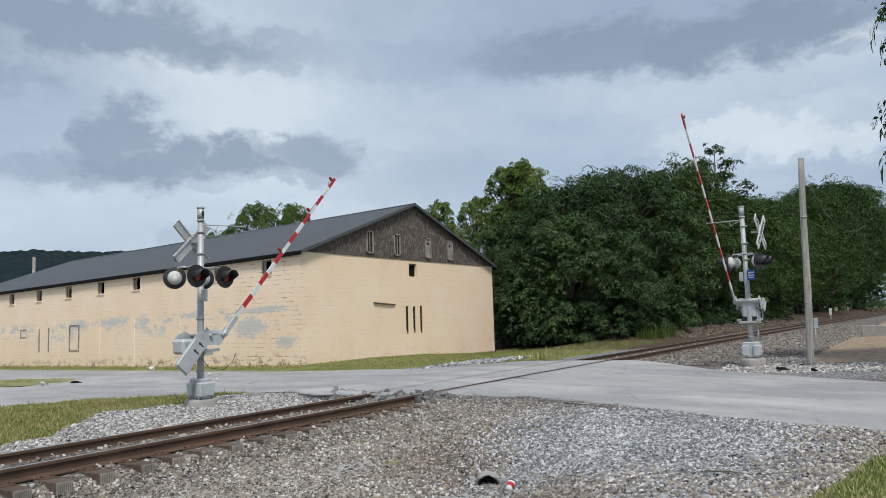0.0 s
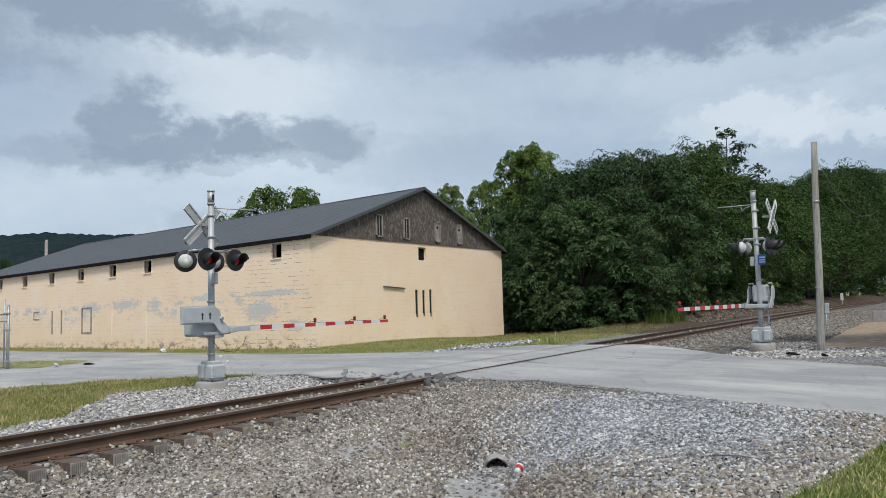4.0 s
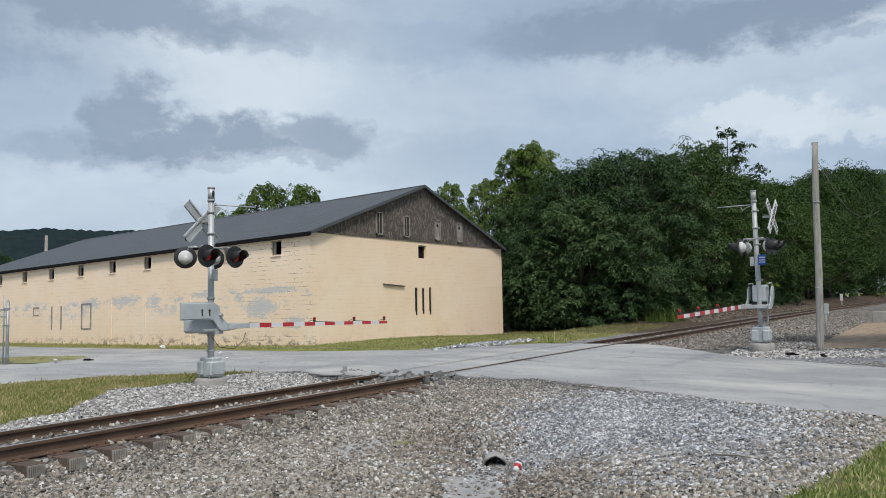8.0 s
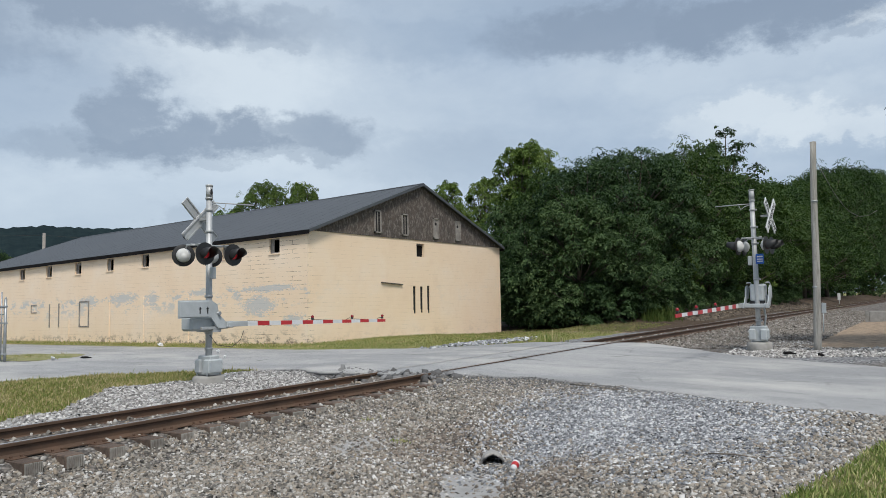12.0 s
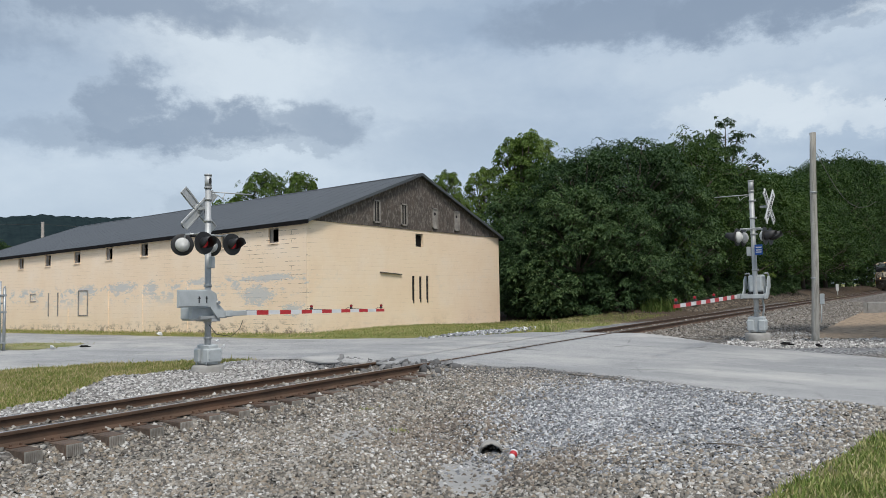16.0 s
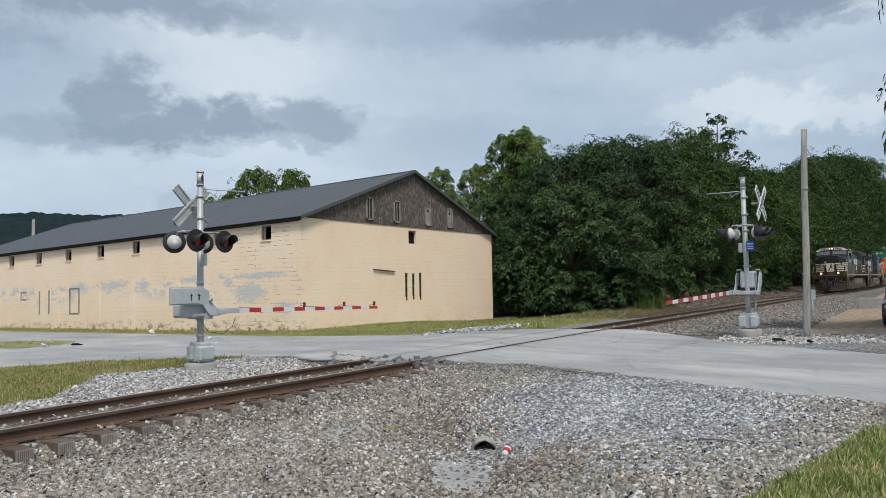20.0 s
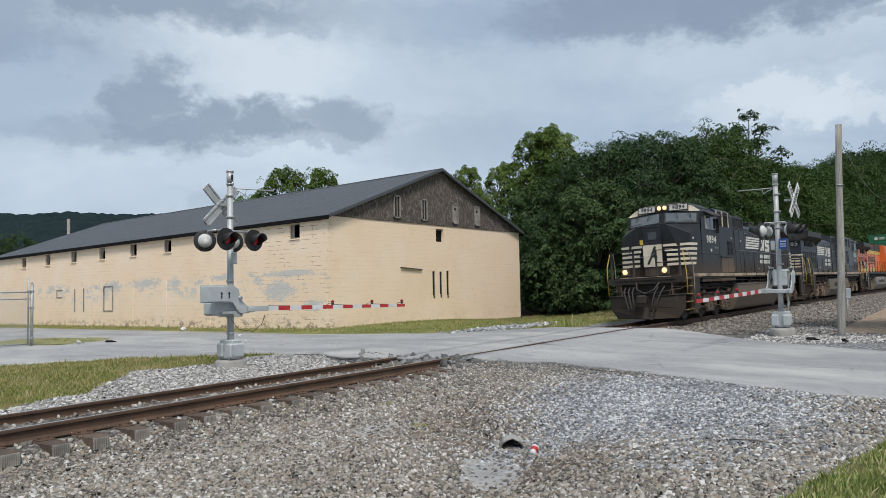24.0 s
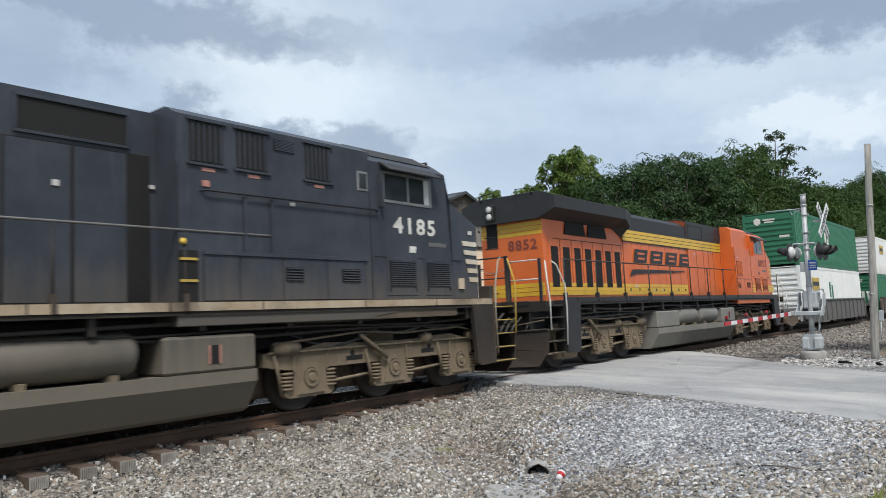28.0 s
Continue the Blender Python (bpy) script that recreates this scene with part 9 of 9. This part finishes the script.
def between_rails(rng, n):
    x = np.where(rng.random(n) < 0.6, rng.uniform(-1, 13.1, n), rng.uniform(24.4, 42, n))
    return np.stack([x, track_y(x) + rng.uniform(-1.25, 1.5, n)], 1)


def broken_edge(rng, n):
    y = np.where(rng.random(n) < 0.8, rng.uniform(0.4, 8.9, n), rng.uniform(11.8, 15.0, n))
    lo = np.array([float(road_edges(v)[0]) for v in y])
    return np.stack([lo + 0.16 - rng.exponential(0.42, n) * (1 + 0.4 * np.sin(y * 1.9)), y], 1)


def muddy(rng, n):
    k = rng.random(n) < 0.7
    return np.stack([np.where(k, rng.normal(9.0, 0.75, n), rng.normal(7.9, 0.5, n)), np.where(k, rng.normal(6.2, 0.5, n), rng.normal(3.9, 0.35, n))], 1)


def by_house(rng, n):
    return np.stack([rng.normal(25.2, 1.5, n), rng.normal(15.6, 0.32, n)], 1)


def patch(name, label, cx, cy, rx, ry, turn, material, seed, lift=0.012):
    """A thin irregular sheet that lies on the ground."""
    rg = random.Random(seed)
    n, rings = 40, 6
    ph = [rg.uniform(0, 6.28) for _ in range(4)]
    v, f = [], []
    for j in range(rings + 1):
        for k in range(n):
            a = 2 * math.pi * k / n
            r = (j / rings) * (1 + 0.16 * math.sin(2 * a + ph[0]) + 0.1 * math.sin(5 * a + ph[1]) + 0.06 * math.sin(9 * a + ph[2]))
            x, y = r * rx * math.cos(a), r * ry * math.sin(a)
            x, y = cx + x * math.cos(turn) - y * math.sin(turn), cy + x * math.sin(turn) + y * math.cos(turn)
            v.append((x, y, float(ground_z(x, y)) + 0.035 * noise.noise((x * 1.3, y * 1.3, 0.0)) + lift - (0.03 if j == rings else 0)))
    for j in range(rings):
        for k in range(n):
            f.append((j * n + k, j * n + (k + 1) % n, (j + 1) * n + (k + 1) % n, (j + 1) * n + k))
    me = bpy.data.meshes.new(name)
    me.from_pydata(v, [], f)
    me.polygons.foreach_set("use_smooth", [True] * len(me.polygons))
    me.materials.append(material)
    tagged(new(name, me), label, "ground", kind="structure")


def grass_material(name, stops):
    m = bpy.data.materials.new(name)
    m.use_nodes = True
    n = Nodes(m.node_tree)
    r = n.add("ShaderNodeNewGeometry").outputs["Random Per Island"]
    w = n.noise(n.add("ShaderNodeNewGeometry").outputs["Position"], 1.1, 4)
    col = n.ramp(n.math("MULTIPLY_ADD", n.math("SUBTRACT", w, 0.5), 1.3, r), *stops)
    d = n.add("ShaderNodeBsdfPrincipled", {"Base Color": col, "Roughness": 0.7, "Specular IOR Level": 0.2})
    t = n.add("ShaderNodeBsdfTranslucent", {"Color": col})
    n.add("ShaderNodeOutputMaterial", {"Surface": n.add("ShaderNodeMixShader", {0: 0.3, 1: d.outputs[0], 2: t.outputs[0]}).outputs[0]})
    return m


lawn = grass_material("dry_green_grass", ((0.0, (0.16, 0.205, 0.05)), (0.36, (0.26, 0.285, 0.085)), (0.62, (0.39, 0.345, 0.155)), (1.0, (0.51, 0.42, 0.25))))
lush = grass_material("fresh_green_grass", ((0.0, (0.15, 0.215, 0.05)), (0.42, (0.26, 0.315, 0.095)), (0.72, (0.39, 0.38, 0.16)), (1.0, (0.52, 0.45, 0.27))))


mown = grass_material("mown_yellow_green_grass", ((0.0, (0.13, 0.18, 0.045)), (0.4, (0.22, 0.26, 0.075)), (0.7, (0.34, 0.32, 0.13)), (1.0, (0.46, 0.38, 0.21))))
weed_green = grass_material("dark_green_weeds", ((0.0, (0.04, 0.07, 0.015)), (0.6, (0.09, 0.14, 0.03)), (1.0, (0.16, 0.19, 0.06))))


def grass(name, label, n, area, height, material, seed):
    rng = np.random.default_rng(seed)
    P = area(rng, n)
    n = len(P)
    h = height * np.exp(rng.normal(0, 0.35, n))
    a = rng.uniform(0, 2 * np.pi, n)
    w = 0.006 + 0.006 * rng.random(n) + h * 0.012
    side = np.stack([np.cos(a), np.sin(a), 0 * a], 1) * w[:, None]
    tip = np.stack([np.cos(a + 1.3), np.sin(a + 1.3), 0 * a], 1) * (h * rng.uniform(0.1, 0.75, n))[:, None]
    lump = np.array([noise.noise((x * 1.3, y * 1.3, 0.0)) for x, y in P]) * 0.035
    base = np.stack([P[:, 0], P[:, 1], ground_z(P[:, 0], P[:, 1]) + lump - 0.01], 1)
    up = np.array([0, 0, 1.0])
    v = np.stack([base - side, base + side, base + tip * 0.35 + up * (h * 0.6)[:, None] + side * 0.7, base + tip + up * h[:, None], base + tip * 0.35 + up * (h * 0.6)[:, None] - side * 0.7], 1)
    f = (np.arange(n)[:, None] * 5 + np.array([[0, 1, 2, 3, 4]])).tolist()
    me = bpy.data.meshes.new(name)
    me.from_pydata(v.reshape(-1, 3).tolist(), [], f)
    me.materials.append(material)
    tagged(new(name, me), label, "grass", kind="stuff")


def by_amount(x0, x1, y0, y1, least=0.45):
    def area(rng, n):
        P = np.stack([rng.uniform(x0, x1, n * 3), rng.uniform(y0, y1, n * 3)], 1)
        g = grass_amount(P[:, 0], P[:, 1]) * (1 - on_road(P[:, 0], P[:, 1], 0.3))
        return P[(g > least + 0.45 * (rng.random(len(P)) - 0.3))][:n]
    return area


def spot(cx, cy, r):
    return lambda rng, n: np.stack([rng.normal(cx, r, n), rng.normal(cy, r, n)], 1)


build_pole()
build_fence()
build_hills()
build_far_pole()
build_marker()
build_headwall()
build_culvert()
build_litter()
twig([(8.5, 2.34), (8.42, 2.04), (8.38, 1.8), (8.4, 1.59), (8.5, 1.37)], 0.009, "thin dead branch lying on the gravel")
twig([(13.05, 6.15), (12.85, 5.6), (12.75, 5.2), (12.6, 4.9)], 0.012, "thin dead branch at the asphalt's edge")
patch("silt_patch", "dried pale grey silt in the ditch", 7.35, 4.75, 0.8, 0.5, 0.64, silt, 3)
patch("silt_patch", "dried pale grey silt among the gravel", 8.1, 7.0, 0.85, 0.4, 0.2, silt, 5)
bank_stone = stone_material("bleached_bank_stone", ((0.0, (0.1, 0.095, 0.09)), (0.3, (0.27, 0.26, 0.25)), (0.7, (0.45, 0.435, 0.415)), (1.0, (0.72, 0.71, 0.69))))
slope_stone = stone_material("dusty_brown_slope_stone", ((0.0, (0.06, 0.052, 0.044)), (0.3, (0.145, 0.125, 0.104)), (0.7, (0.24, 0.212, 0.178)), (1.0, (0.4, 0.375, 0.34))))
scatter_stones("ballast_stones", "loose brown and grey ballast stones", 68000, near_gravel, 0.030, brown_stone, 1)
scatter_stones("pale_gravel", "heap of pale blue-grey crushed stone", 38000, near_pale, 0.031, grey_stone, 2)
scatter_stones("pale_gravel", "pale crushed stone beside the far rail", 16000, far_bank, 0.042, bank_stone, 3)
scatter_stones("ballast_stones", "ballast stones on the slope below the line", 26000, right_slope, 0.054, slope_stone, 4)
scatter_stones("ballast_stones", "ballast stones between the ties", 2600, between_rails, 0.045, brown_stone, 5)
crumb = stone_material("dark_asphalt_crumbs", ((0.0, (0.06, 0.06, 0.062)), (0.6, (0.14, 0.14, 0.142)), (1.0, (0.24, 0.24, 0.24))))
scatter_stones("asphalt_crumbs", "dark crumbled asphalt along the road's broken edge", 12000, broken_edge, 0.028, crumb, 15)
mud_stone = stone_material("muddy_brown_stone", ((0.0, (0.05, 0.041, 0.034)), (0.5, (0.15, 0.118, 0.09)), (0.85, (0.25, 0.205, 0.165)), (1.0, (0.4, 0.36, 0.31))))
clod = stone_material("dark_leaf_litter", ((0.0, (0.035, 0.027, 0.02)), (0.6, (0.1, 0.075, 0.052)), (1.0, (0.2, 0.155, 0.11))))


def wood_bank(rng, n):
    x = 46 + 46 * rng.random(n)
    return np.stack([x, track_y(x) + 2.6 + rng.exponential(1.6, n)], 1)


def road_corner(rng, n):
    P = np.stack([rng.uniform(21.6, 27.5, n * 4), rng.uniform(0.0, 5.6, n * 4)], 1)
    keep = (on_road(P[:, 0], P[:, 1], 0.3) < 0.35) & (soil_amount(P[:, 0], P[:, 1]) < 0.75 * rng.random(len(P)))
    return P[keep][:n]


scatter_stones("asphalt_crumbs", "broken asphalt chunks where the rails leave the road", 150, lambda rng, n: np.stack([rng.normal(13.1, 0.22, n), rng.uniform(8.9, 12.3, n)], 1), 0.11, crumb, 20)
scatter_stones("leaf_litter", "dead leaves and clods on the bank below the wood", 5000, wood_bank, 0.1, clod, 18)
scatter_stones("pale_gravel", "pale crushed stone round the signal beside the road", 7000, road_corner, 0.05, bank_stone, 19)
scatter_stones("ballast_stones", "muddy brown stones round the drain pipe", 3600, muddy, 0.036, mud_stone, 16)
scatter_stones("pale_gravel", "small heap of stone beside the road", 1500, by_house, 0.09, grey_stone, 6)
grass("grass", "patchy dry green grass behind the far rail", 52000, by_amount(4.0, 14.2, 12.4, 22.8), 0.055, lawn, 7)
grass("grass", "fresh green grass at the gravel's edge", 30000, by_amount(6.0, 10.2, -0.6, 1.7, 0.25), 0.055, lush, 8)
grass("grass", "mown grass in front of the warehouse", 30000, by_amount(18.5, 42, 13.3, 23.3), 0.06, mown, 9)
grass("grass", "grass strip along the warehouse wall", 9000, by_amount(20.8, 23.2, 23.0, 57.0), 0.08, lawn, 10)
verge = mat("worn_grass_verge", (0.2, 0.21, 0.075), (0.3, 0.26, 0.13), 0.95, 0, 1.5, 40, 0.5, (0.1, 0.12, 0.035), 0.6)
patch("verge", "small patch of grass beside the fence", 14.1, 29.9, 1.9, 2.6, -0.5, verge, 9, 0.09)
grass("grass", "patchy grass beside the fence", 3500, lambda rng, n: np.stack([rng.normal(14.1, 0.8, n), rng.normal(29.9, 1.1, n)], 1), 0.09, lawn, 17)
grass("weeds", "small green weeds growing from gravel", 90, spot(8.55, 6.75, 0.08), 0.05, lush, 11)
grass("weeds", "small green weeds growing from gravel", 60, spot(9.6, 8.3, 0.1), 0.04, lush, 12)
grass("weeds", "tall green weeds beside the rails", 260, spot(27.4, 13.6, 0.2), 0.22, lush, 13)
grass("weeds", "tall green weeds at the wood's edge", 1600, lambda rng, n: np.stack([rng.normal(45.2, 1.0, n), rng.normal(14.9, 0.45, n)], 1), 0.5, weed_green, 14)


def parked_car():
    """A dark car that waits before the gate; only its nose comes into view."""
    c = thing("car", "dark car waiting before the lowered crossing gate", "car")
    side = [(0.0, 0.35), (0.02, 0.62), (0.12, 0.78), (1.05, 0.92), (1.75, 1.4), (3.2, 1.45), (3.9, 1.0), (4.4, 0.95), (4.5, 0.5), (4.4, 0.25), (0.1, 0.25)]
    me = Mesh()
    rows = [(-0.88, 0.94), (-0.8, 1.0), (0.8, 1.0), (0.88, 0.94)]
    n = len(side)
    v = []
    for y, k in rows:
        v += [(x * (0.985 if k < 1 else 1) + (0.04 if k < 1 else 0), y * (0.86 if z > 1.0 else 1), 0.25 + (z - 0.25) * k) for x, z in side]
    f = [(j * n + i, j * n + (i + 1) % n, (j + 1) * n + (i + 1) % n, (j + 1) * n + i) for j in range(3) for i in range(n)] + [tuple(range(n)), tuple(range(3 * n, 4 * n))]
    me.add(v, f)
    car_paint = mat("black_car_paint", (0.012, 0.012, 0.014), (0.016, 0.016, 0.018), 0.2, 0, 2, 30, 0.02)
    part("body", me, car_paint, c, "black painted body")
    for s in (-1, 1):
        part("side_window", Mesh().prism([(1.25, 0.98), (1.8, 1.34), (3.1, 1.38), (3.6, 1.0)], s * 0.76, s * 0.835), cab_glass, c)
        part("headlight", Mesh().box(-0.005, 0.14, s * 0.5, s * 0.8, 0.6, 0.72, 0.03), lamp_off, c)
        for x in (0.85, 3.55):
            w = part("wheel", Mesh().lathe([(-0.1, 0.2), (-0.1, 0.3), (-0.07, 0.33), (0.07, 0.33), (0.1, 0.3), (0.1, 0.2)], (x, s * 0.8, 0.33), (0, s, 0), 24), hose_black, c, "black tyre")
            part("rim", Mesh().lathe([(0.06, 0.0), (0.09, 0.06), (0.095, 0.19), (0.105, 0.2)], (x, s * 0.8, 0.33), (0, s, 0), 20), alu, w)
    part("windscreen", Mesh().prism([(1.12, 0.97), (1.74, 1.39), (1.72, 1.41), (1.1, 0.99)], -0.66, 0.66), cab_glass, c)
    part("bumper", Mesh().box(-0.04, 0.12, -0.82, 0.82, 0.3, 0.5, 0.04), car_paint, c)
    part("grille", Mesh().box(-0.02, 0.02, -0.4, 0.4, 0.52, 0.64, 0.01), screen_shade_dark, c)
    return c


waiting_car = parked_car()

CAR_X, CAR_Y = 28.0, 0.75


def motions():
    # each arm turns about a shaft that lies a little behind its mast
    for arm, piv, rows, back in ((arm_far, piv_far, ARM_FAR, 0.0), (arm_near, piv_near, ARM_NEAR, 0.5)):
        walk(arm, [(t, pose(piv[0] + back, piv[1], piv[2], 0, a, 0) @ Matrix.Translation((-back, 0, 0))) for t, a in rows])
    run_train()
    walk(waiting_car, [(t, pose(CAR_X + d, CAR_Y, float(ground_z(28.5, 1.0)), 0, 0, 0)) for t, d in ((0, 34), (13.5, 34), (14.5, 24), (16, 9), (17, 2.2), (17.8, 0.0), (19, 0.0), (28, 0.0))])


motions()
